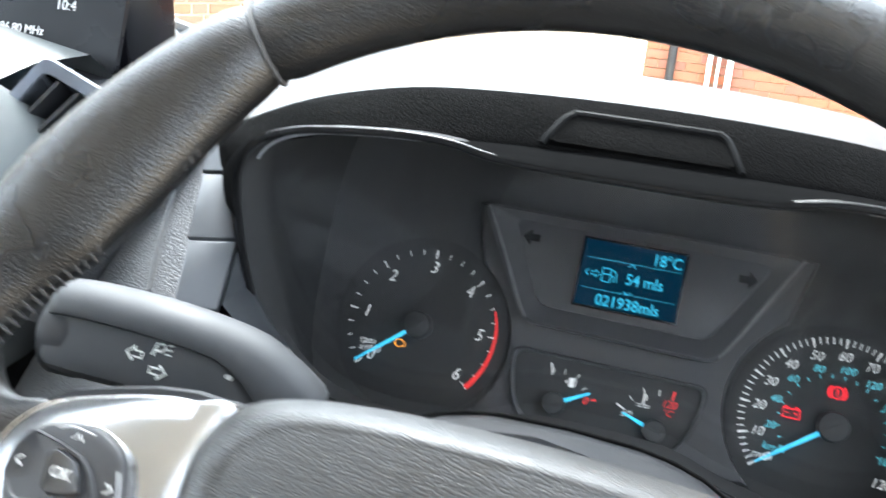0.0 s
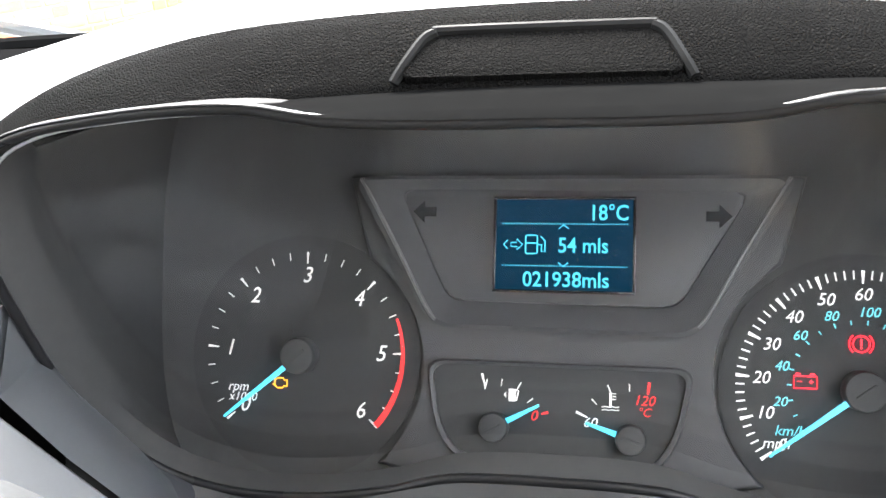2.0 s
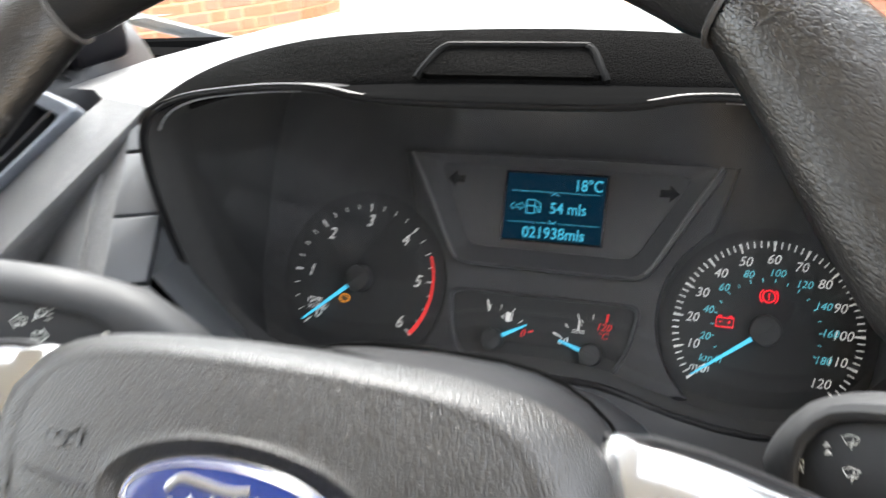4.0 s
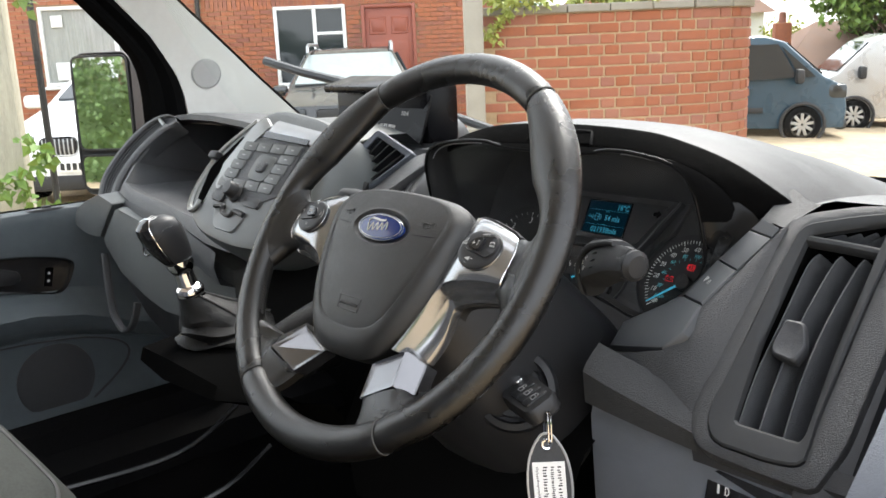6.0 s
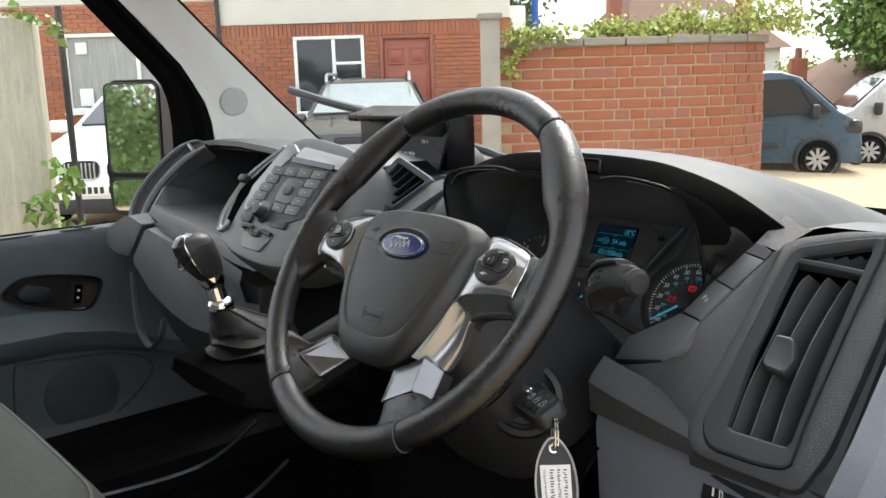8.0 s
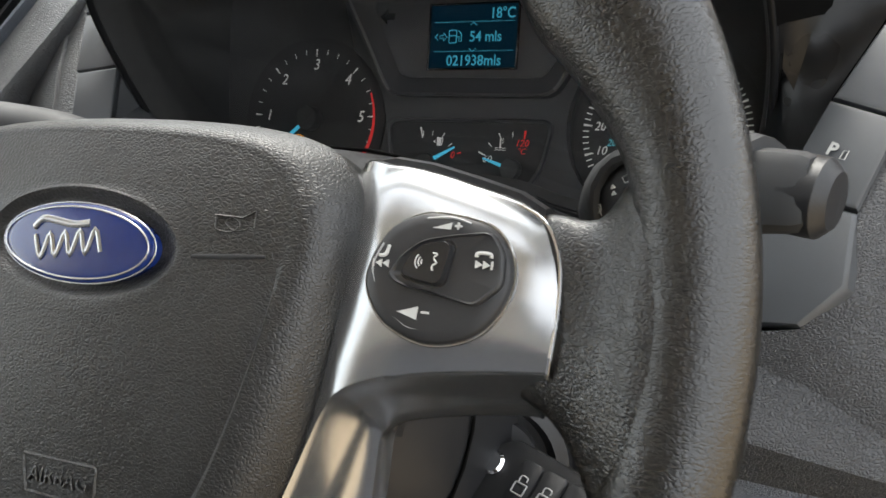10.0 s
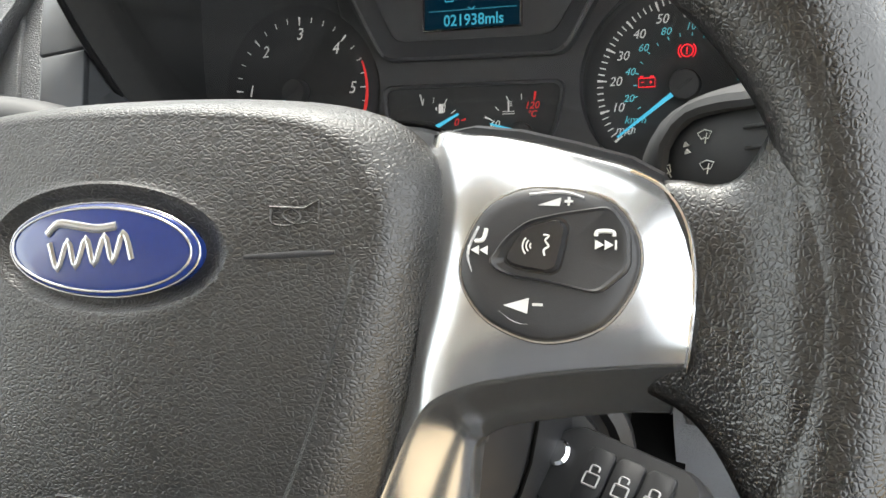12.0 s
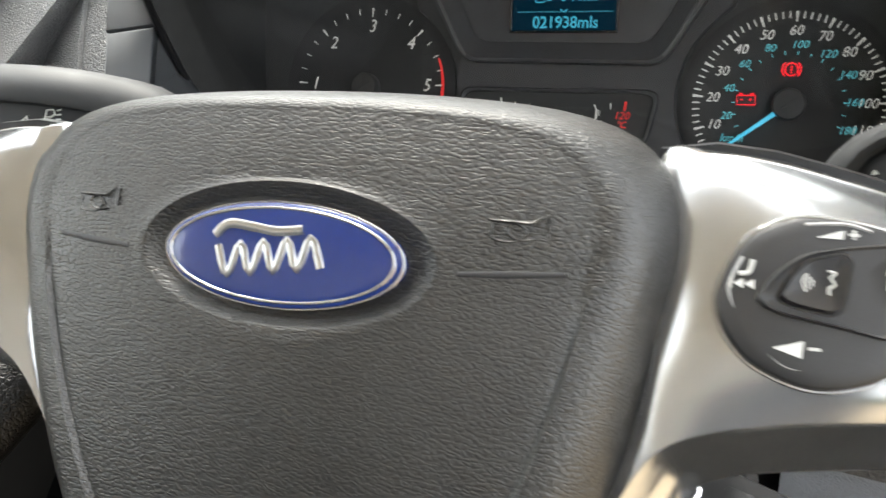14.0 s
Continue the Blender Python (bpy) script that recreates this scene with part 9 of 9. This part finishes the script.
def vehicles():
    hatch = [(0.02, 0.20, 0.94), (0.0, 0.45, 0.94), (0.06, 0.68, 0.92), (0.30, 0.80, 0.92), (1.15, 0.93, 0.96), (1.35, 0.98, 0.94), (2.05, 1.37, 0.74), (2.5, 1.42, 0.72), (3.4, 1.38, 0.70), (4.1, 1.02, 0.86), (4.3, 0.9, 0.92), (4.3, 0.25, 0.94)]
    hg = [("windscreen", [(-0.70, 1.42, 1.015), (0.70, 1.42, 1.015), (0.57, 2.02, 1.335), (-0.57, 2.02, 1.335)])]
    for s in (-1, 1):
        hg.append(("side_window", [(s * 0.815, 1.55, 1.0), (s * 0.80, 3.6, 1.02), (s * 0.655, 3.2, 1.33), (s * 0.665, 2.15, 1.33)]))
    vehicle("hatchback_car", "white parked hatchback car with dark grille", "car", yard_frame(9.2, -3.50, slope(-3.5) + 0.06, 1), 4.3, 1.77, hatch, hg, CAR_WHITE, (0.75, 3.45), 0.31, hatch_extras)
    suv = [(0.03, 0.25, 0.95), (0.0, 0.60, 0.95), (0.08, 0.95, 0.92), (0.35, 1.03, 0.94), (1.10, 1.10, 0.97), (1.2, 1.14, 0.94), (1.85, 1.59, 0.70), (2.3, 1.66, 0.67), (3.6, 1.64, 0.66), (4.3, 1.15, 0.86), (4.45, 0.9, 0.95), (4.4, 0.3, 0.95)]
    sg = [("windscreen", [(-0.78, 1.26, 1.165), (0.78, 1.26, 1.165), (0.60, 1.83, 1.555), (-0.60, 1.83, 1.555)])]
    for s in (-1, 1):
        sg.append(("side_window", [(s * 0.87, 1.5, 1.14), (s * 0.85, 3.9, 1.14), (s * 0.655, 3.4, 1.56), (s * 0.665, 2.05, 1.56)]))
    # sky reflection on this windscreen is put into its pale base colour
    pale = material("screen_with_painted_reflection", (0.30, 0.34, 0.33), 0.12, vary=0.15, scale=2, coat=0.5)
    vehicle("suv_car", "dark grey parked car with silver roof rails", "car", yard_frame(11.6, -0.98, slope(-0.98) - 0.02, 2), 4.45, 1.86, suv, sg, CAR_DARK, (0.8, 3.5), 0.35, suv_extras, pale)
    van = [(0.03, 0.25, 0.95), (0.0, 0.62, 0.94), (0.05, 0.95, 0.92), (0.18, 1.08, 0.93), (0.42, 1.20, 0.94), (1.12, 1.85, 0.86), (1.45, 1.96, 0.84), (3.2, 1.97, 0.84), (4.9, 1.95, 0.84), (4.97, 1.2, 0.95), (4.97, 0.30, 0.97)]
    vg = [("windscreen", [(-0.84, 0.47, 1.235), (0.84, 0.47, 1.235), (0.74, 1.08, 1.80), (-0.74, 1.08, 1.80)])]
    for s in (-1, 1):
        vg.append(("door_window", [(s * 0.958, 0.92, 1.20), (s * 0.958, 1.82, 1.16), (s * 0.86, 1.82, 1.80), (s * 0.88, 1.26, 1.80)]))
        vg.append(("quarter_window", [(s * 0.955, 0.60, 1.20), (s * 0.955, 0.86, 1.20), (s * 0.885, 1.20, 1.76)]))
    vehicle("parked_van", "slate blue parked van with alloy wheels", "van", yard_frame(17.15, 7.87, -0.50, 80), 4.97, 1.98, van, vg, CAR_BLUE, (0.80, 3.9), 0.34, van_extras(CAR_BLUE))
    vehicle("parked_van", "silver grey parked panel van", "van", yard_frame(19.4, 8.2, -0.58, -101), 4.97, 1.98, van, vg[:1], CAR_SILVER, (0.80, 3.9), 0.34, van_extras(CAR_SILVER))
    vehicle("parked_van", "dark grey parked van behind the others", "van", yard_frame(24.0, 10.3, -0.58, 60), 4.97, 1.98, van, vg, CAR_DARK, (0.95, 3.9), 0.34, van_extras(CAR_DARK))
    vehicle("parked_van", "white parked van with dark windows", "van", yard_frame(31.0, 11.4, -0.6, 80), 4.97, 1.98, van, vg, CAR_WHITE, (0.95, 3.9), 0.34, van_extras(CAR_WHITE))


def greenery():
    # ivy along the wall top and hanging over it
    def on_wall(r):
        t = r.random()
        return yard(6.78 + r.gauss(0, 0.09), 1.10 + 1.62 * t, 1.825 + abs(r.gauss(0, 0.095)) * (0.35 + 1.3 * t) + 0.03 * math.sin(t * 17))
    bm = bmesh.new()
    leaf_mass(bm, on_wall, 2800, 0.036, 11)

    def hang(r):
        t = r.random()
        return yard(6.45 + r.gauss(0, 0.02), 0.54 + 0.05 * math.sin(t * 6) + r.gauss(0, 0.018) + 0.1 * (1 - t) * r.random(), 1.89 - 0.32 * t)
    leaf_mass(bm, hang, 110, 0.045, 12)

    def edge(r):
        return yard(6.47 + r.gauss(0, 0.03), 0.48 + 0.48 * r.random(), 1.85 + r.gauss(0, 0.028))
    leaf_mass(bm, edge, 200, 0.045, 13)
    solo("ivy", bm, LEAF_LIGHT, "green and cream ivy spilling over the brick wall", "ivy", kind="stuff", smooth=False)
    bm = bmesh.new()

    def creeper(r):
        t = r.random()
        return yard(3.86 + r.gauss(0, 0.03), -1.72 + 0.22 * t * r.random() + 0.1 * math.sin(t * 9), 1.28 - 0.42 * t)
    leaf_mass(bm, creeper, 130, 0.05, 14)

    def strand(r):
        t = r.random()
        return yard(3.9, -1.95 + 0.36 * t + r.gauss(0, 0.012), 1.93 - 0.12 * t * t + r.gauss(0, 0.012))
    leaf_mass(bm, strand, 60, 0.04, 15)
    solo("creeper", bm, LEAF, "green creeper on the timber boards", "creeper", kind="stuff", smooth=False)
    tree(25.0, 12.9, 5.6, 2.2, LEAF, 12000, 0.17, 21, "leafy green tree behind the parked vans", 0.35)
    tree(24.0, 1.9, 6.2, 1.3, LEAF_DARK, 2600, 0.12, 23, "dark conifer like tree beyond the house", 0.3)
    tree(30.0, 11.7, 2.6, 0.9, LEAF_LIGHT, 1500, 0.13, 24, "distant yellow green shrubs", 0.2)
    hedge((-2.0, -14.5), (-11.5, -1.5), 1.95, 0.45, LEAF_DARK, 42000, 0.075, 31, "tall dark green hedge along the yard")
    tree(-6.5, -10.6, 4.2, 1.4, LEAF, 2200, 0.14, 32, "tree standing above the hedge", 0.4)


def front_building():
    # brick building standing ahead of the bonnet
    b = thing("brick_building", "red brick building with a black downpipe and white pipes", "building")
    x0, x1, y, top = -0.68, 5.5, 7.4, 5.2
    bm = bmesh.new()
    box(bm, ((x0 + x1) / 2, y + 2.0, top / 2 - 0.3), (x1 - x0, 3.98, top + 0.6), 0.0)
    part("wall_core", bm, MORTAR, b, smooth=False)
    rng = random.Random(17)
    verts, faces = [], []
    row, z = 0, -0.35
    while z < 3.2:
        x = x0 - (0.11 if row % 2 else 0.0)
        while x < 3.4:
            xa, xb = max(x, x0), x + 0.215
            q = y - 0.004 - rng.random() * 0.005
            n = len(verts)
            for yy in (q, y + 0.03):
                verts += [(xa, yy, z), (xb, yy, z), (xb, yy, z + 0.064), (xa, yy, z + 0.064)]
            faces += [(n, n + 1, n + 2, n + 3), (n, n + 4, n + 5, n + 1), (n + 1, n + 5, n + 6, n + 2), (n + 2, n + 6, n + 7, n + 3), (n + 3, n + 7, n + 4, n)]
            x += 0.226
        z += 0.0755
        row += 1
    me = bpy.data.meshes.new("brick_courses")
    me.from_pydata(verts, [], faces)
    me.materials.append(HOUSE_BRICK)
    ob = new("brick_courses", me)
    ob.parent = b
    ob["kind"] = "stuff"
    bm = bmesh.new()
    box(bm, ((x0 + x1) / 2, y + 2.0, top + 0.06), (x1 - x0 + 0.3, 4.3, 0.12), 0.02)
    part("roof", bm, ROOF_TILE, b)
    for x, r, mat, nm, lb in ((-0.46, 0.035, CAR_BLACK, "downpipe", "black downpipe"), (-0.17, 0.022, WHITE_PAINT, "waste_pipe", "white plastic pipe"), (-0.10, 0.014, WHITE_PAINT, "waste_pipe", "white plastic pipe"), (-0.01, 0.028, WHITE_PAINT, "waste_pipe", "white plastic pipe")):
        bm = bmesh.new()
        tube(bm, [(x, y - 0.05, 4.6), (x, y - 0.05, 1.0), (x + 0.02 * (r < 0.03), y - 0.05, -0.3)], r, 10)
        part(nm, bm, mat, b, lb)


ground()
garden_posts()
house()
far_houses()
vehicles()
greenery()


# ---- garden wall, brick by brick ----
def brick_wall():
    w = thing("brick_wall", "red brick garden wall curving away at its end", "wall", kind="structure")
    path = [(6.54, 0.43), (6.54, 1.14), (6.57, 1.71), (6.63, 2.11), (6.78, 2.36), (7.01, 2.51), (7.35, 2.58), (8.2, 2.59)]
    line = smooth_line([(a, b, 0) for a, b in path], 12)
    cum = [0.0]
    for p, q in zip(line, line[1:]):
        cum.append(cum[-1] + (q - p).length)

    def at(s):
        for i in range(len(cum) - 1):
            if cum[i] <= s <= cum[i + 1]:
                t = (s - cum[i]) / (cum[i + 1] - cum[i])
                p = line[i].lerp(line[i + 1], t)
                d = (line[i + 1] - line[i]).normalized()
                return p, d
        return line[-1], (line[-1] - line[-2]).normalized()
    bm = bmesh.new()
    rings = []
    for k in range(40):
        p, d = at(cum[-1] * k / 39.001)
        n = Vector((d.y, -d.x, 0))
        if n.x > 0:
            n = -n
        if k > 20 and n.y < 0:
            n = n
        f, b = p + Vector((0.001 * abs(d.y), -0.001 * d.x, 0)), p + Vector((0.21 * abs(d.y), -0.21 * d.x, 0))
        rings.append([yard(f.x, f.y, -0.4), yard(f.x, f.y, 1.756), yard(b.x, b.y, 1.756), yard(b.x, b.y, -0.4)])
    loft(bm, rings)
    part("mortar_core", bm, MORTAR, w, smooth=False)

    def brick_mesh(name, L, H, seed, T=0.10):
        r = random.Random(seed)
        b = bmesh.new()
        bmesh.ops.create_cube(b, size=1.0, matrix=Matrix.Diagonal((L, T, H, 1)))
        bmesh.ops.bevel(b, geom=list(b.edges), offset=0.006, segments=1, affect="EDGES")
        for v in b.verts:
            v.co += Vector((r.gauss(0, 0.001), r.gauss(0, 0.001), r.gauss(0, 0.001)))
        me = bpy.data.meshes.new(name)
        b.to_mesh(me)
        b.free()
        me.materials.append(BRICK if H < 0.08 and "coping" not in name else COPING)
        return me
    stretch = [brick_mesh("brick", 0.213, 0.064, 40 + k) for k in range(4)]
    head = [brick_mesh("brick", 0.102, 0.064, 50 + k) for k in range(4)]
    cap = [brick_mesh("coping_brick", 0.30, 0.055, 60 + k, 0.26) for k in range(3)]
    rng = random.Random(8)
    count = 0
    row = 0
    z = 1.756 - 0.040
    while z > 0.42 and count < 420:
        s = -0.05 - (0.08 if row % 2 else 0.0)
        k = row
        while s < cum[-1] - 0.75:
            L = 0.213 if s < 0.75 or (row + k) % 3 == 0 else 0.102
            c = s + L / 2
            if 0 < c < cum[-1]:
                p, d = at(c)
                ob = new("brick", (stretch if L > 0.2 else head)[rng.randrange(4)])
                pos = p + Vector((0.045 * abs(d.y), -0.045 * d.x, 0))
                wd = YD * d.x + YR * d.y
                ob.matrix_world = Matrix.Translation(yard(pos.x + rng.gauss(0, 0.0015), pos.y, z)) @ Matrix.Rotation(math.atan2(wd.y, wd.x), 4, "Z")
                ob.parent = w
                count += 1
            s += L + 0.011
            k += 1
        z -= 0.0755
        row += 1
    s = 0.0
    while s < cum[-1] - 0.3:
        p, d = at(s + 0.15)
        ob = new("coping_stone", cap[rng.randrange(3)])
        pos = p + Vector((0.10 * abs(d.y), -0.10 * d.x, 0))
        wd = YD * d.x + YR * d.y
        ob.matrix_world = Matrix.Translation(yard(pos.x, pos.y, 1.784)) @ Matrix.Rotation(math.atan2(wd.y, wd.x), 4, "Z")
        ob.parent = w
        s += 0.305


front_building()
brick_wall()
